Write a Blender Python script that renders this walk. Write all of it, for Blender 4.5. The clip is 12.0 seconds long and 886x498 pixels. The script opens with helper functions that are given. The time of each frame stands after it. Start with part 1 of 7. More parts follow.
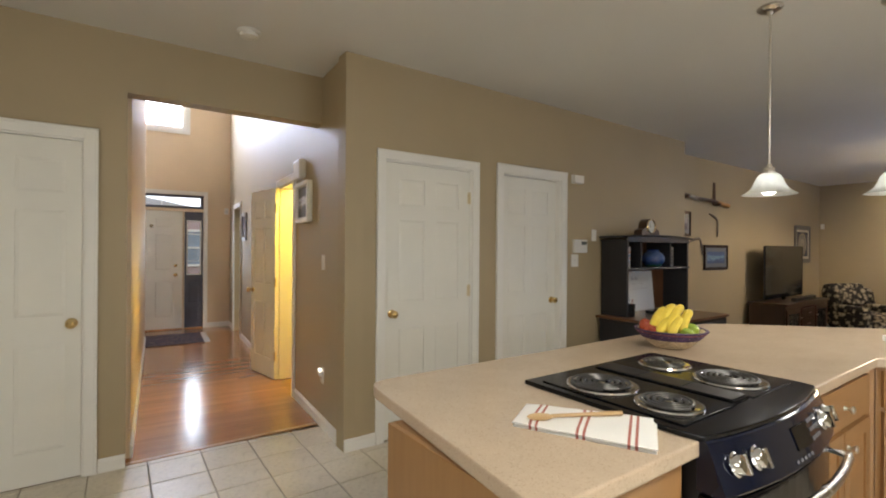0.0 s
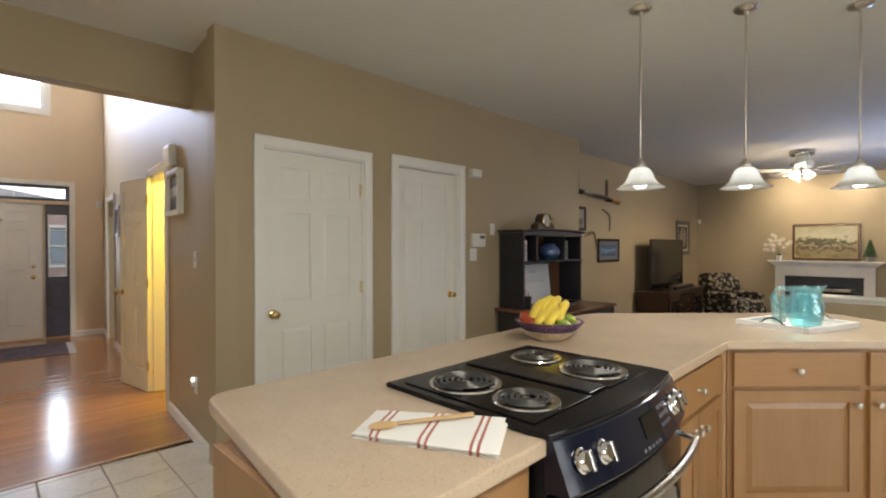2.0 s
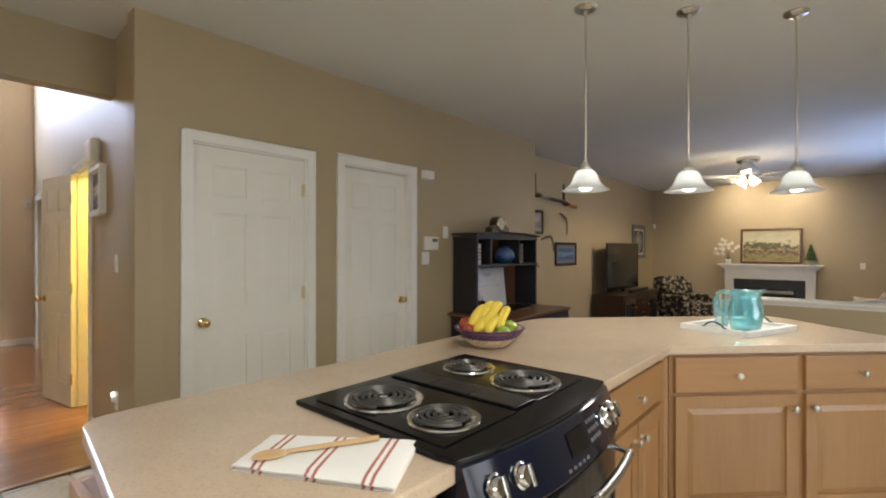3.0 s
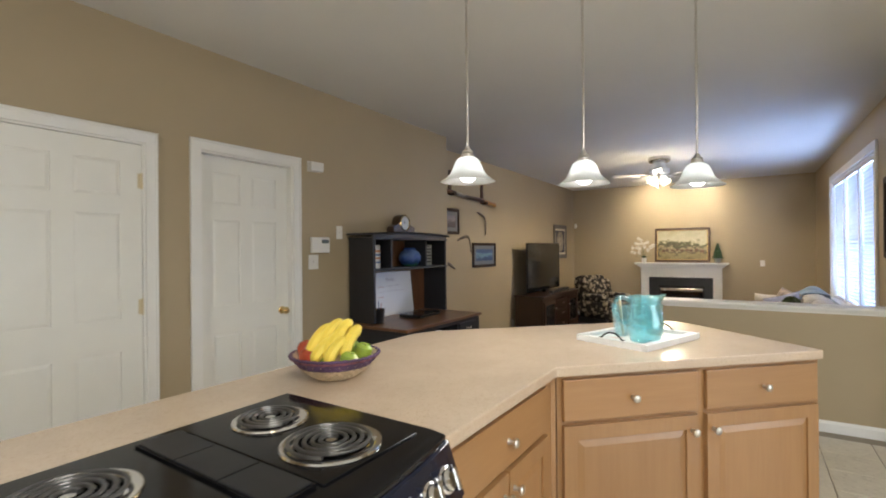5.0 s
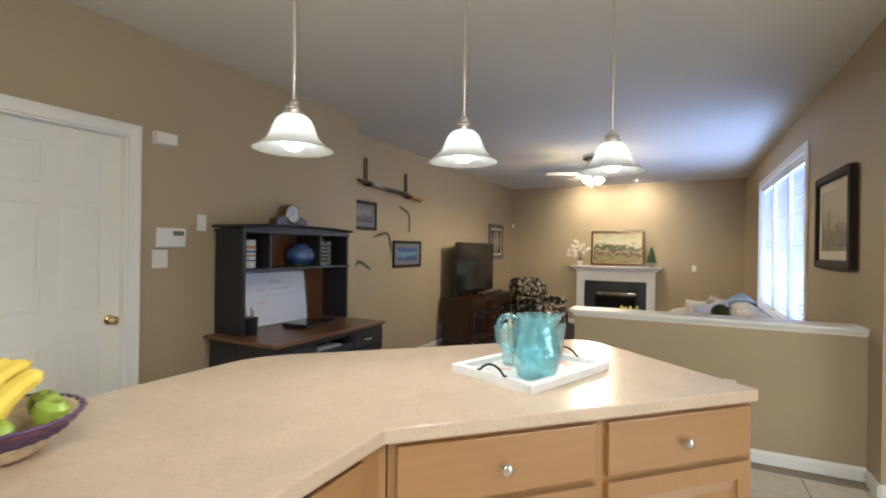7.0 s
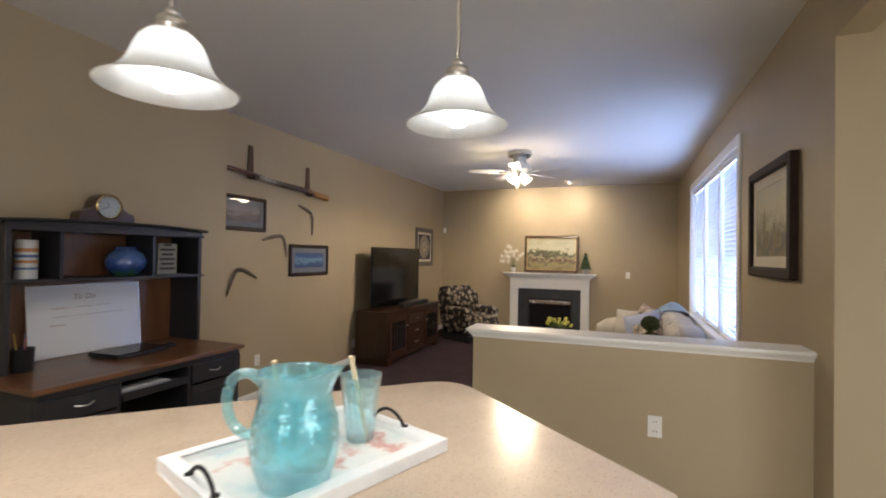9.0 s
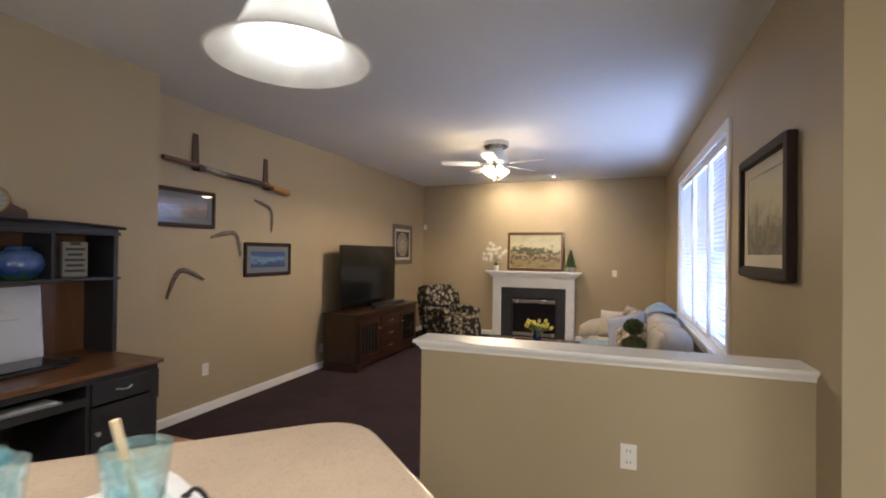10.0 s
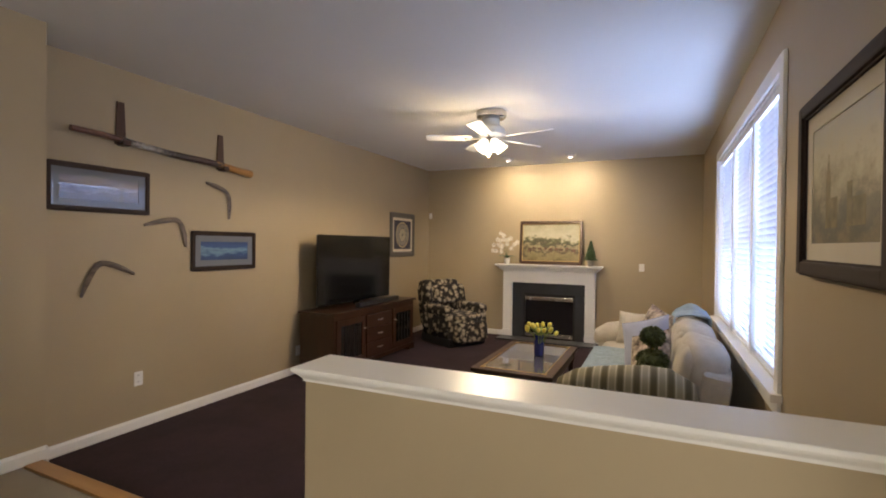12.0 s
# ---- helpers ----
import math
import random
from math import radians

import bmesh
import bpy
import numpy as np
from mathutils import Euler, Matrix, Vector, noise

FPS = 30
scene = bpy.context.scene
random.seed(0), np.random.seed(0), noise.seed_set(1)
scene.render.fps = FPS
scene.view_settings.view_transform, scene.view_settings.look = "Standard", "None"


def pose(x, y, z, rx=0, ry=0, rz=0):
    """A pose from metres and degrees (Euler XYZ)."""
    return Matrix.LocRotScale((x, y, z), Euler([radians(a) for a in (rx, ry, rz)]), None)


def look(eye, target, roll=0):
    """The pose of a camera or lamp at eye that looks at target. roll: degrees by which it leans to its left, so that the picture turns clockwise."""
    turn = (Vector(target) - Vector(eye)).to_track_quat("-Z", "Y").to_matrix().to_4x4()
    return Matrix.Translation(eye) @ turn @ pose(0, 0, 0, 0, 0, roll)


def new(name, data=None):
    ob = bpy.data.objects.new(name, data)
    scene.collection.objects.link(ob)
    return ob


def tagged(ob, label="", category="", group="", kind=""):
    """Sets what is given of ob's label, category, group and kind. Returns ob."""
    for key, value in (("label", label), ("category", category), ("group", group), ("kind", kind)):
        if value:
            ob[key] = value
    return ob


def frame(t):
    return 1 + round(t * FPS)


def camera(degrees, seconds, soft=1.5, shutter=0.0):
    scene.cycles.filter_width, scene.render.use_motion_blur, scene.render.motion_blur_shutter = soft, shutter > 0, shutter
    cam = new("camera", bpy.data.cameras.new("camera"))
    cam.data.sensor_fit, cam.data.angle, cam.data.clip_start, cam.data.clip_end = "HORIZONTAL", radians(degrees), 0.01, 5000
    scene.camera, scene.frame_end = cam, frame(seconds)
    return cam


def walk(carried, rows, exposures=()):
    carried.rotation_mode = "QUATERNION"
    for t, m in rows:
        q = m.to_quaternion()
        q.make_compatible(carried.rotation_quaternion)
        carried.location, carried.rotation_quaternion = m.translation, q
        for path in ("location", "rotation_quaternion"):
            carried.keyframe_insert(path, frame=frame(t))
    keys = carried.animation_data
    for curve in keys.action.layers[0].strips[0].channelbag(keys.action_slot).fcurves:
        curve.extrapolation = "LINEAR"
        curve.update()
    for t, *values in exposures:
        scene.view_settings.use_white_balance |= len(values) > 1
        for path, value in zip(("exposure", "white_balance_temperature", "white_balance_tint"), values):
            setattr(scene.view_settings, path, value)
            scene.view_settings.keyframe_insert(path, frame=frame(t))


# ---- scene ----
cam = camera(87.4, 12.0, soft=1.9, shutter=0.4)
PATH = [
    (0, (0.102, 0.277, 1.391), (1.252, 1.914, 1.391), 0.4),
    (0.5, (0.142, 0.273, 1.389), (1.355, 1.863, 1.392), 0.5),
    (1, (0.195, 0.271, 1.385), (1.477, 1.807, 1.386), 0.4),
    (1.5, (0.262, 0.263, 1.383), (1.61, 1.74, 1.38), 0.4),
    (2, (0.348, 0.253, 1.376), (1.763, 1.667, 1.361), -0.1),
    (2.5, (0.435, 0.241, 1.378), (1.9, 1.602, 1.366), -0.1),
    (3, (0.537, 0.232, 1.374), (2.048, 1.541, 1.374), 0.0),
    (5, (1.124, 0.225, 1.382), (2.796, 1.322, 1.384), -0.5),
    (5.5, (1.306, 0.205, 1.383), (3.003, 1.263, 1.376), -0.4),
    (6, (1.496, 0.194, 1.388), (3.221, 1.205, 1.377), 0.1),
    (6.5, (1.69, 0.19, 1.397), (3.441, 1.158, 1.388), 0.6),
    (7, (1.896, 0.18, 1.384), (3.673, 1.098, 1.38), 0.8),
    (9, (2.788, 0.046, 1.378), (4.65, 0.774, 1.405), 0.9),
    (9.5, (3.02, -0.002, 1.382), (4.891, 0.706, 1.408), 0.8),
    (10, (3.262, -0.061, 1.394), (5.134, 0.643, 1.409), 0.7),
    (10.5, (3.501, -0.127, 1.387), (5.372, 0.58, 1.395), 0.7),
    (11, (3.75, -0.185, 1.386), (5.605, 0.562, 1.382), 0.6),
    (11.5, (3.995, -0.222, 1.384), (5.83, 0.573, 1.371), 0.7),
    (12, (4.229, -0.24, 1.381), (6.043, 0.601, 1.361), 0.7),
]
walk(cam, [(t, look(eye, target, roll)) for t, eye, target, roll in PATH],
     [(0, 0.07, 6300, 10), (2.5, 0.02, 6200, 10), (5, 0.33, 5950, 10), (7, 0.43, 5900, 10), (9.5, 0.27, 6050, 14.5), (12, 0.29, 6450, 14.5)])
HALL = pose(0.17, 3.85, 0, 0, 0, -3.4)      # the front hall runs a little askew
CEIL, SUNK = 2.735, -0.165
XW, XE = -2.3, 11.93                          # kitchen's closing wall, fireplace wall
YD, YT, YW = 3.243, 3.63, -0.83               # door wall, television wall, window wall

# ---- light ----
world = bpy.data.worlds.new("sky")
scene.world = world
world.use_nodes = True
wn = world.node_tree.nodes
sky = wn.new("ShaderNodeTexSky")
sky.sky_type, sky.sun_disc = "NISHITA", False
sky.sun_elevation, sky.sun_rotation = radians(38), radians(200)
wn["Background"].inputs[1].default_value = 0.15
world.node_tree.links.new(sky.outputs[0], wn["Background"].inputs[0])


def lamp(name, kind, m, watts, colour, **more):
    d = bpy.data.lights.new(name, kind)
    d.energy, d.color = watts, colour
    if kind == "AREA":
        d.shape, d.size, d.size_y = "RECTANGLE", more["size"], more["size_y"]
    elif kind == "SUN":
        d.angle = more["angle"]
    elif kind == "SPOT":
        d.spot_size, d.spot_blend, d.shadow_soft_size = more["spot"], more.get("blend", 1.0), 0.10
    else:
        d.shadow_soft_size = more.get("radius", 0.04)
    ob = new(name, d)
    ob.matrix_world = m
    return ob


FAN_W, KIT_W, SPOT_W = 9, 105, 72
DAY, WARM, SOFTWHITE = (0.78, 0.88, 1.0), (1.0, 0.79, 0.50), (1.0, 0.93, 0.82)
lamp("sun", "SUN", look((0, 0, 20), (-4.5, 10.5, 5)), 1.2, (1.0, 0.95, 0.88), angle=radians(12))
lamp("window_daylight", "AREA", look((8.63, YW - 0.082, 1.47), (8.63, 2, 1.47)), 125, (0.45, 0.61, 1.0), size=2.7, size_y=1.65)
lamp("foyer_daylight", "AREA", HALL @ look((-0.1, 5.56, 4.04), (-0.1, 2.6, 4.04)), 195, (0.72, 0.79, 1.0), size=1.25, size_y=1.28)
lamp("door_daylight", "AREA", HALL @ look((0.68, 5.40, 1.4), (0.68, 0, 0.6)), 5, DAY, size=0.2, size_y=0.9)
lamp("nook_daylight", "AREA", look((2.6, -3.475, 1.35), (2.6, 2, 1.5)), 44, (1.0, 0.96, 0.87), size=2.2, size_y=1.9)
# side fill at an assumed, unseen window; brightens half wall and hall door
lamp("kitchen_daylight", "AREA", look((XW + 0.05, 0.2, 1.6), (3, 0.6, 1.4)), 30, (1.0, 0.95, 0.84), size=1.4, size_y=1.1)
# added overhead fill, out of view; lifts worktop, walls and ceiling
lamp("kitchen_ceiling_lamp", "AREA", look((1.0, -0.45, CEIL - 0.10), (1.0, -0.449, 0)), 50, (1.0, 0.955, 0.84), size=1.2, size_y=0.4)

# ---- materials ----


def nodes(name):
    m = bpy.data.materials.new(name)
    m.use_nodes = True
    return m, m.node_tree.nodes, m.node_tree.links, m.node_tree.nodes["Principled BSDF"]


def ramp(n, stops):
    r = n.new("ShaderNodeValToRGB")
    e = r.color_ramp.elements
    while len(e) < len(stops):
        e.new(0.5)
    for el, (p, c) in zip(e, stops):
        el.position, el.color = p, (*c, 1)
    return r


def coords(n, l, scale=(1, 1, 1), rot=(0, 0, 0)):
    tc, mp = n.new("ShaderNodeTexCoord"), n.new("ShaderNodeMapping")
    mp.inputs["Scale"].default_value, mp.inputs["Rotation"].default_value = scale, rot
    l.new(tc.outputs["Object"], mp.inputs[0])
    return mp.outputs[0]


def noise_tex(n, l, vec, scale, detail=4, rough=0.6):
    t = n.new("ShaderNodeTexNoise")
    t.inputs["Scale"].default_value, t.inputs["Detail"].default_value, t.inputs["Roughness"].default_value = scale, detail, rough
    l.new(vec, t.inputs["Vector"])
    return t.outputs["Fac"]


def bump(n, l, b, height, strength, dist=0.002):
    k = n.new("ShaderNodeBump")
    k.inputs["Strength"].default_value, k.inputs["Distance"].default_value = strength, dist
    l.new(height, k.inputs["Height"])
    l.new(k.outputs[0], b.inputs["Normal"])


def plain(name, colour, rough=0.5, metal=0.0, vary=0.08, scale=3.0, grain=60.0, strength=0.15, coat=0.0, spec=0.5):
    """A painted, cast or moulded surface: a slow drift of tone, fine grain in relief and in gloss."""
    m, n, l, b = nodes(name)
    v = coords(n, l)
    big = noise_tex(n, l, v, scale, 5)
    lo, hi = [max(0, c * (1 - vary)) for c in colour], [min(1, c * (1 + vary)) for c in colour]
    r = ramp(n, [(0.3, lo), (0.7, hi)])
    l.new(big, r.inputs[0])
    l.new(r.outputs[0], b.inputs["Base Color"])
    fine = noise_tex(n, l, v, grain, 3)
    mr = n.new("ShaderNodeMapRange")
    mr.inputs["To Min"].default_value, mr.inputs["To Max"].default_value = max(0.02, rough - 0.08), min(1, rough + 0.08)
    l.new(noise_tex(n, l, v, scale * 4, 3), mr.inputs["Value"])
    l.new(mr.outputs[0], b.inputs["Roughness"])
    b.inputs["Metallic"].default_value, b.inputs["Coat Weight"].default_value = metal, coat
    b.inputs["Specular IOR Level"].default_value = spec
    if strength:
        bump(n, l, b, fine, strength, 0.001)
    return m


def wood(name, dark, light, rough=0.35, scale=9.0, axis="z", coat=0.2, strength=0.1):
    m, n, l, b = nodes(name)
    sc = {"x": (0.08, 1, 1), "y": (1, 0.08, 1), "z": (1, 1, 0.08)}[axis]
    v = coords(n, l, sc)
    oi, ad = n.new("ShaderNodeObjectInfo"), n.new("ShaderNodeVectorMath")
    l.new(v, ad.inputs[0])
    mul = n.new("ShaderNodeMath")
    mul.operation, mul.inputs[1].default_value = "MULTIPLY", 37.0
    l.new(oi.outputs["Random"], mul.inputs[0])
    l.new(mul.outputs[0], ad.inputs[1])
    g = noise_tex(n, l, ad.outputs[0], scale, 6, 0.65)
    fine = noise_tex(n, l, ad.outputs[0], scale * 7, 3)
    mx = n.new("ShaderNodeMix")
    mx.inputs[0].default_value = 0.35
    l.new(g, mx.inputs[2])
    l.new(fine, mx.inputs[3])
    r = ramp(n, [(0.32, dark), (0.68, light)])
    l.new(mx.outputs[0], r.inputs[0])
    hs = n.new("ShaderNodeHueSaturation")
    rr = n.new("ShaderNodeMapRange")
    rr.inputs["To Min"].default_value, rr.inputs["To Max"].default_value = 0.92, 1.08
    l.new(oi.outputs["Random"], rr.inputs["Value"])
    l.new(rr.outputs[0], hs.inputs["Value"])
    l.new(r.outputs[0], hs.inputs["Color"])
    l.new(hs.outputs[0], b.inputs["Base Color"])
    b.inputs["Roughness"].default_value, b.inputs["Coat Weight"].default_value, b.inputs["Coat Roughness"].default_value = rough, coat, 0.15
    if strength:
        bump(n, l, b, fine, strength, 0.001)
    return m


def speckle(name, base, spots, rough, scale, amount=0.35, coat=0.0, drift=0.85, slow=6.0):
    m, n, l, b = nodes(name)
    v = coords(n, l)
    vo = n.new("ShaderNodeTexVoronoi")
    vo.inputs["Scale"].default_value = scale
    l.new(v, vo.inputs["Vector"])
    sp = n.new("ShaderNodeSeparateColor")
    l.new(vo.outputs["Color"], sp.inputs[0])
    r = ramp(n, [(0.0, spots[0]), (amount * 0.4, base), (1 - amount * 0.5, base), (1.0, spots[1])])
    l.new(sp.outputs[0], r.inputs[0])
    mx = n.new("ShaderNodeMix")
    mx.data_type, mx.blend_type, mx.inputs[0].default_value = "RGBA", "MULTIPLY", 0.5
    r2 = ramp(n, [(0.35, (drift, drift, drift)), (0.65, (1, 1, 1))])
    l.new(noise_tex(n, l, v, slow, 6), r2.inputs[0])
    l.new(r.outputs[0], mx.inputs[6])
    l.new(r2.outputs[0], mx.inputs[7])
    l.new(mx.outputs[2], b.inputs["Base Color"])
    b.inputs["Roughness"].default_value, b.inputs["Coat Weight"].default_value = rough, coat
    bump(n, l, b, sp.outputs[0], 0.05, 0.0005)
    return m


def glass(name, colour, rough=0.0, ior=1.45):
    m, n, l, b = nodes(name)
    b.inputs["Base Color"].default_value, b.inputs["Roughness"].default_value = (*colour, 1), rough
    b.inputs["Transmission Weight"].default_value, b.inputs["IOR"].default_value = 1.0, ior
    return m


def thin_glass(name, colour, body):
    """Coloured blown glass: most light passes tinted, some scatters in its bubbles, gloss at the rim."""
    m, n, l, b = nodes(name)
    tp, tl, mx, mg, gl, fr = (n.new(k) for k in ("ShaderNodeBsdfTransparent", "ShaderNodeBsdfTranslucent", "ShaderNodeMixShader", "ShaderNodeMixShader", "ShaderNodeBsdfGlossy", "ShaderNodeLayerWeight"))
    v = coords(n, l)
    tp.inputs[0].default_value = (*colour, 1)
    tl.inputs[0].default_value = (*[min(1, c ** 2.2) for c in colour], 1)
    mr = n.new("ShaderNodeMapRange")
    mr.inputs["From Min"].default_value, mr.inputs["From Max"].default_value = 0.38, 0.62
    mr.inputs["To Min"].default_value, mr.inputs["To Max"].default_value = body * 0.75, body * 1.25
    dents = noise_tex(n, l, v, 42.0, 1)
    l.new(dents, mr.inputs["Value"])
    l.new(mr.outputs[0], mx.inputs[0])
    df, half = n.new("ShaderNodeBsdfDiffuse"), n.new("ShaderNodeMixShader")
    df.inputs[0].default_value, half.inputs[0].default_value = tl.inputs[0].default_value[:], 0.5
    l.new(tl.outputs[0], half.inputs[1])
    l.new(df.outputs[0], half.inputs[2])
    l.new(tp.outputs[0], mx.inputs[1])
    l.new(half.outputs[0], mx.inputs[2])
    gl.inputs["Roughness"].default_value = 0.06
    fr.inputs["Blend"].default_value = 0.22
    bp = n.new("ShaderNodeBump")
    bp.inputs["Strength"].default_value, bp.inputs["Distance"].default_value = 0.9, 0.005
    l.new(dents, bp.inputs["Height"])
    l.new(bp.outputs[0], gl.inputs["Normal"])
    l.new(bp.outputs[0], fr.inputs["Normal"])
    ga = n.new("ShaderNodeMath")
    ga.operation, ga.inputs[1].default_value = "ADD", 0.05
    l.new(fr.outputs["Facing"], ga.inputs[0])
    l.new(ga.outputs[0], mg.inputs[0])
    l.new(mx.outputs[0], mg.inputs[1])
    l.new(gl.outputs[0], mg.inputs[2])
    l.new(mg.outputs[0], n["Material Output"].inputs[0])
    return m


def glowing(name, colour, power):
    m, n, l, b = nodes(name)
    b.inputs["Emission Color"].default_value, b.inputs["Emission Strength"].default_value = (*colour, 1), power
    return m


def frosted(name, colour, part_through=0.6):
    m, n, l, b = nodes(name)
    tr, mx = n.new("ShaderNodeBsdfTranslucent"), n.new("ShaderNodeMixShader")
    v = coords(n, l)
    r = ramp(n, [(0.35, [c * 0.86 for c in colour]), (0.65, colour)])
    l.new(noise_tex(n, l, v, 14.0, 5), r.inputs[0])
    l.new(r.outputs[0], b.inputs["Base Color"])
    l.new(r.outputs[0], tr.inputs[0])
    b.inputs["Roughness"].default_value, mx.inputs[0].default_value = 0.25, part_through
    l.new(b.outputs[0], mx.inputs[1])
    l.new(tr.outputs[0], mx.inputs[2])
    l.new(mx.outputs[0], n["Material Output"].inputs[0])
    return m


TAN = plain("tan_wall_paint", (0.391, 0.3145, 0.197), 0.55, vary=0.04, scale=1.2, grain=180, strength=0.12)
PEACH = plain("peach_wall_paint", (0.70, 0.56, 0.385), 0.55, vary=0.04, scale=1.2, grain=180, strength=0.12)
YELLOW = plain("yellow_wall_paint", (0.85, 0.66, 0.10), 0.5, vary=0.04, grain=180)
WHITE_CEIL = plain("ceiling_paint", (0.70, 0.69, 0.66), 0.85, vary=0.03, scale=0.8, grain=140, strength=0.2)
TRIM = plain("white_trim_paint", (0.80, 0.79, 0.75), 0.35, vary=0.03, grain=90, strength=0.06)
DOORWHITE = plain("white_door_paint", (0.78, 0.77, 0.71), 0.4, vary=0.03, grain=90, strength=0.08)
GREYDOOR = plain("slate_blue_paint", (0.085, 0.09, 0.125), 0.4, vary=0.06)
HINGEMETAL = plain("pale_aged_brass", (0.66, 0.57, 0.38), 0.38, 0.8, vary=0.08)
BRASS = plain("polished_brass", (0.76, 0.57, 0.27), 0.2, 1.0, vary=0.06, strength=0.0)
NICKEL = plain("brushed_nickel", (0.62, 0.59, 0.54), 0.3, 1.0, vary=0.06, strength=0.05)
CHROME = plain("chrome", (0.8, 0.8, 0.8), 0.1, 1.0, vary=0.04, strength=0.0)
STEEL = plain("stainless_steel", (0.55, 0.53, 0.50), 0.25, 1.0, vary=0.05)
MAPLE = wood("honey_maple", (0.295, 0.153, 0.058), (0.36, 0.198, 0.080), 0.35, 7)
MAPLEX = wood("honey_maple_across", (0.295, 0.153, 0.058), (0.36, 0.198, 0.080), 0.35, 7, "x")
OAK = wood("hall_strip_oak", (0.27, 0.11, 0.038), (0.40, 0.18, 0.063), 0.2, 6, "x", 0.4, 0.0)
OAKP = wood("hall_plank_oak", (0.30, 0.125, 0.043), (0.41, 0.182, 0.066), 0.2, 6, "x", 0.4, 0.0)
NOSING = wood("oak_nosing", (0.36, 0.17, 0.05), (0.50, 0.27, 0.10), 0.3, 6, "y")
CHERRY = wood("red_brown_cherry", (0.020, 0.008, 0.004), (0.055, 0.021, 0.009), 0.3, 7, "x", 0.35)
CHERRYZ = wood("red_brown_cherry_upright", (0.020, 0.008, 0.004), (0.055, 0.021, 0.009), 0.3, 7, "z", 0.35)
DESKWOOD = wood("brown_cherry_stain", (0.085, 0.034, 0.013), (0.19, 0.082, 0.032), 0.35, 8, "x", 0.2)
DESKWOODZ = wood("brown_cherry_stain_upright", (0.085, 0.034, 0.013), (0.19, 0.082, 0.032), 0.35, 8, "z", 0.2)
BLACKWOOD = wood("black_painted_wood", (0.007, 0.007, 0.009), (0.016, 0.015, 0.018), 0.55, 8, "z", 0.2)
DARKFRAME = wood("dark_frame_wood", (0.012, 0.007, 0.005), (0.034, 0.018, 0.012), 0.7, 10, "x", 0.0)
DARKFRAME.node_tree.nodes["Principled BSDF"].inputs["Specular IOR Level"].default_value = 0.25
COUNTER = speckle("tan_speckled_laminate", (0.575, 0.452, 0.330), ((0.46, 0.35, 0.245), (0.62, 0.495, 0.37)), 0.22, 300, 0.30)
TILE = speckle("cream_ceramic_tile", (0.66, 0.60, 0.48), ((0.58, 0.52, 0.41), (0.70, 0.64, 0.52)), 0.3, 60, 0.5, 0.3)
GROUT = plain("grey_grout", (0.30, 0.26, 0.20), 0.9, grain=300)
CARPET = speckle("aubergine_carpet", (0.030, 0.013, 0.019), ((0.015, 0.006, 0.010), (0.05, 0.022, 0.032)), 1.0, 300, 0.9, drift=0.15, slow=3.2)
BLACKGLOSS = plain("black_enamel", (0.005, 0.005, 0.006), 0.14, strength=0.0, coat=0.0, spec=0.28)
BLACK = plain("black_satin", (0.012, 0.012, 0.013), 0.4, strength=0.05)
PLASTIC = plain("white_plastic", (0.75, 0.73, 0.68), 0.35, vary=0.02, strength=0.03)

# ---- mesh helpers ----


def part(name, bm, material, parent=None, label="", smooth=False, bevel=0.0, m=None):
    if bevel:
        bmesh.ops.remove_doubles(bm, verts=bm.verts, dist=1e-6)
        sharp = [e for e in bm.edges if len(e.link_faces) == 2 and e.calc_face_angle(0) > 0.6]
        bmesh.ops.bevel(bm, geom=sharp, offset=bevel, segments=2, affect="EDGES", profile=0.6, clamp_overlap=True)
    bmesh.ops.recalc_face_normals(bm, faces=bm.faces)
    me = bpy.data.meshes.new(name)
    bm.to_mesh(me)
    bm.free()
    for mt in material if isinstance(material, (list, tuple)) else [material]:
        me.materials.append(mt)
    if smooth:
        for p in me.polygons:
            p.use_smooth = True
        me.set_sharp_from_angle(angle=radians(40))
    ob = new(name, me)
    if m is not None:
        ob.matrix_basis = m
    if parent is not None:
        ob.parent = parent
    return tagged(ob, label)


def thing(name, label, category, m=None, group="", kind=""):
    ob = new(name)
    ob.empty_display_size = 0.05
    if m is not None:
        ob.matrix_basis = m
    return tagged(ob, label, category, group, kind)


def box(bm, lo, hi):
    x0, y0, z0 = lo
    x1, y1, z1 = hi
    v = [bm.verts.new(p) for p in ((x0, y0, z0), (x1, y0, z0), (x1, y1, z0), (x0, y1, z0), (x0, y0, z1), (x1, y0, z1), (x1, y1, z1), (x0, y1, z1))]
    for f in ((0, 3, 2, 1), (4, 5, 6, 7), (0, 1, 5, 4), (1, 2, 6, 5), (2, 3, 7, 6), (3, 0, 4, 7)):
        bm.faces.new([v[i] for i in f])
    return v


def boxes(*pairs):
    bm = bmesh.new()
    for lo, hi in pairs:
        box(bm, lo, hi)
    return bm


def cbox(cx, cy, cz, sx, sy, sz):
    return boxes(((cx - sx / 2, cy - sy / 2, cz - sz / 2), (cx + sx / 2, cy + sy / 2, cz + sz / 2)))


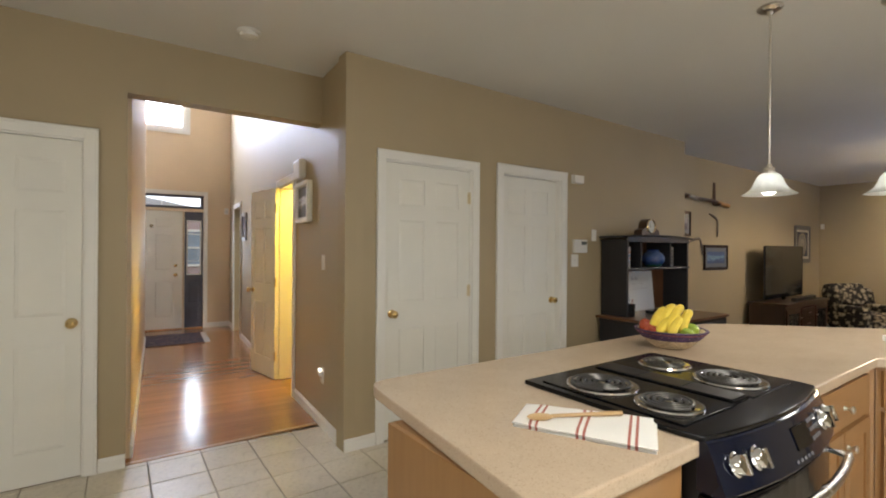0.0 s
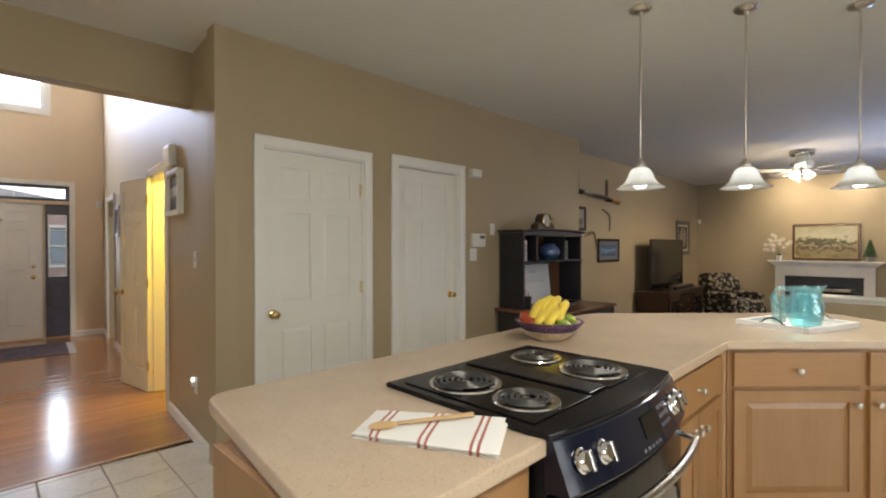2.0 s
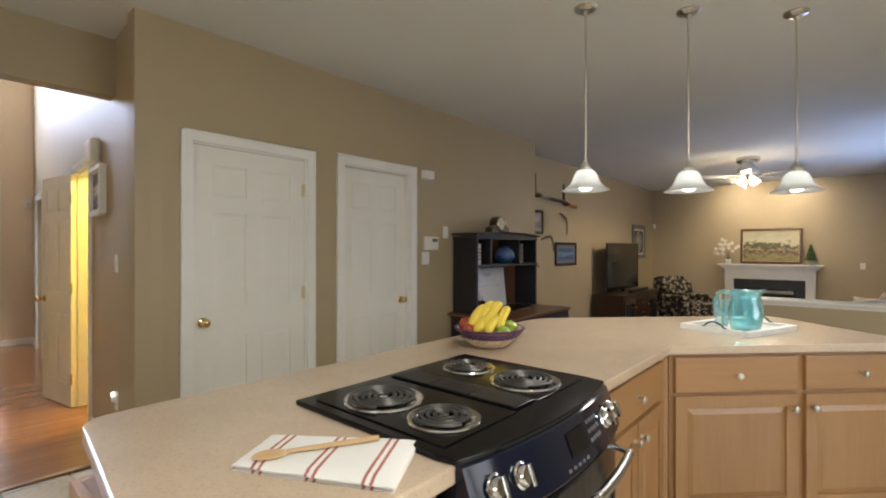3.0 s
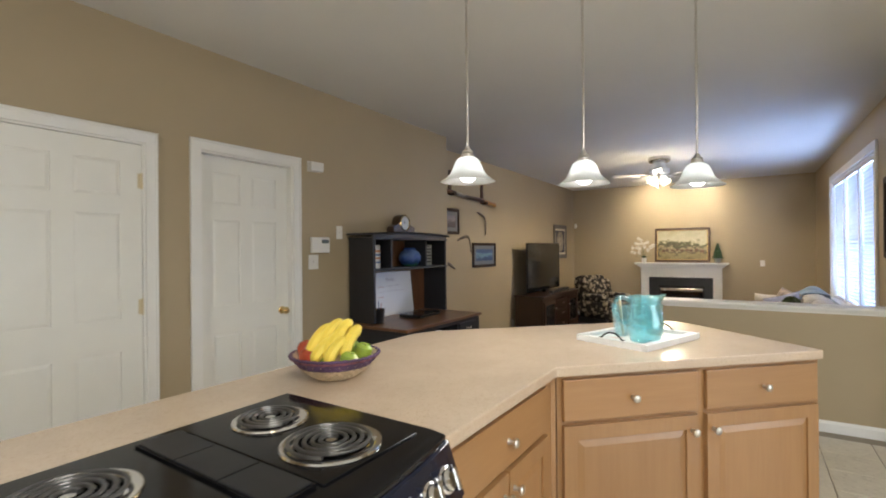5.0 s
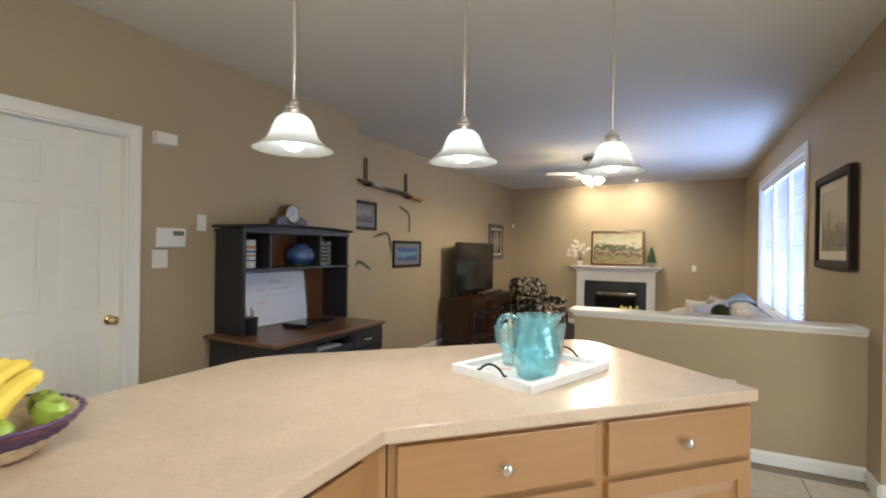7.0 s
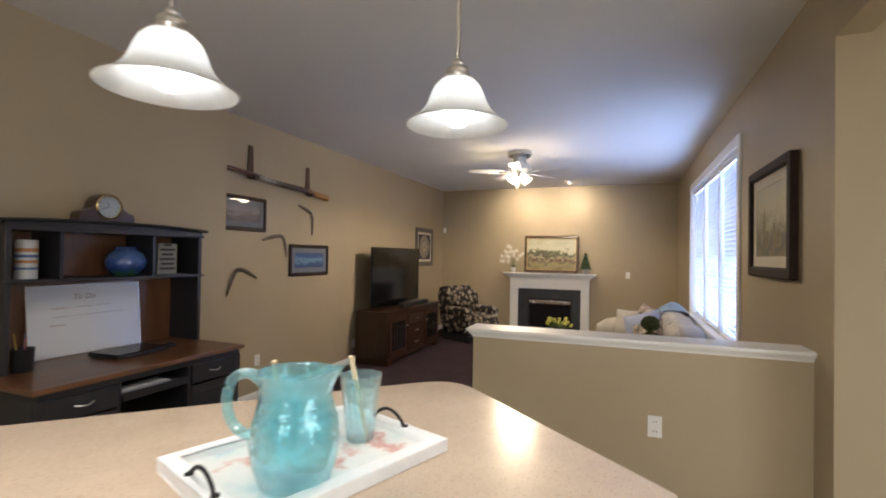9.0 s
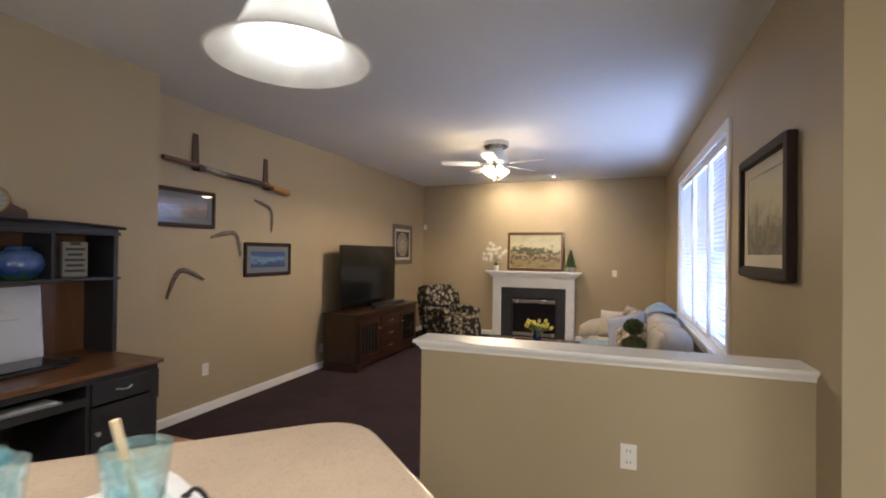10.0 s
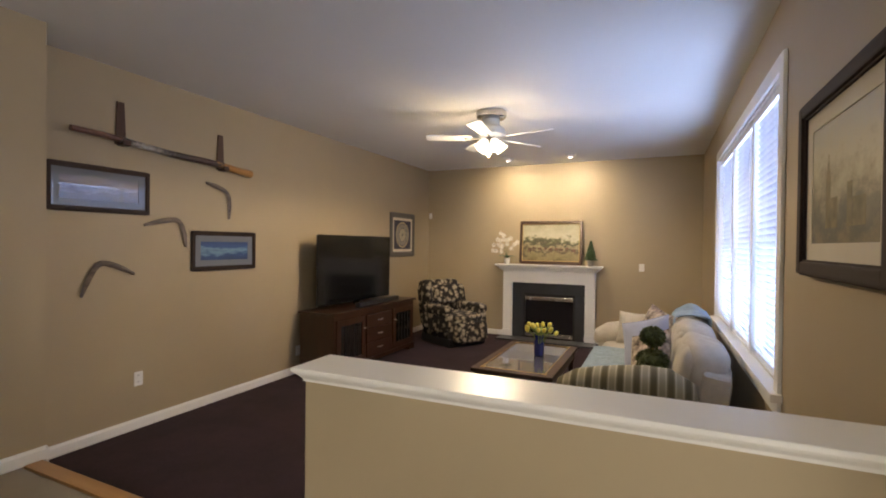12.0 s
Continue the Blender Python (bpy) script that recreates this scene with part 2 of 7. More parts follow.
def lathe(profile, n=32, bm=None, wave=None):
    """Turn (radius, z) pairs about z. wave(angle, i) scales the radius."""
    bm = bm or bmesh.new()
    rings = []
    for i, (r, z) in enumerate(profile):
        if r < 1e-5:
            rings.append([bm.verts.new((0, 0, z))])
        else:
            rings.append([bm.verts.new((r * (wave(k * math.tau / n, i) if wave else 1) * math.cos(k * math.tau / n), r * (wave(k * math.tau / n, i) if wave else 1) * math.sin(k * math.tau / n), z)) for k in range(n)])
    for a, b in zip(rings, rings[1:]):
        for k in range(n):
            q = [a[k % len(a)], a[(k + 1) % len(a)], b[(k + 1) % len(b)], b[k % len(b)]]
            q = list(dict.fromkeys(q))
            if len(q) > 2:
                bm.faces.new(q)
    return bm


def tube(points, radius, n=10, bm=None, closed=False, flat=1.0, ends=None):
    """A round rod along points; radius is a number or a function of 0..1."""
    bm = bm or bmesh.new()
    pts = [Vector(p) for p in points]
    rings, up = [], Vector((0, 0, 1))
    for i, p in enumerate(pts):
        a, b = pts[i - 1] if i or closed else pts[0], pts[(i + 1) % len(pts)] if i + 1 < len(pts) or closed else pts[-1]
        d = (b - a).normalized()
        s = d.cross(up if abs(d.z) < 0.95 else Vector((1, 0, 0))).normalized()
        u = s.cross(d)
        r = radius(i / (len(pts) - 1)) if callable(radius) else radius
        rings.append([bm.verts.new(p + r * math.cos(k * math.tau / n) * s + r * flat * math.sin(k * math.tau / n) * u) for k in range(n)])
    for a, b in zip(rings, rings[1:] + (rings[:1] if closed else [])):
        for k in range(n):
            bm.faces.new((a[k], a[(k + 1) % n], b[(k + 1) % n], b[k]))
    if not closed:
        bm.faces.new(rings[0][::-1])
        bm.faces.new(rings[-1])
    return bm


def prism(outline, z0, z1, bm=None):
    bm = bm or bmesh.new()
    lo, hi = [bm.verts.new((x, y, z0)) for x, y in outline], [bm.verts.new((x, y, z1)) for x, y in outline]
    bm.faces.new(lo[::-1])
    bm.faces.new(hi)
    for i in range(len(lo)):
        j = (i + 1) % len(lo)
        bm.faces.new((lo[i], lo[j], hi[j], hi[i]))
    return bm


def rounded(outline, radii, n=6):
    """Round the corners of a plan outline."""
    out = []
    for i, p in enumerate(outline):
        r = radii[i]
        p, a, b = Vector(p), Vector(outline[i - 1]), Vector(outline[(i + 1) % len(outline)])
        if not r:
            out.append(tuple(p))
            continue
        da, db = (a - p).normalized(), (b - p).normalized()
        for k in range(n + 1):
            t = k / n
            q = p + da * r * (1 - t) ** 2 + db * r * t ** 2
            out.append(tuple(q))
    return out


def wall(name, material, along, start, end, near, far, z0, z1, openings=(), m=None, label="", parent=None):
    """A wall that runs along 'x' or 'y' from start to end, between the planes near and far; openings (a, b, low, high) go through it."""
    bm = bmesh.new()
    us = sorted({start, end, *[o[0] for o in openings], *[o[1] for o in openings]})
    zs = sorted({z0, z1, *[o[2] for o in openings], *[o[3] for o in openings]})
    us, zs = [u for u in us if start <= u <= end], [z for z in zs if z0 <= z <= z1]

    def solid(i, j):
        if not (0 <= i < len(us) - 1 and 0 <= j < len(zs) - 1):
            return False
        u, z = (us[i] + us[i + 1]) / 2, (zs[j] + zs[j + 1]) / 2
        return not any(o[0] < u < o[1] and o[2] < z < o[3] for o in openings)

    def at(u, w, z):
        return (u, w, z) if along == "x" else (w, u, z)

    def quad(*ps):
        bm.faces.new([bm.verts.new(p) for p in ps])

    for i in range(len(us) - 1):
        for j in range(len(zs) - 1):
            if not solid(i, j):
                continue
            a, b, lo, hi = us[i], us[i + 1], zs[j], zs[j + 1]
            for w in (near, far):
                quad(at(a, w, lo), at(b, w, lo), at(b, w, hi), at(a, w, hi))
            if not solid(i - 1, j):
                quad(at(a, near, lo), at(a, far, lo), at(a, far, hi), at(a, near, hi))
            if not solid(i + 1, j):
                quad(at(b, near, lo), at(b, far, lo), at(b, far, hi), at(b, near, hi))
            if not solid(i, j - 1):
                quad(at(a, near, lo), at(a, far, lo), at(b, far, lo), at(b, near, lo))
            if not solid(i, j + 1):
                quad(at(a, near, hi), at(a, far, hi), at(b, far, hi), at(b, near, hi))
    bmesh.ops.remove_doubles(bm, verts=bm.verts, dist=1e-5)
    ob = part(name, bm, material, parent, m=m)
    if parent is None:
        tagged(ob, label, "wall", kind="structure")
    return ob


# ---- structure: kitchen and family room ----
T = 0.13
wall("wall_doors", TAN, "x", 1.37, 5.82, YD, YD + T, 0, CEIL, [(1.665, 2.475, 0, 2.04), (2.80, 3.555, 0, 2.06)], label="tan painted wall with two white doors")
wall("wall_jog", TAN, "y", YD + T, YT, 5.69, 5.82, SUNK, CEIL, label="short tan return wall by the step")
wall("wall_television", TAN, "x", 5.69, XE, YT, YT + T, SUNK, CEIL, label="long tan wall behind the television")
wall("wall_fireplace", TAN, "y", YW, YT, XE, XE + T, SUNK, CEIL, label="tan wall with the white fireplace")
wall("wall_windows", TAN, "x", 5.355, XE, YW - T, YW, SUNK, CEIL, [(7.213, 10.05, 0.62, 2.32)], label="tan wall with a triple window")
wall("wall_nook_header", TAN, "x", 0.4, 5.355, YW - T, YW, 2.39, CEIL, label="tan header over the breakfast nook")
wall("wall_nook_side", TAN, "y", -3.4, YW - T, 5.355, 5.485, 0, CEIL, label="tan side wall of the nook")
wall("wall_nook_back", TAN, "x", XW, 5.485, -3.53, -3.4, 0, CEIL, [(1.4, 3.8, 0.25, 2.2)], label="tan outer wall with the nook window")
# closes the kitchen out of view; its window opening is assumed
wall("wall_kitchen", TAN, "y", -3.4, 3.82, XW - T, XW, 0, CEIL, [(-0.6, 0.9, 1.05, 2.15)], label="tan closing wall, unseen, with an assumed window opening")
wall("wall_opening", TAN, "x", XW, 1.43, 3.82, 3.82 + T, 0, CEIL, [(0.15, 1.43, 0, 2.365), (-0.47, -0.055, 0, 2.045)], label="tan wall with the wide opening to the front hall")
part("ceiling", boxes(((XW - T, -3.53, CEIL), (XE + T, YT + T + 0.2, CEIL + 0.12))), WHITE_CEIL)
tagged(bpy.data.objects["ceiling"], "smooth off-white painted ceiling", "ceiling", kind="structure")
tile_floor = part("floor_tiles", boxes(((XW, -3.4, -0.12), (5.70, 3.86, -0.006))), GROUT)
tagged(tile_floor, "cream ceramic tile floor with grey grout", "floor", kind="structure")
carpet = part("floor_carpet", boxes(((5.74, YW, -0.28), (XE, YT, SUNK))), CARPET)
tagged(carpet, "deep aubergine wall-to-wall carpet", "carpet", kind="structure")
part("trim_nosing", boxes(((5.70, 0.9, -0.17), (5.74, YT, -0.012)), ((5.705, 0.9, -0.03), (5.80, YT - 0.4, 0.006))), NOSING, bevel=0.004)
tagged(bpy.data.objects["trim_nosing"], "oak nosing along the step down", "trim", kind="structure")

# half wall, a little askew
HW = pose(5.52, 0.912, 0, 0, 0, 1.3) @ pose(-5.52, -0.912, 0)
part("wall_half", boxes(((5.545, YW - 0.02, SUNK), (5.70, 0.912, 0.895))), TAN, m=HW)
tagged(bpy.data.objects["wall_half"], "tan half wall between kitchen and family room", "half wall", kind="structure")

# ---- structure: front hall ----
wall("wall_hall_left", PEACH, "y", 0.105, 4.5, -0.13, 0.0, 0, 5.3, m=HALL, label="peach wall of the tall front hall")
wall("wall_hall_right", TAN, "y", -0.53, 5.45, 1.25, 1.25 + 0.12, 0, 5.3, [(0.90, 1.52, 0, 2.03), (4.15, 4.85, 0, 2.03)], m=HALL, label="tan wall of the front hall")
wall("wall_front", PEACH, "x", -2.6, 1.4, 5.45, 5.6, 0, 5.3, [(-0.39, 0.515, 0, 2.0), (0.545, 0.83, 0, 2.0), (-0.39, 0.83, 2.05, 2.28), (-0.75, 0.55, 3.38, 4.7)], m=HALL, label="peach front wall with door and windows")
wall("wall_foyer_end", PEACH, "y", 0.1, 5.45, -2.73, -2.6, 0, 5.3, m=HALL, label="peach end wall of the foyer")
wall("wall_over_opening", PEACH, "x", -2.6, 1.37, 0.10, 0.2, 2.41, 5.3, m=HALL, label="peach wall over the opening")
part("ceiling_hall", boxes(((-2.73, 0.0, 5.3), (1.4, 5.6, 5.4))), WHITE_CEIL, m=HALL)
tagged(bpy.data.objects["ceiling_hall"], "high white hall ceiling", "ceiling", kind="structure")
hall_floor = part("floor_hall", boxes(((-2.6, 0.012, -0.12), (1.37, 5.45, -0.004))), OAK, m=HALL)
tagged(hall_floor, "glossy honey oak strip floor", "floor", kind="structure")
wall("wall_powder_end", YELLOW, "x", 1.37, 3.0, 1.75, 1.85, 0, 2.5, m=HALL, label="yellow powder room wall")
wall("wall_powder_near", YELLOW, "x", 1.37, 3.0, 0.55, 0.65, 0, 2.5, m=HALL, label="yellow powder room wall")
wall("wall_powder_back", YELLOW, "y", 0.55, 1.85, 3.0, 3.1, 0, 2.5, m=HALL, label="yellow powder room wall")
part("ceiling_powder", boxes(((1.37, 0.55, 2.5), (3.1, 1.85, 2.6))), WHITE_CEIL, m=HALL)
tagged(bpy.data.objects["ceiling_powder"], "white powder room ceiling", "ceiling", kind="structure")
part("floor_powder", boxes(((1.37, 0.65, -0.1), (3.0, 1.75, -0.004))), OAK, m=HALL)
tagged(bpy.data.objects["floor_powder"], "oak powder room floor", "floor", kind="structure")
wall("wall_side_room", TAN, "y", 3.6, 5.4, 2.2, 2.3, 0, 2.5, m=HALL, label="tan wall of the room off the hall")
lamp("powder_lamp", "POINT", HALL @ pose(1.9, 1.2, 2.2), 75, (1.0, 0.83, 0.17), radius=0.08)
part("ground", boxes(((-60, -60, -0.8), (60, 60, -0.6))), plain("lawn", (0.07, 0.10, 0.04), 0.9, vary=0.3))
tagged(bpy.data.objects["ground"], "green lawn outside", "ground", kind="structure")

# ---- trim, doors and windows ----


def casing(name, x0, x1, top, m, width=0.065, deep=0.018, low=0.0, sill=False):
    """Three boards round an opening on the side that faces -y."""
    bm = boxes(((x0 - width, -deep, low), (x0, 0, top + width)), ((x1, -deep, low), (x1 + width, 0, top + width)), ((x0, -deep, top), (x1, 0, top + width)),
               ((x0 - width, -deep - 0.006, low), (x0 - width + 0.016, -deep, top + width)), ((x1 + width - 0.016, -deep - 0.006, low), (x1 + width, -deep, top + width)),
               ((x0 - width, -deep - 0.006, top + width - 0.016), (x1 + width, -deep, top + width)))
    ob = part(name, bm, TRIM, bevel=0.003, m=m)
    return tagged(ob, "white painted door casing", "trim", kind="structure")


def panelled(name, w, h, t, panels, material, parent, m=None, raised=0.006, gap=0.02):
    """A leaf with stiles, rails and raised panels; panels are (x0, x1, z0, z1). It faces -y."""
    body = wall(name, material, "x", 0, w, 0, t, 0, h, panels, parent=parent, m=m)
    bm = bmesh.new()
    bm.from_mesh(body.data)
    for x0, x1, z0, z1 in panels:
        box(bm, (x0 - 0.002, 0.008, z0 - 0.002), (x1 + 0.002, t - 0.008, z1 + 0.002))
    bm.to_mesh(body.data)
    bm.free()
    for x0, x1, z0, z1 in panels:
        for side in (0, 1):
            if side and raised < 0.007:
                continue
            bm = bmesh.new()
            ya, yb = (0.0085, 0.0085 - raised) if not side else (t - 0.0085, t - 0.0085 + raised)
            g = gap
            lo = [bm.verts.new(p) for p in ((x0, ya, z0), (x1, ya, z0), (x1, ya, z1), (x0, ya, z1))]
            hi = [bm.verts.new(p) for p in ((x0 + g, yb, z0 + g), (x1 - g, yb, z0 + g), (x1 - g, yb, z1 - g), (x0 + g, yb, z1 - g))]
            bm.faces.new(hi)
            for i in range(4):
                bm.faces.new((lo[i], lo[(i + 1) % 4], hi[(i + 1) % 4], hi[i]))
            part("panel", bm, material, body)
    return body


def six(w, h):
    s, mid = 0.115 * w / 0.78, 0.10 * w / 0.78
    c0, c1 = (s, (w - mid) / 2), ((w + mid) / 2, w - s)
    rows = ((0.20, 0.80), (0.99, 1.60), (1.70, h - 0.11))
    return [(a, b, lo, hi) for a, b in (c0, c1) for lo, hi in rows]


def door_knob(parent, x, z, material=BRASS, y=0.0, flip=1):
    bm = lathe([(0, 0), (0.031, 0), (0.031, 0.006), (0.022, 0.011), (0.011, 0.014), (0.010, 0.030), (0.018, 0.036), (0.027, 0.046), (0.028, 0.056), (0.022, 0.066), (0.010, 0.071), (0, 0.072)], 24)
    part("door_knob", bm, material, parent, "polished brass round knob", smooth=True, m=pose(x, y, z, 90 * flip))


def hinge(parent, x, z, y=0.0, material=HINGEMETAL):
    bm = tube([(0, -0.006, -0.045), (0, -0.006, 0.045)], 0.0065, 10)
    for zz in (-0.045, 0.045):
        lathe([(0, zz - 0.006), (0.004, zz - 0.004), (0.005, zz), (0.004, zz + 0.004), (0, zz + 0.006)], 8, bm)
    box(bm, (-0.022, -0.003, -0.044), (0.022, 0.001, 0.044))
    part("hinge", bm, material, parent, "brass butt hinge", smooth=True, m=pose(x, y, z))


def six_panel_door(name, label, w, h, m, knob_x, hinge_x=None):
    d = thing(name, label, "door", m, kind="structure")
    panelled("door_leaf", w, h, 0.035, six(w, h), DOORWHITE, d)
    door_knob(d, knob_x, 0.91)
    if hinge_x is not None:
        for z in (0.24, 1.05, 1.80):
            hinge(d, hinge_x, z)
    return d


def jamb(name, x0, x1, top, m, deep=0.13):
    bm = boxes(((x0, 0, 0), (x0 + 0.016, deep, top)), ((x1 - 0.016, 0, 0), (x1, deep, top)), ((x0 + 0.016, 0, top - 0.016), (x1 - 0.016, deep, top)))
    return tagged(part(name, bm, TRIM, m=m), "white painted door jamb", "trim", kind="structure")


WALLD = pose(0, YD, 0)
casing("trim_casing_1", 1.67, 2.47, 2.035, WALLD)
jamb("trim_jamb_1", 1.665, 2.475, 2.04, WALLD)
six_panel_door("door_1", "white six-panel closet door, closed", 0.774, 2.015, pose(1.683, YD + 0.012, 0.006), 0.055, 0.774)
casing("trim_casing_2", 2.805, 3.55, 2.055, WALLD, 0.07)
jamb("trim_jamb_2", 2.80, 3.555, 2.06, WALLD)
six_panel_door("door_2", "white six-panel door, closed, set back in its frame", 0.72, 2.035, pose(2.818, YD + 0.055, 0.006), 0.665)
casing("trim_casing_3", -0.465, -0.06, 2.04, pose(0, 3.82, 0))
jamb("trim_jamb_3", -0.47, -0.055, 2.045, pose(0, 3.82, 0))
pantry = thing("door_3", "narrow white panelled pantry door, closed", "door", pose(-0.452, 3.832, 0.006), kind="structure")
panelled("door_leaf", 0.378, 2.02, 0.035, [(0.075, 0.303, 0.19, 0.80), (0.075, 0.303, 0.97, 1.60), (0.075, 0.303, 1.70, 1.90)], DOORWHITE, pantry)
door_knob(pantry, 0.332, 0.925)


def skirting(name, x0, y0, x1, y1, z, side, high=0.085, thick=0.014, m=None):
    """A baseboard from one plan point to another; side is the plan direction in which it stands proud of its wall."""
    d = Vector((x1 - x0, y1 - y0, 0))
    s = Vector((side[0], side[1], 0))
    bm = bmesh.new()
    prof = ((0, 0), (thick, 0), (thick, high - 0.02), (thick * 0.55, high - 0.008), (thick * 0.4, high), (0, high))
    a = [bm.verts.new(Vector((x0, y0, z)) + s * u + Vector((0, 0, v))) for u, v in prof]
    b = [bm.verts.new(Vector((x0, y0, z)) + d + s * u + Vector((0, 0, v))) for u, v in prof]
    bm.faces.new(a)
    bm.faces.new(b[::-1])
    for i in range(len(prof)):
        j = (i + 1) % len(prof)
        bm.faces.new((a[i], a[j], b[j], b[i]))
    return tagged(part(name, bm, TRIM, m=m), "white painted baseboard", "baseboard", kind="structure")


skirting("baseboard_1", 1.37, YD, 1.602, YD, 0, (0, -1))
skirting("baseboard_2", 2.538, YD, 2.732, YD, 0, (0, -1))
skirting("baseboard_3", 3.62, YD, 5.82, YD, 0, (0, -1))
skirting("baseboard_4", 5.82, YD - 0.014, 5.82, YT, SUNK, (1, 0), 0.25)
skirting("baseboard_5", 5.82, YT, XE, YT, SUNK, (0, -1))
skirting("baseboard_6", XE, 2.12, XE, YT, SUNK, (-1, 0))
skirting("baseboard_7", XE, YW, XE, 0.63, SUNK, (-1, 0))
skirting("baseboard_8", 5.735, YW, XE, YW, SUNK, (0, 1))
skirting("baseboard_9", 5.545, YW, 5.545, 0.912, 0, (-1, 0), m=HW)
skirting("baseboard_10", 5.355, YW, 5.545, YW, 0, (0, 1))
skirting("baseboard_11", 5.355, -3.4, 5.355, YW, 0, (-1, 0))
skirting("baseboard_12", 0.01, 3.82, 0.15, 3.82, 0, (0, -1))
skirting("baseboard_13", 1.25, -0.53, 1.25, 0.835, 0, (-1, 0), m=HALL)
skirting("baseboard_14", 1.25, 1.585, 1.25, 4.085, 0, (-1, 0), m=HALL)
skirting("baseboard_15", 1.25, 4.915, 1.25, 5.45, 0, (-1, 0), m=HALL)
skirting("baseboard_16", 0.9, 5.45, 1.25, 5.45, 0, (0, -1), m=HALL)
skirting("baseboard_17", 0.0, 0.105, 0.0, 4.5, 0, (1, 0), m=HALL)

# cap of the half wall: flat board with a cove below
cap = thing("trim_half_wall_cap", "white moulded wooden cap on the half wall", "trim", HW, kind="structure")
part("cap_board", boxes(((5.508, YW - 0.01, 0.914), (5.737, 0.952, 0.932))), TRIM, cap, bevel=0.005)
bm = bmesh.new()
prof = [(0.0, 0.878), (-0.006, 0.880), (-0.008, 0.890), (-0.013, 0.896), (-0.022, 0.904), (-0.028, 0.914)]
for k, (off, z) in enumerate(prof[:-1]):
    o2, z2 = prof[k + 1]
    loops = [[(5.545 + o, YW, zz), (5.545 + o, 0.912 - o, zz), (5.70 - o, 0.912 - o, zz), (5.70 - o, YW, zz)] for o, zz in ((off, z), (o2, z2))]
    for i in range(3):
        bm.faces.new([bm.verts.new(p) for p in (loops[0][i], loops[0][i + 1], loops[1][i + 1], loops[1][i])])
bmesh.ops.remove_doubles(bm, verts=bm.verts, dist=1e-5)
part("cove_moulding", bm, TRIM, cap)


# family room window: three double-hung units with blinds
GLASS = glass("window_glass", (1, 1, 1))
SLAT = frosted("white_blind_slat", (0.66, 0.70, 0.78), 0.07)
WX0, WX1, WZ0, WZ1 = 7.213, 10.05, 0.62, 2.32
win = thing("window_1", "white triple double-hung window with wood casing", "window", pose(0, YW, 0), kind="structure")
part("window_frame", boxes(((WX0 - 0.085, 0, WZ0 - 0.02), (WX0, 0.02, WZ1 + 0.085)), ((WX1, 0, WZ0 - 0.02), (WX1 + 0.085, 0.02, WZ1 + 0.085)), ((WX0, 0, WZ1), (WX1, 0.02, WZ1 + 0.085)),
                           ((WX0, -T, WZ0), (WX0 + 0.02, 0, WZ1)), ((WX1 - 0.02, -T, WZ0), (WX1, 0, WZ1)), ((WX0 + 0.02, -T, WZ1 - 0.02), (WX1 - 0.02, 0, WZ1))), TRIM, win, bevel=0.004)
part("window_sill", boxes(((WX0 - 0.11, -T, WZ0 - 0.035), (WX1 + 0.11, 0.055, WZ0 + 0.008)), ((WX0 - 0.085, 0, WZ0 - 0.12), (WX1 + 0.085, 0.018, WZ0 - 0.035))), TRIM, win, bevel=0.005)
MULL = 0.06
UNIT = (WX1 - WX0 - 0.04 - 2 * MULL) / 3
for i in range(3):
    a = WX0 + 0.02 + i * (UNIT + MULL)
    b = a + UNIT
    if i < 2:
        part("mullion", boxes(((b, -T, WZ0), (b + MULL, -0.012, WZ1 - 0.02))), TRIM, win, bevel=0.004)
    zm = 1.42
    for lo, hi, y in ((WZ0, zm, -0.10), (zm - 0.03, WZ1 - 0.02, -0.125)):
        sash = part("sash", boxes(((a, y - 0.02, lo), (a + 0.04, y + 0.02, hi)), ((b - 0.04, y - 0.02, lo), (b, y + 0.02, hi)), ((a + 0.04, y - 0.02, lo), (b - 0.04, y + 0.02, lo + 0.05)), ((a + 0.04, y - 0.02, hi - 0.04), (b - 0.04, y + 0.02, hi)),
                                  (((a + b) / 2 - 0.009, y - 0.01, lo + 0.05), ((a + b) / 2 + 0.009, y + 0.01, hi - 0.04))), TRIM, win)
        p = part("pane", boxes(((a + 0.04, y - 0.003, lo + 0.05), (b - 0.04, y + 0.003, hi - 0.04))), GLASS, sash)
        p.visible_shadow = False
slat_bm = bmesh.new()
pts = [(-0.024, -0.003), (-0.012, 0.001), (0, 0.0025), (0.012, 0.001), (0.024, -0.003)]
v0 = [slat_bm.verts.new((0.006, y, z)) for y, z in pts]
v1 = [slat_bm.verts.new((UNIT - 0.006, y, z)) for y, z in pts]
for i in range(4):
    slat_bm.faces.new((v0[i], v0[i + 1], v1[i + 1], v1[i]))
slat_me = bpy.data.meshes.new("slat")
slat_bm.to_mesh(slat_me)
slat_bm.free()
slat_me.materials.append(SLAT)
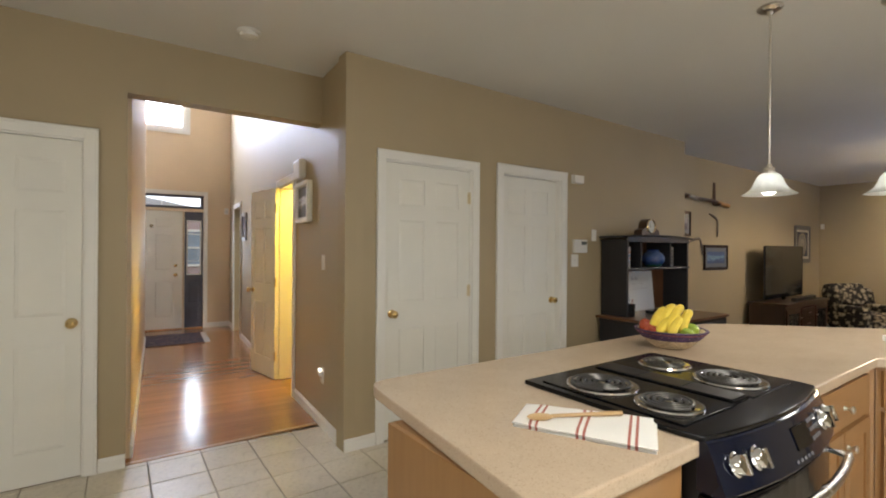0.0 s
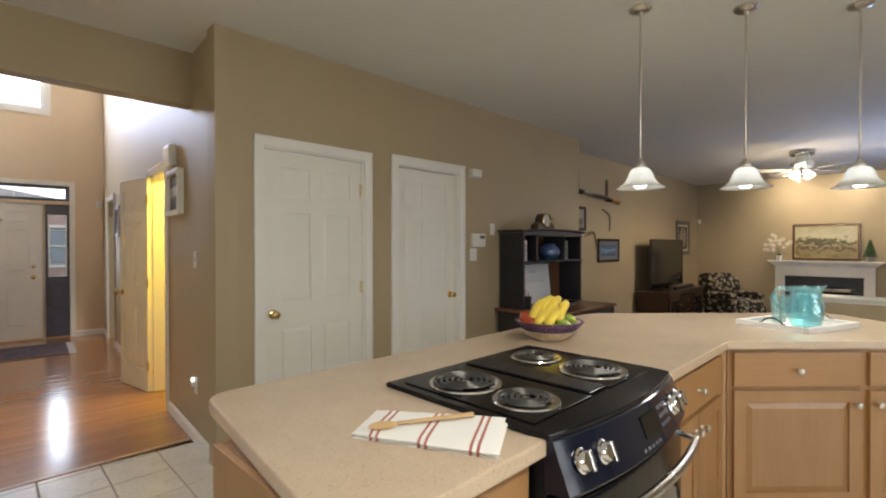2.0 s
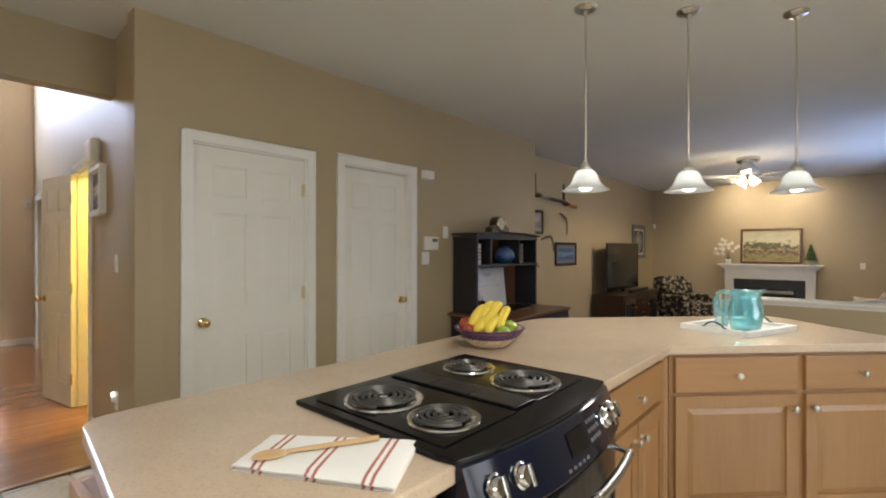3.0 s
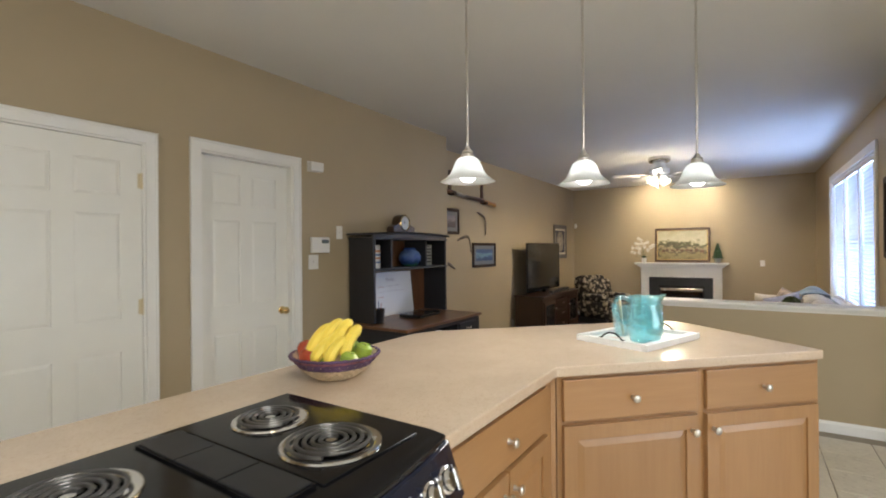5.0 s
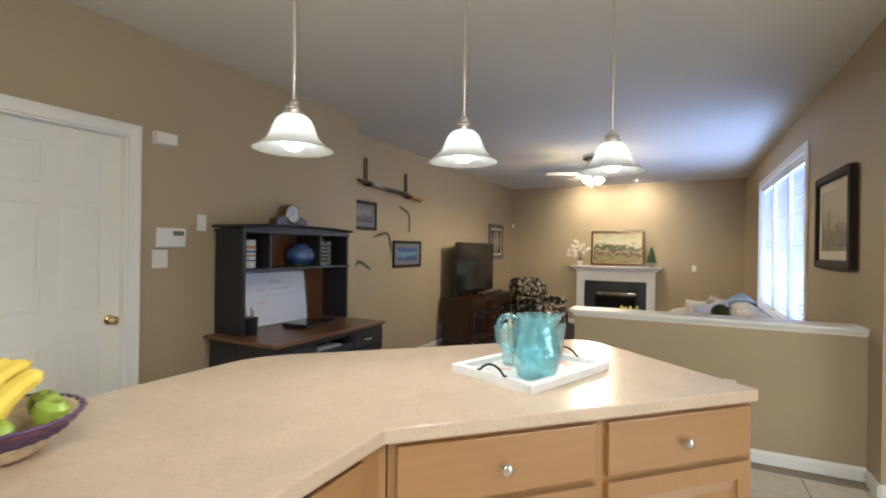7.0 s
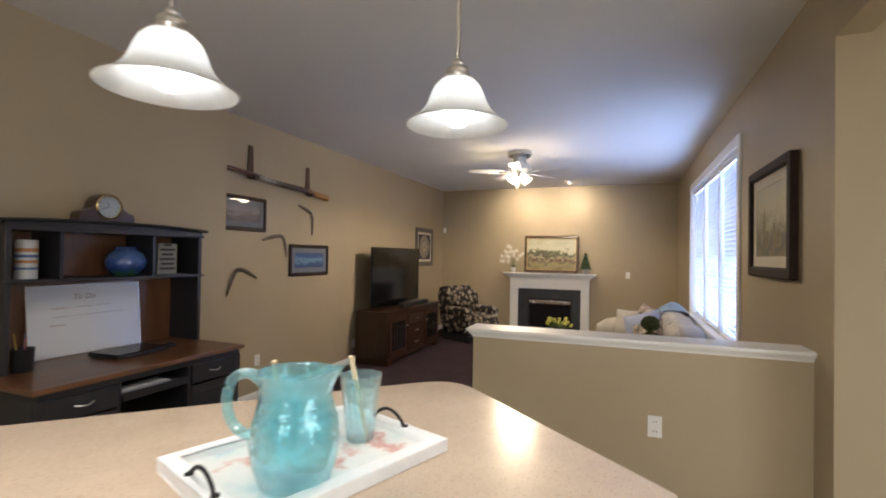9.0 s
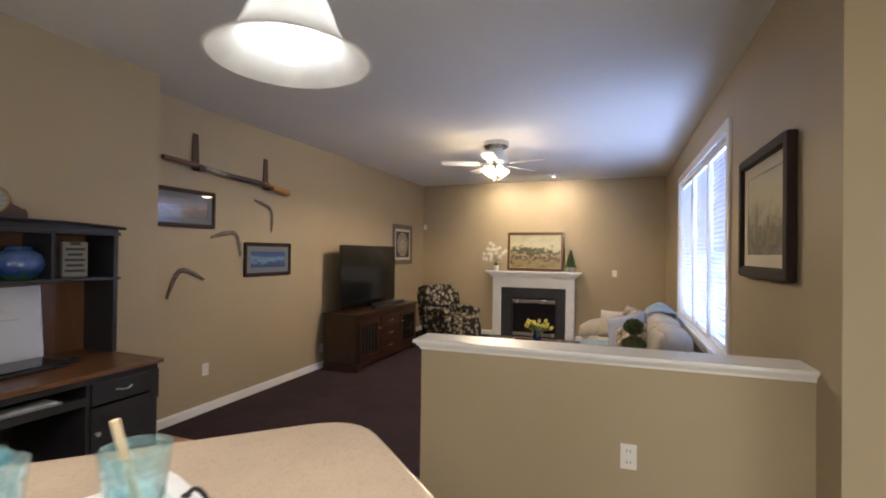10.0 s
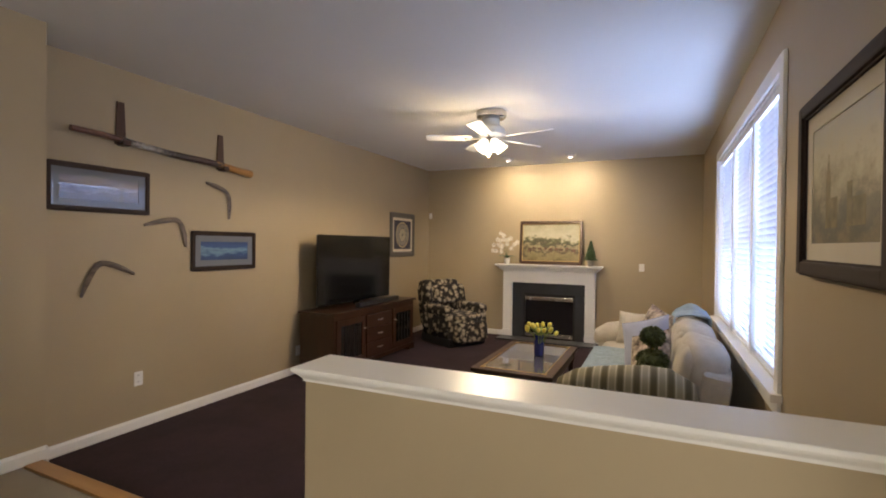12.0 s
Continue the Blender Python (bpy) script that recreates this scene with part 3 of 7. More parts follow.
for i in range(3):
    a = WX0 + 0.02 + i * (UNIT + MULL)
    bl = thing("venetian_blind", "white venetian blind, lowered with its slats half open", "blind", pose(a, YW - 0.045, WZ0), group="window blinds")
    part("headrail", boxes(((0.004, -0.028, 1.636), (UNIT - 0.004, 0.028, 1.679))), TRIM, bl, bevel=0.004)
    part("bottom_rail", boxes(((0.006, -0.024, 0.012), (UNIT - 0.006, 0.024, 0.03))), TRIM, bl, bevel=0.004)
    for x in (0.12, UNIT - 0.12):
        part("ladder_cord", tube([(x, 0.026, 0.02), (x, 0.026, 1.65)], 0.0015, 6), TRIM, bl)
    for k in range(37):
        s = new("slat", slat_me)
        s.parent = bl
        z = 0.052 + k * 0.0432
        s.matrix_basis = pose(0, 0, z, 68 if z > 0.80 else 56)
back = part("backdrop_sky", boxes(((2, -6.02, -0.6), (17, -6.0, 9))), glowing("bright_overcast_sky", (0.74, 0.86, 1.0), 1.2))
tagged(back, "bright overcast sky beyond the window", "backdrop", kind="structure")

# front hall: door, sidelight, transom, upper window
FR = HALL @ pose(0, 5.45, 0)
front = thing("door_4", "white six-panel front door, closed", "door", FR @ pose(-0.385, 0.02, 0.02), kind="structure")
panelled("door_leaf", 0.895, 1.975, 0.045, six(0.895, 1.975), DOORWHITE, front)
door_knob(front, 0.80, 0.90)
part("deadbolt", lathe([(0, 0), (0.024, 0), (0.024, 0.008), (0.012, 0.018), (0, 0.02)], 20), BRASS, front, "brass deadbolt", smooth=True, m=pose(0.80, 0, 1.06, 90))
part("door_viewer", lathe([(0, 0), (0.03, 0), (0.03, 0.01), (0, 0.014)], 20), STEEL, front, smooth=True, m=pose(0.45, 0, 1.72, 90))
side = thing("window_2", "slate-blue sidelight with leaded glass over a panel", "sidelight", FR @ pose(0.548, 0.02, 0.02), kind="structure")
panelled("sidelight_leaf", 0.279, 1.975, 0.04, [(0.03, 0.25, 0.90, 1.83), (0.06, 0.22, 0.12, 0.32), (0.06, 0.22, 0.42, 0.78)], GREYDOOR, side)
sl = [c for c in side.children[0].children if c.name.startswith("panel")][0]
bpy.data.objects.remove(sl)
bm = bmesh.new()
bm.from_mesh(side.children[0].data)
bmesh.ops.delete(bm, geom=[f for f in bm.faces if 0.88 < f.calc_center_median().z < 1.85 and 0.005 < f.calc_center_median().y < 0.035 and 0.02 < f.calc_center_median().x < 0.26 and max(v.co.z for v in f.verts) - min(v.co.z for v in f.verts) > 0.8 and abs(f.normal.y) > 0.5], context="FACES")
bm.to_mesh(side.children[0].data)
bm.free()
part("glazing_bead", boxes(((0.03, -0.004, 0.90), (0.045, 0.02, 1.83)), ((0.235, -0.004, 0.90), (0.25, 0.02, 1.83)), ((0.045, -0.004, 0.90), (0.235, 0.02, 0.915)), ((0.045, -0.004, 1.815), (0.235, 0.02, 1.83)),
                           *[((0.045, 0.006, z), (0.235, 0.014, z + 0.012)) for z in (1.13, 1.36, 1.59)]), TRIM, side)
part("pane", boxes(((0.045, 0.015, 0.915), (0.235, 0.02, 1.815))), GLASS, side).visible_shadow = False
trans = thing("window_3", "slate-blue transom window with three lights", "window", FR @ pose(-0.39, 0.02, 2.05), kind="structure")
part("window_frame", boxes(((0, 0, 0), (0.045, 0.05, 0.23)), ((1.175, 0, 0), (1.22, 0.05, 0.23)), ((0.045, 0, 0), (1.175, 0.05, 0.04)), ((0.045, 0, 0.19), (1.175, 0.05, 0.23))), GREYDOOR, trans)
for x in (0.32, 0.60, 0.88):
    part("glazing_bar", boxes(((x - 0.006, 0.01, 0.04), (x + 0.006, 0.03, 0.19))), TRIM, trans)
part("pane", boxes(((0.045, 0.018, 0.04), (1.175, 0.022, 0.19))), GLASS, trans).visible_shadow = False
upper = thing("window_4", "white framed upper foyer window", "window", FR @ pose(-0.75, 0, 3.38), kind="structure")
part("window_frame", boxes(((-0.07, -0.02, -0.07), (0, 0, 1.39)), ((1.30, -0.02, -0.07), (1.37, 0, 1.39)), ((0, -0.02, -0.07), (1.30, 0, 0)), ((0, -0.02, 1.32), (1.30, 0, 1.39)),
                           ((0, 0.03, 0), (0.05, 0.09, 1.32)), ((1.25, 0.03, 0), (1.30, 0.09, 1.32)), ((0.05, 0.03, 0), (1.25, 0.09, 0.05)), ((0.05, 0.03, 1.27), (1.25, 0.09, 1.32))), TRIM, upper, bevel=0.004)
part("pane", boxes(((0.05, 0.058, 0.05), (1.25, 0.064, 1.27))), GLASS, upper).visible_shadow = False
casing("trim_casing_4", -0.39, 0.83, 2.28, FR)
part("trim_front_posts", boxes(((0.5108, 0.0, 0), (0.5472, 0.064, 2.0)), ((0.49, 0.068, 0), (0.575, 0.08, 2.0)), ((0.795, 0.068, 0), (0.83, 0.08, 2.0)), ((-0.39, 0.068, 0), (-0.355, 0.08, 2.0)), ((-0.39, 0.0, 2.0), (0.83, 0.08, 2.05))), TRIM, m=FR)
tagged(bpy.data.objects["trim_front_posts"], "white posts between front door and sidelight", "trim", kind="structure")
tagged(part("trim_threshold", boxes(((-0.39, 0.0, 0.0), (0.83, 0.1, 0.019))), NOSING, m=FR), "oak door threshold", "trim", kind="structure")
back2 = part("backdrop_street", boxes(((-9, 9.0, -0.6), (9, 9.02, 12))), glowing("bright_street_haze", (0.86, 0.92, 1.0), 1.05), m=HALL)
tagged(back2, "pale bright street haze outside", "backdrop", kind="structure")
# a neighbour's house across the street, seen through the sidelight
house = thing("neighbour_house", "pale red-brick house across the street", "house", HALL @ pose(0.55, 8.55, -0.6))
part("wall", boxes(((-1.5, 0, 0), (1.7, 0.3, 2.6))), plain("pale_brick", (0.42, 0.31, 0.29), 0.9, grain=40), house)
bm = bmesh.new()
prism([(-1.75, 2.6), (1.95, 2.6), (-0.75, 3.12)], 0, 0.5, bm)
bm.transform(Matrix.Rotation(radians(90), 4, "X") @ Matrix.Translation((0, 0, -0.5)))
part("roof", bm, plain("pale_shingle", (0.50, 0.50, 0.52), 0.9), house)
for x, z in ((-0.95, 1.55), (0.30, 1.55), (1.15, 1.55), (0.30, 0.35)):
    hw_ = part("window", boxes(((x - 0.23, -0.03, z), (x - 0.18, 0, z + 0.85)), ((x + 0.18, -0.03, z), (x + 0.23, 0, z + 0.85)), ((x - 0.18, -0.03, z), (x + 0.18, 0, z + 0.05)), ((x - 0.18, -0.03, z + 0.80), (x + 0.18, 0, z + 0.85)), ((x - 0.18, -0.03, z + 0.41), (x + 0.18, 0, z + 0.45))), TRIM, house, "white window frame")
    part("pane", boxes(((x - 0.18, -0.01, z + 0.05), (x + 0.18, -0.002, z + 0.80))), plain("dull_far_glass", (0.25, 0.30, 0.36), 0.1), hw_)

# breakfast nook window: three tall lights
nook = thing("window_5", "white three-light window of the breakfast nook", "window", pose(0, -3.4, 0), kind="structure")
part("window_frame", boxes(((1.32, 0, 0.17), (1.4, 0.018, 2.28)), ((3.8, 0, 0.17), (3.88, 0.018, 2.28)), ((1.4, 0, 2.2), (3.8, 0.018, 2.28)), ((1.4, 0, 0.17), (3.8, 0.03, 0.25))), TRIM, nook, bevel=0.003)
for x in (2.18, 2.98):
    part("mullion", boxes(((x - 0.05, -0.06, 0.25), (x + 0.05, 0.0, 2.2))), TRIM, nook, bevel=0.003)
part("meeting_rail", boxes(((1.4, -0.055, 1.20), (3.8, -0.01, 1.25))), TRIM, nook)

# powder room door: swung out flat along the hall wall
RWALL = HALL @ pose(1.25, 0, 0, 0, 0, 90)      # local x runs down the hall, local y points into the hall
for nm, a, b in (("trim_casing_5", 0.90, 1.52), ("trim_casing_6", 4.15, 4.85)):
    ob = casing(nm, a, b, 2.03, RWALL @ Matrix.Diagonal((1, -1, 1, 1)))
ob = jamb("trim_jamb_5", 0.90, 1.52, 2.03, RWALL @ Matrix.Diagonal((1, -1, 1, 1)))
ob.data.materials[0] = TRIM
powder = thing("door_5", "white six-panel door standing wide open against the hall wall", "door", HALL @ pose(1.235, 1.50, 0.008, 0, 0, 103), kind="structure")
panelled("door_leaf", 0.61, 2.01, 0.035, six(0.61, 2.01), DOORWHITE, powder, raised=0.0071)
door_knob(powder, 0.555, 0.91, y=0.035, flip=-1)
door_knob(powder, 0.555, 0.91, y=0.0)
for z in (0.24, 1.02, 1.80):
    hinge(powder, 0.0, z, 0.035)
six_panel_door("door_6", "white door of the room off the hall, ajar", 0.66, 2.01, HALL @ pose(1.40, 4.83, 0.006, 0, 0, -60), 0.6)

# ---- kitchen island ----
ISLAND = [(0.738, 0.858), (0.838, 1.79), (3.28, 1.79), (4.445, 0.635), (3.81, -0.065), (2.89, 0.855)]
outer = rounded(ISLAND, [0.02, 0.085, 0.15, 0.15, 0.02, 0.0])
# cut the outline open for the range, which slides in from the front
RX0, RX1, RYB = 1.30, 2.07, 1.435
outer += [(RX1, 0.855), (RX1, RYB), (RX0, RYB), (RX0, 0.855)]
top = thing("island_worktop", "tan speckled laminate worktop on the angled kitchen island", "worktop", pose(0, 0, 0))
part("worktop_slab", prism(outer, 0.874, 0.914), COUNTER, top, bevel=0.006)


def cab_knob(parent, x, z):
    bm = lathe([(0, 0), (0.010, 0), (0.008, 0.006), (0.006, 0.012), (0.008, 0.018), (0.0155, 0.024), (0.016, 0.030), (0.011, 0.034), (0, 0.035)], 20)
    part("knob", bm, NICKEL, parent, "brushed nickel knob", smooth=True, m=pose(x, 0, z, 90))


def cabinet(label, w, m, doors, depth=0.58, knob_right=True, drawers=1, group="island cabinets"):
    """A base cabinet that faces -y from its front left corner."""
    c = thing("base_cabinet", label, "cabinet", m, group=group)
    part("carcass", boxes(((0, 0.0, 0.10), (w, depth, 0.872)), ((0.0, 0.07, 0.0), (w, depth, 0.10))), MAPLE, c)
    part("toe_kick", boxes(((0.0, 0.06, 0.0), (w, 0.069, 0.10))), BLACK, c)
    e = 0.022
    dr = part("drawer_front", boxes(((e, -0.019, 0.688), (w - e, -0.001, 0.855))), MAPLEX, c, bevel=0.004)
    cab_knob(dr, w / 2, 0.768)
    dr.children[0].matrix_basis = pose(w / 2, -0.019, 0.768, 90)
    dw = (w - 2 * e - 0.012 * (doors - 1)) / doors
    for i in range(doors):
        x = e + i * (dw + 0.012)
        f = 0.058 if dw > 0.3 else 0.045
        d = panelled("cabinet_door", dw, 0.552, 0.020, [(f, dw - f, f, 0.552 - f)], MAPLE, c, pose(x, -0.021, 0.118), raised=0.0068, gap=0.03)
        right = knob_right if doors == 1 else i == 0
        kx = dw - 0.03 if right else 0.03
        cab_knob(d, kx, 0.487)
    return c


# to the left of the range, to its right, and two along the angled run
cabinet("honey maple base cabinet with one drawer beside the range", 0.50, pose(0.785, 0.90, 0), 1, 0.58)
cabinet("honey maple base cabinet with a drawer over two narrow doors", 0.745, pose(2.10, 0.885, 0), 2, 0.6)
DIAG = pose(2.905, 0.890, 0, 0, 0, -45)
cabinet("honey maple base cabinet with a drawer over a raised-panel door", 0.66, DIAG @ pose(0.03, 0, 0), 1, 0.55, True)
cabinet("honey maple end cabinet with a drawer over a raised-panel door", 0.625, DIAG @ pose(0.69, 0, 0), 1, 0.55, False)
fil = thing("corner_stile", "honey maple filler stile in the inner corner of the island", "cabinet stile", pose(0, 0, 0))
part("stile", prism([(2.846, 0.886), (2.906, 0.886), (2.922, 0.872), (2.95, 0.95), (2.846, 0.95)], 0.10, 0.872), MAPLE, fil)
part("stile_foot", prism([(2.846, 0.95), (2.95, 0.95), (2.95, 1.0), (2.846, 1.0)], 0.0, 0.10), BLACK, fil)
pan = thing("island_back_panel", "honey maple panel closing the back of the island", "panel", pose(0, 0, 0))
part("end_panel", boxes(((0.765, 0.885, 0.0), (0.784, 1.50, 0.872))), MAPLE, pan, bevel=0.002)
part("back_panel", boxes(((0.784, 1.485, 0.0), (3.15, 1.50, 0.872))), MAPLE, pan)
bm = prism([(3.151, 1.50), (3.151, 1.45), (3.93, 0.62), (3.965, 0.655)], 0.0, 0.872)
part("angled_panel", bm, MAPLE, pan)

# ---- slide-in range ----
rng = thing("electric_range", "black slide-in electric range with four coil burners", "range", pose(RX0, 0, 0))
RW_ = RX1 - RX0
part("range_body", boxes(((0.006, 0.86, 0.02), (RW_ - 0.006, RYB - 0.006, 0.90))), BLACK, rng, bevel=0.004)
# cooktop with a bowed front, lapping over the worktop at the sides
front_arc = [(-0.004 + (RW_ + 0.008) * k / 16, 0.845 - 0.045 * math.sin(math.pi * k / 16) ** 0.8) for k in range(17)]
ct = part("cooktop", prism(front_arc + [(RW_ + 0.016, 0.90), (RW_ + 0.016, RYB + 0.018), (-0.016, RYB + 0.018), (-0.016, 0.90)], 0.9145, 0.930), BLACKGLOSS, rng, "black enamel cooktop", bevel=0.004)
for k, (x0, x1) in enumerate(((0.02, 0.318), (0.438, 0.735))):
    part("burner_deck", boxes(((x0, 0.905, 0.930), (x1, 1.40, 0.934))), BLACKGLOSS, ct, bevel=0.002)
vent = part("downdraft_vent", boxes(((0.326, 0.915, 0.930), (0.430, 1.41, 0.9375))), BLACKGLOSS, ct, "flat black vent cover between the burners", bevel=0.002)
for y0, y1 in ((0.922, 1.080), (1.085, 1.243), (1.248, 1.403)):
    part("vent_plate", boxes(((0.331, y0, 0.9375), (0.425, y1, 0.9405))), BLACK, vent, bevel=0.001)
COIL = plain("grey_heating_coil", (0.10, 0.097, 0.093), 0.35, 0.7)
for x, y, r in ((0.150, 1.252, 0.098), (0.148, 1.018, 0.078), (0.60, 1.285, 0.078), (0.58, 1.035, 0.098)):
    bowl = part("drip_bowl", lathe([(0.02, 0.928), (r * 0.6, 0.929), (r, 0.936), (r + 0.008, 0.940), (r + 0.018, 0.939), (r + 0.02, 0.935)], 40), CHROME, ct, "chrome drip bowl", smooth=True, m=pose(x, y, 0))
    turns = 4.6 if r > 0.09 else 3.7
    sp = [((0.018 + (r - 0.014) * s) * math.cos(s * turns * math.tau), (0.018 + (r - 0.014) * s) * math.sin(s * turns * math.tau), 0.945) for s in [k / 150 for k in range(151)]]
    part("heating_coil", tube(sp, 0.0052, 8, flat=0.8), COIL, bowl, "dark grey spiral coil", smooth=True)
    part("coil_centre", lathe([(0, 0.944), (0.013, 0.944), (0.012, 0.936), (0, 0.936)], 16), CHROME, bowl)
# slanted control panel following the bow
bm = bmesh.new()
rows = []
for k in range(17):
    x, y = front_arc[k]
    rows.append([bm.verts.new(p) for p in ((x, y + 0.004, 0.920), (x, y - 0.008, 0.914), (x, y - 0.052, 0.800), (x, y - 0.046, 0.790), (x, 0.862, 0.790), (x, 0.862, 0.914))])
for a, b in zip(rows, rows[1:]):
    for i in range(6):
        j = (i + 1) % 6
        bm.faces.new((a[i], a[j], b[j], b[i]))
bm.faces.new(rows[0])
bm.faces.new(rows[-1][::-1])
BLUEBLACK = plain("glossy_navy_black", (0.007, 0.009, 0.020), 0.08, coat=0.0, strength=0.0, spec=0.4)
cp = part("control_panel", bm, BLUEBLACK, rng, "glossy black slanted control panel", smooth=True)


def on_panel(x, down):
    k = x / (RW_ + 0.008)
    y = 0.845 - 0.045 * max(0, math.sin(math.pi * k)) ** 0.8
    return pose(x, y - 0.008 - 0.044 * down, 0.914 - 0.114 * down, 69)


for x in (0.065, 0.150, 0.628, 0.705):
    kn = part("control_knob", lathe([(0, 0), (0.030, 0), (0.030, 0.003), (0.025, 0.006), (0.0235, 0.018), (0.020, 0.022), (0, 0.023)], 24), CHROME, cp, "chrome control knob", smooth=True, m=on_panel(x, 0.48))
    part("knob_grip", boxes(((-0.006, -0.024, 0.018), (0.006, 0.024, 0.032))), CHROME, kn, bevel=0.002)
    part("knob_mark", boxes(((0.030, -0.02, 0.001), (0.033, 0.022, 0.002))), PLASTIC, cp, m=on_panel(x, 0.48))
part("display", boxes(((-0.052, -0.030, 0.0005), (0.052, 0.030, 0.003))), BLACKGLOSS, cp, "dark clock display", m=on_panel(0.41, 0.45))
for r_ in range(3):
    for c_ in range(4):
        part("button", boxes(((-0.006, -0.005, 0.0005), (0.006, 0.005, 0.0022))), plain("grey_button", (0.12, 0.12, 0.13), 0.4) if r_ + c_ == 0 else bpy.data.materials["grey_button"], cp, m=on_panel(0.49 + c_ * 0.021, 0.25 + r_ * 0.2))
for c_ in range(5):
    part("button", boxes(((-0.007, -0.004, 0.0005), (0.007, 0.004, 0.0022))), bpy.data.materials["grey_button"], cp, m=on_panel(0.33 + c_ * 0.026, 0.88))
OVENGLASS = plain("dark_oven_glass", (0.008, 0.008, 0.009), 0.06, coat=1.0, strength=0.0)
dk = [(x, y - 0.040) for x, y in front_arc]
door = part("oven_door", prism(dk + [(RW_, 0.86), (0, 0.86)], 0.20, 0.778), BLACKGLOSS, rng, "black oven door", bevel=0.004)
part("oven_window", prism([(x, y - 0.0445) for x, y in front_arc[3:14]] + [(x, y - 0.0405) for x, y in front_arc[3:14]][::-1], 0.34, 0.66), OVENGLASS, door, "dark oven glass")
hp = [(0.05 + (RW_ - 0.10) * k / 14, 0.845 - 0.045 * math.sin(math.pi * (0.06 + 0.88 * k / 14)) ** 0.8 - 0.092, 0.735) for k in range(15)]
h = part("oven_handle", tube(hp, 0.0135, 12), STEEL, door, "brushed steel bowed handle", smooth=True)
for k in (0, 14):
    x, y, z = hp[k]
    part("handle_post", tube([(x, y, z), (x, y + 0.055, z + 0.006)], 0.009, 10), CHROME, h, smooth=True)
part("storage_drawer", prism(dk + [(RW_, 0.86), (0, 0.86)], 0.06, 0.19), BLACKGLOSS, rng, bevel=0.004)
for x in (0.04, RW_ - 0.04):
    for y in (0.9, 1.36):
        part("levelling_foot", tube([(x, y, 0), (x, y, 0.025)], 0.012, 8), BLACK, rng)

# ---- towel and wooden spoon ----
m, n, l, b = nodes("striped_terry")
tc = n.new("ShaderNodeTexCoord")
sx = n.new("ShaderNodeSeparateXYZ")
l.new(tc.outputs["Object"], sx.inputs[0])
r = n.new("ShaderNodeValToRGB")
r.color_ramp.interpolation = "CONSTANT"
e = r.color_ramp.elements
WHT, RED = (0.82, 0.80, 0.76, 1), (0.40, 0.13, 0.10, 1)
cuts = [0.0]
for c in (0.16, 0.50, 0.84):
    cuts += [c - 0.034, c - 0.012, c + 0.012, c + 0.034]
for i, c in enumerate(cuts):
    el = e[i] if i < 2 else e.new(c)
    el.position, el.color = c, RED if i % 2 == 1 else WHT
mr = n.new("ShaderNodeMapRange")
mr.inputs["From Min"].default_value, mr.inputs["From Max"].default_value = -0.18, 0.18
l.new(sx.outputs[0], mr.inputs["Value"])
l.new(mr.outputs[0], r.inputs[0])
l.new(r.outputs[0], b.inputs["Base Color"])
b.inputs["Roughness"].default_value = 1.0
bump(n, l, b, noise_tex(n, l, tc.outputs["Object"], 500.0, 2), 0.6, 0.003)
TERRY = m
towel = thing("dish_towel", "white terry dish towel with red stripes, folded on the worktop", "towel", pose(1.135, 1.078, 0.914, 0, 0, -59))
for k, (hw, hd, z0, z1) in enumerate(((0.176, 0.092, 0.0, 0.0115), (0.178, 0.096, 0.0100, 0.0225))):
    bm = bmesh.new()
    N, M = 24, 10
    rowsv = []
    for layer in (0, 1):
        g = []
        for i in range(N + 1):
            for j in range(M + 1):
                u, v = -1 + 2 * i / N, -1 + 2 * j / M
                wob = 0.003 * noise.noise(Vector((u * 3 + k * 9, v * 3, 1)))
                edge = max(abs(u) ** 8, abs(v) ** 8)
                z = (z0 + 0.0005) if layer == 0 else z1 - 0.0075 * edge ** 2 + 0.0016 * noise.noise(Vector((u * 4, v * 4, k * 5))) - 0.0016
                g.append(bm.verts.new((u * hw + wob * (abs(v) > 0.8), v * hd * (1.0 + 0.16 * u) + wob, z)))
        rowsv.append(g)
    W = M + 1
    for layer in (0, 1):
        for i in range(N):
            for j in range(M):
                q = [rowsv[layer][i * W + j], rowsv[layer][(i + 1) * W + j], rowsv[layer][(i + 1) * W + j + 1], rowsv[layer][i * W + j + 1]]
                bm.faces.new(q if layer else q[::-1])
    rim = [i * W for i in range(N + 1)] + [N * W + j for j in range(1, W)] + [i * W + M for i in range(N - 1, -1, -1)] + [j for j in range(M - 1, 0, -1)]
    for a, b2 in zip(rim, rim[1:] + rim[:1]):
        bm.faces.new((rowsv[0][a], rowsv[0][b2], rowsv[1][b2], rowsv[1][a]))
    part("towel_fold", bm, TERRY, towel, smooth=True)
SPOONWOOD = wood("pale_beech", (0.42, 0.27, 0.12), (0.58, 0.40, 0.20), 0.55, 12, "x", 0.0)
spoon = thing("wooden_spoon", "pale wooden spoon lying on the folded towel", "spoon", pose(1.118, 1.103, 0.9425, 0, 0, -28))
part("handle", tube([(-0.06 + 0.20 * k / 10, 0, 0.0) for k in range(11)], lambda s: 0.0062 + 0.0025 * s, 10, flat=0.75), SPOONWOOD, spoon, smooth=True)
bm = bmesh.new()
bmesh.ops.create_uvsphere(bm, u_segments=18, v_segments=10, radius=1)
bm.transform(Matrix.Translation((-0.093, 0, -0.001)) @ Matrix.Diagonal((0.036, 0.022, 0.007, 1)))
part("spoon_bowl", bm, SPOONWOOD, spoon, smooth=True)

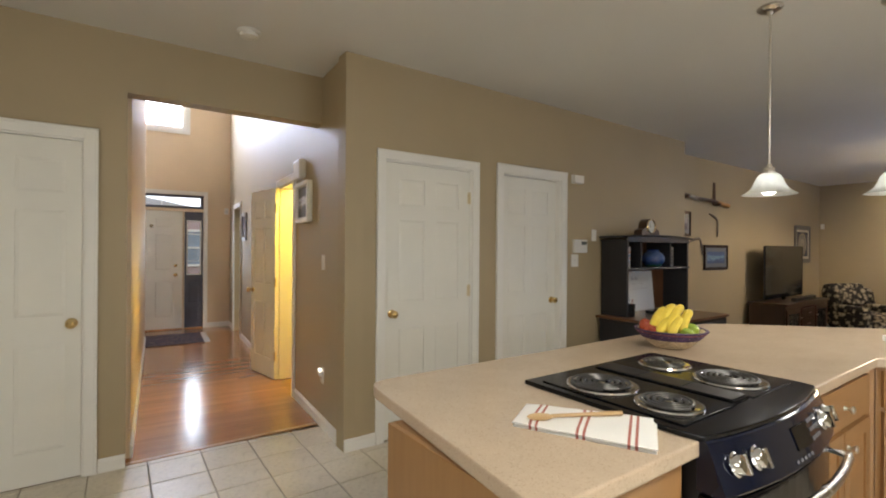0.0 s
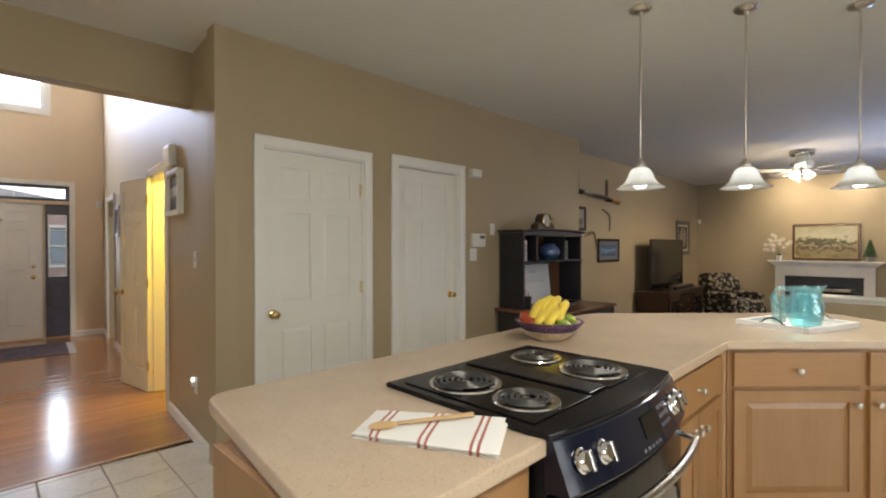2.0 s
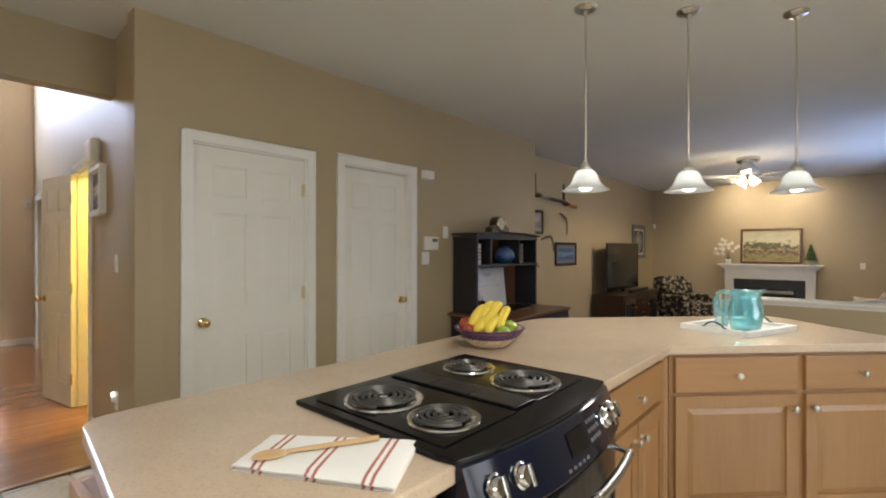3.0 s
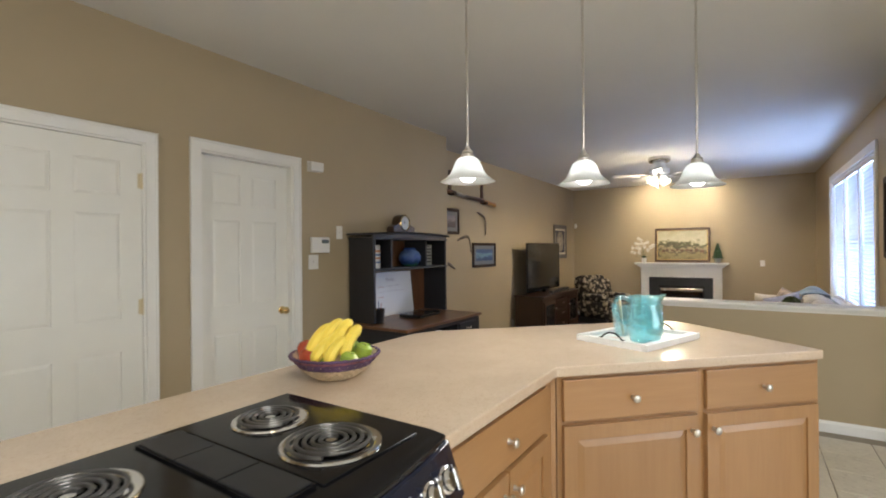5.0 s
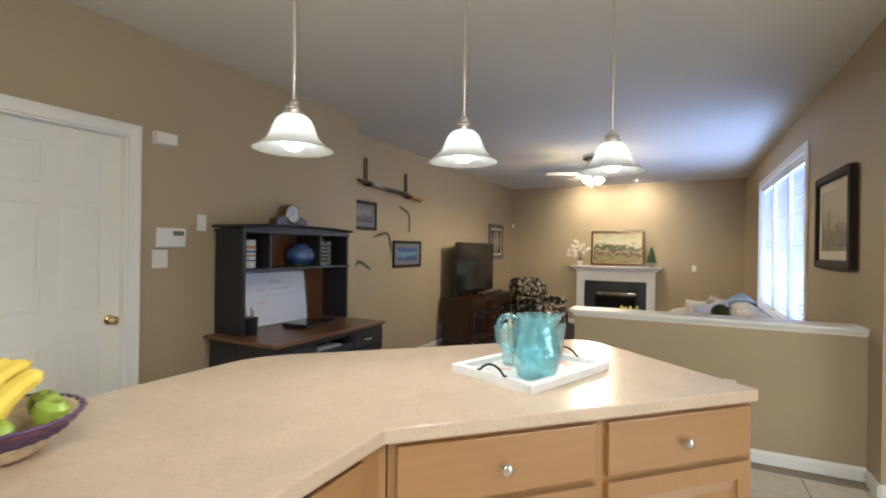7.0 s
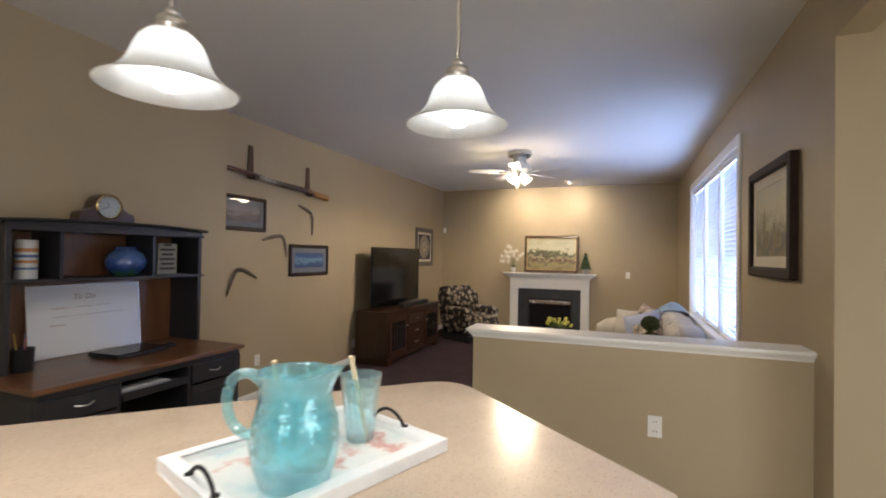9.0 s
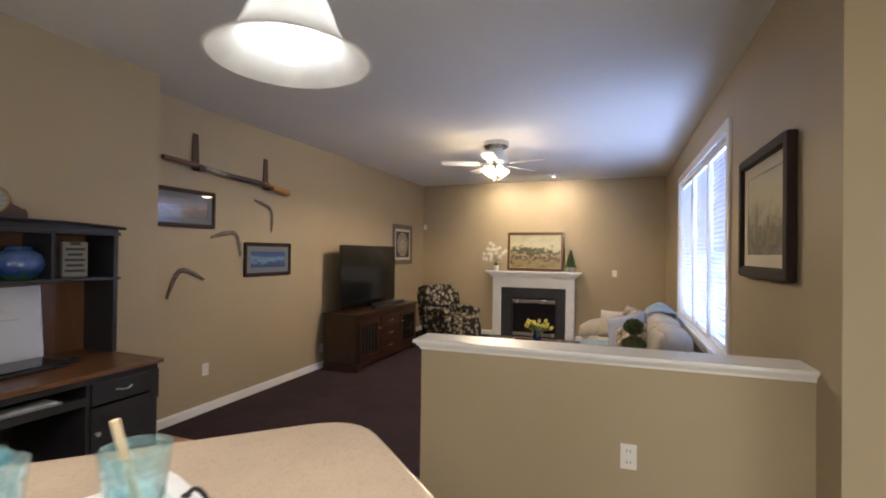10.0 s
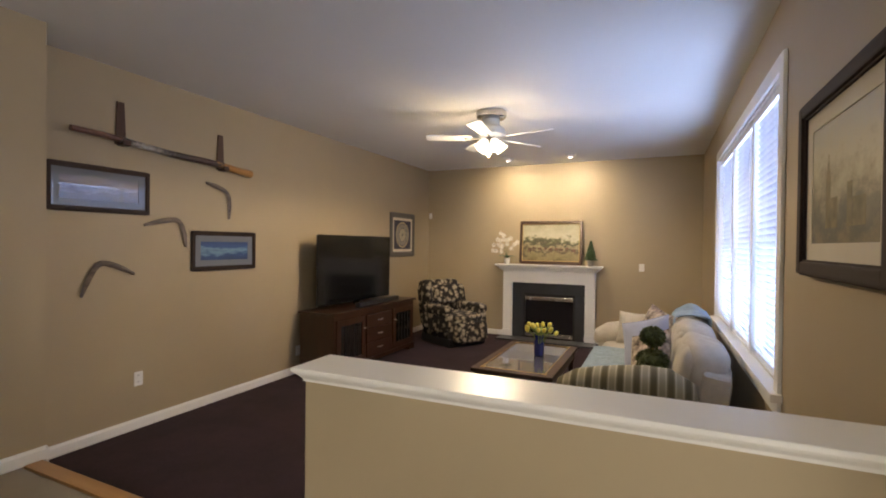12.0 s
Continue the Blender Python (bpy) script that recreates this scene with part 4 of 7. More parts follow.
# ---- fruit basket ----
WICKER = plain("pale_wicker", (0.60, 0.47, 0.30), 0.7, vary=0.25, scale=40, grain=200, strength=0.4)
WICKER2 = plain("purple_wicker", (0.085, 0.045, 0.10), 0.7, vary=0.5, scale=18, grain=200, strength=0.4)
WICKER3 = plain("plum_wicker", (0.19, 0.065, 0.085), 0.7, vary=0.6, scale=14, grain=200, strength=0.4)
fb = thing("fruit_basket", "round wicker basket with a purple woven rim", "basket", pose(2.338, 1.502, 0.914) @ Matrix.Diagonal((1.15, 1.15, 1.02, 1)))
part("basket_core", lathe([(0, 0.004), (0.056, 0.004), (0.059, 0.010), (0.103, 0.052), (0.132, 0.088), (0.128, 0.088), (0.097, 0.052), (0.052, 0.014), (0, 0.014)], 40), WICKER, fb, smooth=True)
for k in range(10):
    s = k / 9
    z, r0 = 0.008 + 0.080 * s, 0.058 + 0.079 * s ** 0.80
    pts = [((r0 + 0.0028 * (1 if (q + k) % 2 else -1) + 0.001) * math.cos(q * math.tau / 56), (r0 + 0.0028 * (1 if (q + k) % 2 else -1) + 0.001) * math.sin(q * math.tau / 56), z) for q in range(56)]
    part("woven_strand", tube(pts, 0.0050, 6, closed=True), (WICKER3 if k == 8 else WICKER2) if k > 4 else WICKER, fb, "purple dyed strand" if k > 4 else "", smooth=True)
for k in range(28):
    a = k * math.tau / 28
    pts = [((0.058 + 0.079 * (s / 6) ** 0.80) * math.cos(a), (0.058 + 0.079 * (s / 6) ** 0.80) * math.sin(a), 0.006 + 0.084 * s / 6) for s in range(7)]
    part("stake", tube(pts, 0.003, 5), WICKER, fb)
BANANA = plain("ripe_banana_peel", (0.80, 0.61, 0.08), 0.45, vary=0.12, scale=14, grain=80)
BTIP = plain("brown_stem", (0.24, 0.19, 0.05), 0.7)
BSTEM = plain("banana_stem", (0.52, 0.42, 0.06), 0.6)
APG = plain("green_apple_skin", (0.30, 0.42, 0.06), 0.25, vary=0.2, scale=12, coat=0.3)
APR = plain("red_apple_skin", (0.42, 0.07, 0.03), 0.25, vary=0.5, scale=14, coat=0.3)


def apple(x, y, z, r, mat_, label):
    a = thing("apple", label, "apple", pose(2.338 + 1.1 * x, 1.502 + 1.1 * y, 0.914 + z, 15, 10, 0), group="fruit in the basket")
    part("apple_flesh", lathe([(0, -0.78 * r), (0.3 * r, -0.88 * r), (0.7 * r, -0.68 * r), (0.98 * r, -0.05 * r), (0.9 * r, 0.5 * r), (0.5 * r, 0.84 * r), (0.22 * r, 0.82 * r), (0, 0.62 * r)], 24), mat_, a, smooth=True)
    part("stalk", tube([(0, 0, 0.6 * r), (0.002, 0, 0.95 * r)], 0.0016, 6), BTIP, a)


apple(-0.045, 0.090, 0.100, 0.036, APR, "red apple in the wicker basket")
apple(-0.082, 0.040, 0.084, 0.034, APR, "red and yellow apple in the wicker basket")
apple(0.075, -0.055, 0.086, 0.036, APG, "green apple in the wicker basket")
apple(-0.025, -0.088, 0.080, 0.033, APG, "green apple low in the wicker basket")
apple(0.092, 0.015, 0.088, 0.034, APG, "green apple at the rim of the basket")
apple(0.0, 0.05, 0.066, 0.035, APG, "green apple under the bananas")


def banana(m, lift, bend=1.35):
    """Grows from its stem at the origin along x, rises by lift and bends down."""
    bn = thing("banana", "ripe yellow banana of a hand lying on the fruit", "banana", m, group="bananas")
    arc = [(0.13 * (math.sin(a - lift) + math.sin(lift)), 0, 0.13 * (math.cos(a - lift) - math.cos(lift))) for a in [bend * (0.10 + 0.90 * k / 14) for k in range(15)]]
    part("peel", tube(arc, lambda s: 0.006 + 0.0155 * min(1, 6 * s + 0.25, 5 * (1 - s)) ** 0.55, 8, flat=1.0), BANANA, bn, smooth=True)
    part("stem", tube([(arc[0][0] * 0.6, 0, arc[0][2] * 0.6), arc[0], arc[1]], 0.0065, 7), BSTEM, bn, "greenish yellow stem")
    return bn


# a hand of bananas, lying side by side from its crown down over the apples
for along, back_, up, turn_, bend in ((-0.012, 0.030, 0.168, 170, 1.30), (0.024, 0.042, 0.184, 172, 1.28), (0.058, 0.042, 0.182, 176, 1.24), (0.090, 0.030, 0.162, 186, 1.16),
                                     (0.040, 0.006, 0.150, 174, 1.05), (0.004, -0.020, 0.122, 170, 0.92), (0.050, -0.022, 0.128, 177, 1.00)):
    banana(pose(2.340 + 0.529 * along + 0.849 * back_, 1.500 - 0.849 * along + 0.529 * back_, 0.914 + up + 0.020, 0, 0, turn_), -0.16, bend)

# ---- tray with pitcher and glasses ----
TRAYW = plain("worn_white_paint", (0.80, 0.80, 0.78), 0.5, vary=0.05, scale=18)
IRON = plain("black_iron", (0.02, 0.018, 0.016), 0.5, 0.6)
TR = pose(3.655, 0.695, 0.914, 0, 0, -20)
m, n, l, b = nodes("seaside_print")
v = coords(n, l)
rp = ramp(n, [(0.30, (0.45, 0.60, 0.62)), (0.46, (0.72, 0.74, 0.70)), (0.58, (0.76, 0.75, 0.70)), (0.66, (0.62, 0.30, 0.24)), (0.74, (0.75, 0.73, 0.68))])
l.new(noise_tex(n, l, v, 9.0, 3), rp.inputs[0])
l.new(rp.outputs[0], b.inputs["Base Color"])
b.inputs["Roughness"].default_value = 0.3
PRINT = m
tray = thing("serving_tray", "white painted wooden tray with black iron handles", "tray", TR)
part("tray_base", boxes(((-0.215, -0.155, 0.0), (0.215, 0.155, 0.012))), PRINT, tray, "faded seaside print on the tray bottom")
part("tray_rim", boxes(((-0.25, -0.19, 0), (0.25, -0.155, 0.03)), ((-0.25, 0.155, 0), (0.25, 0.19, 0.03)), ((-0.25, -0.155, 0), (-0.215, 0.155, 0.03)), ((0.215, -0.155, 0), (0.25, 0.155, 0.03))), TRAYW, tray, bevel=0.003)
for sx_ in (-1, 1):
    pts = [(sx_ * 0.233, -0.055 + 0.11 * k / 12, 0.030 + 0.030 * math.sin(math.pi * k / 12) ** 0.7) for k in range(13)]
    part("tray_handle", tube(pts, 0.0042, 8), IRON, tray, "black iron bow handle", smooth=True)
    for y in (-0.06, 0.06):
        part("handle_foot", lathe([(0, 0.0), (0.009, 0.0), (0.008, 0.003), (0, 0.005)], 12), IRON, tray, m=pose(sx_ * 0.233, y, 0.03))
AQUA = thin_glass("aqua_hammered_glass", (0.72, 0.955, 0.99), 0.17)
PALEAQUA = thin_glass("pale_aqua_glass", (0.86, 0.98, 1.0), 0.12)


def vessel(name, label, category, outer_p, thick, m):
    t_ = thing(name, label, category, m)
    inner = [(max(0, r - thick), z + (thick if r == 0 or i < 2 else 0)) for i, (r, z) in enumerate(outer_p)]
    return t_, outer_p + inner[::-1]


pit, prof = vessel("pitcher", "aqua blue hammered glass pitcher on the tray", "pitcher", [(0, 0), (0.060, 0), (0.066, 0.006), (0.081, 0.05), (0.086, 0.085), (0.081, 0.13), (0.069, 0.168), (0.067, 0.19), (0.075, 0.222)], 0.0035, pose(3.535, 0.642, 0.926, 0, 0, -72))
bm = lathe(prof, 40)
for vtx in bm.verts:
    if vtx.co.z > 0.178 and vtx.co.x > 0:
        k = (vtx.co.z - 0.178) / 0.045
        f = max(0, math.cos(math.atan2(vtx.co.y, vtx.co.x) * 1.6)) ** 3 if abs(math.atan2(vtx.co.y, vtx.co.x)) < 0.98 else 0
        vtx.co.x += 0.022 * k * f
        vtx.co.z += 0.012 * k * f
part("pitcher_body", bm, AQUA, pit, smooth=True)
hpts = [(-0.068, 0, 0.196), (-0.095, 0, 0.214), (-0.126, 0, 0.204), (-0.139, 0, 0.174), (-0.137, 0, 0.136), (-0.119, 0, 0.104), (-0.084, 0, 0.088)]
hv = [Vector(p) for p in [hpts[0]] + hpts + [hpts[-1]]]
sm = [0.5 * (2 * hv[i + 1] + (hv[i + 2] - hv[i]) * f + (2 * hv[i] - 5 * hv[i + 1] + 4 * hv[i + 2] - hv[i + 3]) * f * f + (3 * hv[i + 1] - hv[i] - 3 * hv[i + 2] + hv[i + 3]) * f ** 3) for i in range(6) for f in (0, 0.25, 0.5, 0.75)] + [hv[-1]]
part("pitcher_handle", tube(sm, 0.0105, 10), AQUA, pit, "thick aqua glass handle", smooth=True)


def tumbler(m):
    t_, pr = vessel("tumbler", "pale aqua bubbled glass tumbler on the tray", "glass", [(0, 0), (0.030, 0), (0.033, 0.004), (0.039, 0.05), (0.044, 0.10), (0.051, 0.158)], 0.0028, m)
    part("tumbler_wall", lathe(pr, 32), PALEAQUA, t_, smooth=True)
    return tagged(t_, group="tumblers")


tumbler(pose(3.776, 0.642, 0.926))
tumbler(pose(3.65, 0.775, 0.926))
STICK = plain("pale_straw_wood", (0.66, 0.52, 0.33), 0.6)
for x, y, a, g in ((3.776, 0.642, -13, 150), (3.65, 0.775, -11, 165)):
    st = thing("stirring_stick", "pale wooden stirring stick standing in a tumbler", "stick", pose(x, y, 0.932, 0, 0, g) @ pose(-0.018, 0, 0, 0, -a, 0), group="stirring sticks")
    part("stick", tube([(0, 0, 0), (0, 0, 0.205)], 0.0065, 8), STICK, st)

# ---- pendant lamps ----
SHADE = frosted("alabaster_glass", (0.86, 0.87, 0.85), 0.50)
BULB = glowing("lit_bulb", (1.0, 0.96, 0.88), 5.5)
PENDANTBULB = glowing("lit_pendant_bulb", (1.0, 0.97, 0.92), 7.5)


def pendant(x, y):
    p = thing("pendant_lamp", "brushed nickel pendant lamp with a flared alabaster glass shade, lit", "pendant lamp", pose(x, y, 0), group="pendant lamps over the island")
    part("canopy", lathe([(0, CEIL), (0.062, CEIL), (0.062, CEIL - 0.010), (0.050, CEIL - 0.022), (0.016, CEIL - 0.030), (0.010, CEIL - 0.045), (0, CEIL - 0.045)], 32), NICKEL, p, smooth=True)
    st = part("stem", tube([(0, 0, CEIL - 0.04), (0, 0, 1.866)], 0.0062, 10), NICKEL, p, smooth=True)
    for z in (2.32, 2.0):
        part("stem_coupling", tube([(0, 0, z - 0.012), (0, 0, z + 0.012)], 0.0085, 12), NICKEL, st, smooth=True)
    part("socket_collar", lathe([(0.006, 1.872), (0.011, 1.868), (0.016, 1.860), (0.013, 1.853), (0.026, 1.849), (0.029, 1.841), (0.024, 1.834), (0.032, 1.829), (0.032, 1.818), (0.0, 1.816)], 28), NICKEL, p, smooth=True)
    o = [(0.028, 1.821), (0.044, 1.815), (0.058, 1.800), (0.067, 1.780), (0.074, 1.760), (0.084, 1.741), (0.100, 1.724), (0.118, 1.711), (0.131, 1.704)]
    part("shade", lathe(o + [(r - 0.004, z - 0.001) for r, z in o[::-1]], 44), SHADE, p, "white alabaster glass bell shade", smooth=True)
    part("bulb", lathe([(0, 1.815), (0.013, 1.812), (0.015, 1.795), (0.036, 1.768), (0.042, 1.742), (0.037, 1.718), (0.020, 1.704), (0, 1.702)], 24), PENDANTBULB, p, "lit white bulb", smooth=True)
    lamp("pendant_light", "SPOT", pose(x, y, 1.69), 10, SOFTWHITE, spot=radians(168), blend=0.4)


for x, y in ((3.037, 1.335), (3.456, 0.906), (3.879, 0.440)):
    pendant(x, y)

# assumed fixture, never in view: a glowing body for the overhead fill
kl = thing("kitchen_ceiling_light", "added flush white fill light on the unseen kitchen ceiling, lit", "ceiling light", pose(1.0, -0.45, CEIL))
part("light_pan", boxes(((-0.63, -0.23, -0.03), (0.63, 0.23, 0.0))), TRIM, kl, bevel=0.006)
part("diffuser", boxes(((-0.60, -0.20, -0.085), (0.60, 0.20, -0.03))), glowing("lit_diffuser", (1.0, 0.94, 0.84), 3.0), kl, "glowing white diffuser", bevel=0.02)

# ---- small wall fittings ----


def plate(label, m, w=0.07, h=0.115, kind="switch"):
    """A wall plate that faces -y, centred on its pose."""
    p = thing("light_switch" if kind == "switch" else "power_outlet", label, "switch" if kind == "switch" else "outlet", m)
    part("cover_plate", cbox(0, -0.003, 0, w, 0.006, h), PLASTIC, p, bevel=0.002)
    if kind == "switch":
        for k in range(max(1, round(w / 0.07))):
            x = (k - (max(1, round(w / 0.07)) - 1) / 2) * 0.046
            part("toggle", cbox(x, -0.009, 0.003, 0.010, 0.010, 0.022), PLASTIC, p, bevel=0.002)
    else:
        for z in (-0.026, 0.026):
            f = part("socket", cbox(0, -0.0068, z, 0.034, 0.003, 0.030), PLASTIC, p, bevel=0.003)
            part("slots", boxes(((-0.009, -0.0088, z - 0.004), (-0.006, -0.0083, z + 0.007)), ((0.006, -0.0088, z - 0.004), (0.009, -0.0083, z + 0.007))), BLACK, f)
    return p


plate("white double switch plate by the alarm panel", pose(3.755, YD, 1.287), 0.10, 0.12)
plate("white switch plate near the desk hutch", pose(4.05, YD, 1.54))
chime = thing("door_chime", "white plastic door chime box above the switches", "chime", pose(3.772, YD, 2.078))
part("chime_cover", cbox(0, -0.022, 0, 0.135, 0.044, 0.075), PLASTIC, chime, bevel=0.006)
part("chime_base", cbox(0, -0.003, 0, 0.142, 0.006, 0.082), PLASTIC, chime)
alarm = thing("alarm_keypad", "white alarm keypad with a small grey display", "keypad", pose(3.82, YD, 1.428))
part("keypad_case", cbox(0, -0.013, 0, 0.195, 0.026, 0.13), PLASTIC, alarm, bevel=0.006)
part("display", cbox(0.045, -0.0265, 0.030, 0.075, 0.003, 0.032), plain("grey_lcd", (0.16, 0.18, 0.17), 0.2), alarm, "grey display")
part("keypad_flap", cbox(0, -0.0275, -0.028, 0.175, 0.004, 0.056), PLASTIC, alarm, bevel=0.001)

det = thing("smoke_detector", "round white smoke detector on the ceiling", "smoke detector", pose(0.765, 3.335, CEIL))
part("detector_base", lathe([(0, 0), (0.068, 0), (0.068, -0.012), (0.062, -0.018), (0, -0.018)], 32), PLASTIC, det, smooth=True)
part("detector_cap", lathe([(0.055, -0.018), (0.052, -0.034), (0.03, -0.040), (0, -0.041)], 32), PLASTIC, det, smooth=True)

# ---- pictures ----


def art(name, stops, scale, gloss=0.0, detail=6, stretch=(1, 1, 1)):
    """A picture's own pigments: a vertical drift of tones broken up by brushwork."""
    m, n, l, b = nodes(name)
    v = coords(n, l, stretch)
    sep = n.new("ShaderNodeSeparateXYZ")
    l.new(v, sep.inputs[0])
    mp = n.new("ShaderNodeMapRange")
    mp.inputs["From Min"].default_value, mp.inputs["From Max"].default_value = -0.35, 0.35
    l.new(sep.outputs[2], mp.inputs["Value"])
    ad = n.new("ShaderNodeMath")
    ad.operation = "MULTIPLY_ADD"
    ad.inputs[1].default_value = 0.9
    l.new(noise_tex(n, l, v, scale, detail, 0.7), ad.inputs[0])
    l.new(mp.outputs[0], ad.inputs[2])
    sb = n.new("ShaderNodeMath")
    sb.operation, sb.inputs[1].default_value = "SUBTRACT", 0.45
    l.new(ad.outputs[0], sb.inputs[0])
    r = ramp(n, stops)
    l.new(sb.outputs[0], r.inputs[0])
    l.new(r.outputs[0], b.inputs["Base Color"])
    b.inputs["Roughness"].default_value = 0.45
    b.inputs["Coat Weight"].default_value, b.inputs["Coat Roughness"].default_value, b.inputs["Coat IOR"].default_value = gloss, 0.02, 1.6
    return m


def framed(label, w, h, m, frame_mat, fw, fd, art_mat, mat_mat=None, mw=0.0, glazed=False, category="picture", lip=None):
    """A framed picture that faces -y, centred on its pose, its back at y = 0."""
    p = thing("framed_picture", label, category, m)
    bm = boxes(((-w / 2, -fd, -h / 2), (-w / 2 + fw, 0, h / 2)), ((w / 2 - fw, -fd, -h / 2), (w / 2, 0, h / 2)), ((-w / 2 + fw, -fd, -h / 2), (w / 2 - fw, 0, -h / 2 + fw)), ((-w / 2 + fw, -fd, h / 2 - fw), (w / 2 - fw, 0, h / 2)))
    part("frame", bm, frame_mat, p, bevel=min(0.008, fw * 0.2))
    i, j = w / 2 - fw, h / 2 - fw
    part("frame_slip", boxes(((-i, -fd * 0.72, -j), (-i + 0.008, 0, j)), ((i - 0.008, -fd * 0.72, -j), (i, 0, j)), ((-i + 0.008, -fd * 0.72, -j), (i - 0.008, 0, -j + 0.008)), ((-i + 0.008, -fd * 0.72, j - 0.008), (i - 0.008, 0, j))), lip or frame_mat, p)
    y = -fd * 0.45
    if mat_mat:
        wall("mount", mat_mat, "x", -i + 0.008, i - 0.008, y - 0.0015, y + 0.0015, -j + 0.008, j - 0.008, [(-i + mw, i - mw, -j + mw, j - mw)], parent=p)
    part("print", boxes(((-i + 0.004, y + 0.002, -j + 0.004), (i - 0.004, y + 0.004, j - 0.004))), art_mat, p)
    return p


CREAM = plain("cream_mount_board", (0.66, 0.60, 0.47), 0.8, vary=0.03)
GREYMAT = plain("grey_blue_mount_board", (0.15, 0.17, 0.21), 0.8, vary=0.03, coat=1.0)
GREYMAT.node_tree.nodes["Principled BSDF"].inputs["Coat IOR"].default_value = 1.75
GILT = plain("worn_gilt", (0.50, 0.34, 0.12), 0.4, 0.7)
LIGHTHOUSE = art("hazy_harbour_print", [(0.0, (0.20, 0.16, 0.06)), (0.12, (0.14, 0.11, 0.045)), (0.24, (0.045, 0.04, 0.018)), (0.38, (0.10, 0.09, 0.04)), (0.48, (0.24, 0.21, 0.11)), (0.62, (0.36, 0.32, 0.19)), (1.0, (0.30, 0.31, 0.27))], 6.0, stretch=(0.8, 1, 1.0))
HUNT = art("country_painting", [(0.0, (0.13, 0.10, 0.04)), (0.20, (0.24, 0.20, 0.09)), (0.31, (0.08, 0.06, 0.03)), (0.40, (0.30, 0.25, 0.14)), (0.48, (0.04, 0.04, 0.02)), (0.56, (0.12, 0.12, 0.05)), (0.62, (0.46, 0.42, 0.30)), (1.0, (0.30, 0.28, 0.17))], 6.0, stretch=(0.7, 1, 1))
BLUESEA = art("moonlit_sea_print", [(0.0, (0.005, 0.018, 0.07)), (0.42, (0.012, 0.06, 0.19)), (0.52, (0.12, 0.25, 0.38)), (0.58, (0.02, 0.08, 0.24)), (1.0, (0.008, 0.03, 0.13))], 4.0, 0.6, stretch=(0.5, 1, 2.2))
DUSK = art("dusk_coast_print", [(0.0, (0.03, 0.03, 0.05)), (0.45, (0.07, 0.06, 0.09)), (0.55, (0.22, 0.20, 0.26)), (1.0, (0.12, 0.14, 0.22))], 4.0, 1.0, stretch=(0.5, 1, 2.2))
DUSK.node_tree.nodes["Principled BSDF"].inputs["Coat IOR"].default_value = 2.2

big = framed("large dark-framed harbour print with a cream mount", 0.905, 0.705, pose(6.258, YW, 1.628, 0, 0, 180), DARKFRAME, 0.052, 0.045, LIGHTHOUSE, CREAM, 0.075, True)
tower = part("printed_tower", boxes(((-0.165, -0.0185, -0.17), (-0.115, -0.0182, 0.02)), ((-0.158, -0.0185, 0.02), (-0.122, -0.0182, 0.045)), ((-0.150, -0.0185, 0.045), (-0.130, -0.0182, 0.075)), ((-0.143, -0.0185, 0.075), (-0.137, -0.0182, 0.105))), plain("print_ochre", (0.175, 0.148, 0.075), 0.7, vary=0.35, scale=18), big)
for x0, x1, z1 in ((-0.11, -0.04, -0.06), (0.05, 0.098, -0.02), (0.102, 0.21, -0.075)):
    part("printed_building", boxes(((x0, -0.0185, -0.17), (x1, -0.0182, z1))), tower.data.materials[0], big)
hunt = framed("gilt and dark framed country painting over the mantel", 1.02, 0.70, pose(XE - 0.075, 1.355, 1.43, 0, 0, -90) @ pose(0, 0, 0, -4), wood("brown_frame_wood", (0.03, 0.014, 0.007), (0.075, 0.034, 0.016), 0.35, 8, "x"), 0.045, 0.035, HUNT, lip=GILT)
COW = plain("painted_cattle", (0.11, 0.06, 0.035), 0.6, vary=0.6, scale=30)
for k in range(9):
    u = -0.38 + k * 0.088 + random.uniform(-0.012, 0.012)
    s = random.uniform(0.8, 1.15)
    part("painted_shape", boxes(((u, -0.0165, -0.13 * s), (u + 0.06 * s, -0.0160, -0.09 * s)), ((u + 0.006, -0.0165, -0.17 * s), (u + 0.016, -0.0160, -0.13 * s)), ((u + 0.042 * s, -0.0165, -0.17 * s), (u + 0.052 * s, -0.0160, -0.13 * s))), COW, hunt)
framed("wide framed coastal print with a pale blue mount behind glass", 0.73, 0.345, pose(6.345, YT, 1.768), wood("walnut_frame", (0.02, 0.010, 0.006), (0.05, 0.024, 0.014), 0.75, 10, "x", 0.0), 0.028, 0.022, DUSK, GREYMAT, 0.06, True)
framed("black-framed blue moonlit sea print with a grey mount", 0.735, 0.365, pose(7.465, YT, 1.292), DARKFRAME, 0.03, 0.024, BLUESEA, GREYMAT, 0.065, True)
sp = framed("pewter-framed round calendar print", 0.80, 0.71, pose(10.945, YT, 1.53), plain("pewter_frame", (0.12, 0.11, 0.10), 0.4, 0.3), 0.07, 0.025, plain("navy_ground", (0.035, 0.035, 0.06), 0.6, vary=0.4, scale=30), CREAM, 0.05)
for r0, r1, c in ((0.215, 0.185, (0.40, 0.34, 0.22)), (0.175, 0.12, (0.30, 0.27, 0.22)), (0.11, 0.02, (0.42, 0.36, 0.25))):
    part("printed_ring", lathe([(r0, 0), (r0, 0.001), (r1, 0.001), (r1, 0)], 40), plain("ring_ink", c, 0.6, vary=0.5, scale=60), sp, m=pose(0, -0.0095, 0, 90))

# ---- didgeridoo on brackets, boomerangs ----
m, n, l, b = nodes("painted_eucalyptus")
v = coords(n, l)
sep = n.new("ShaderNodeSeparateXYZ")
l.new(v, sep.inputs[0])
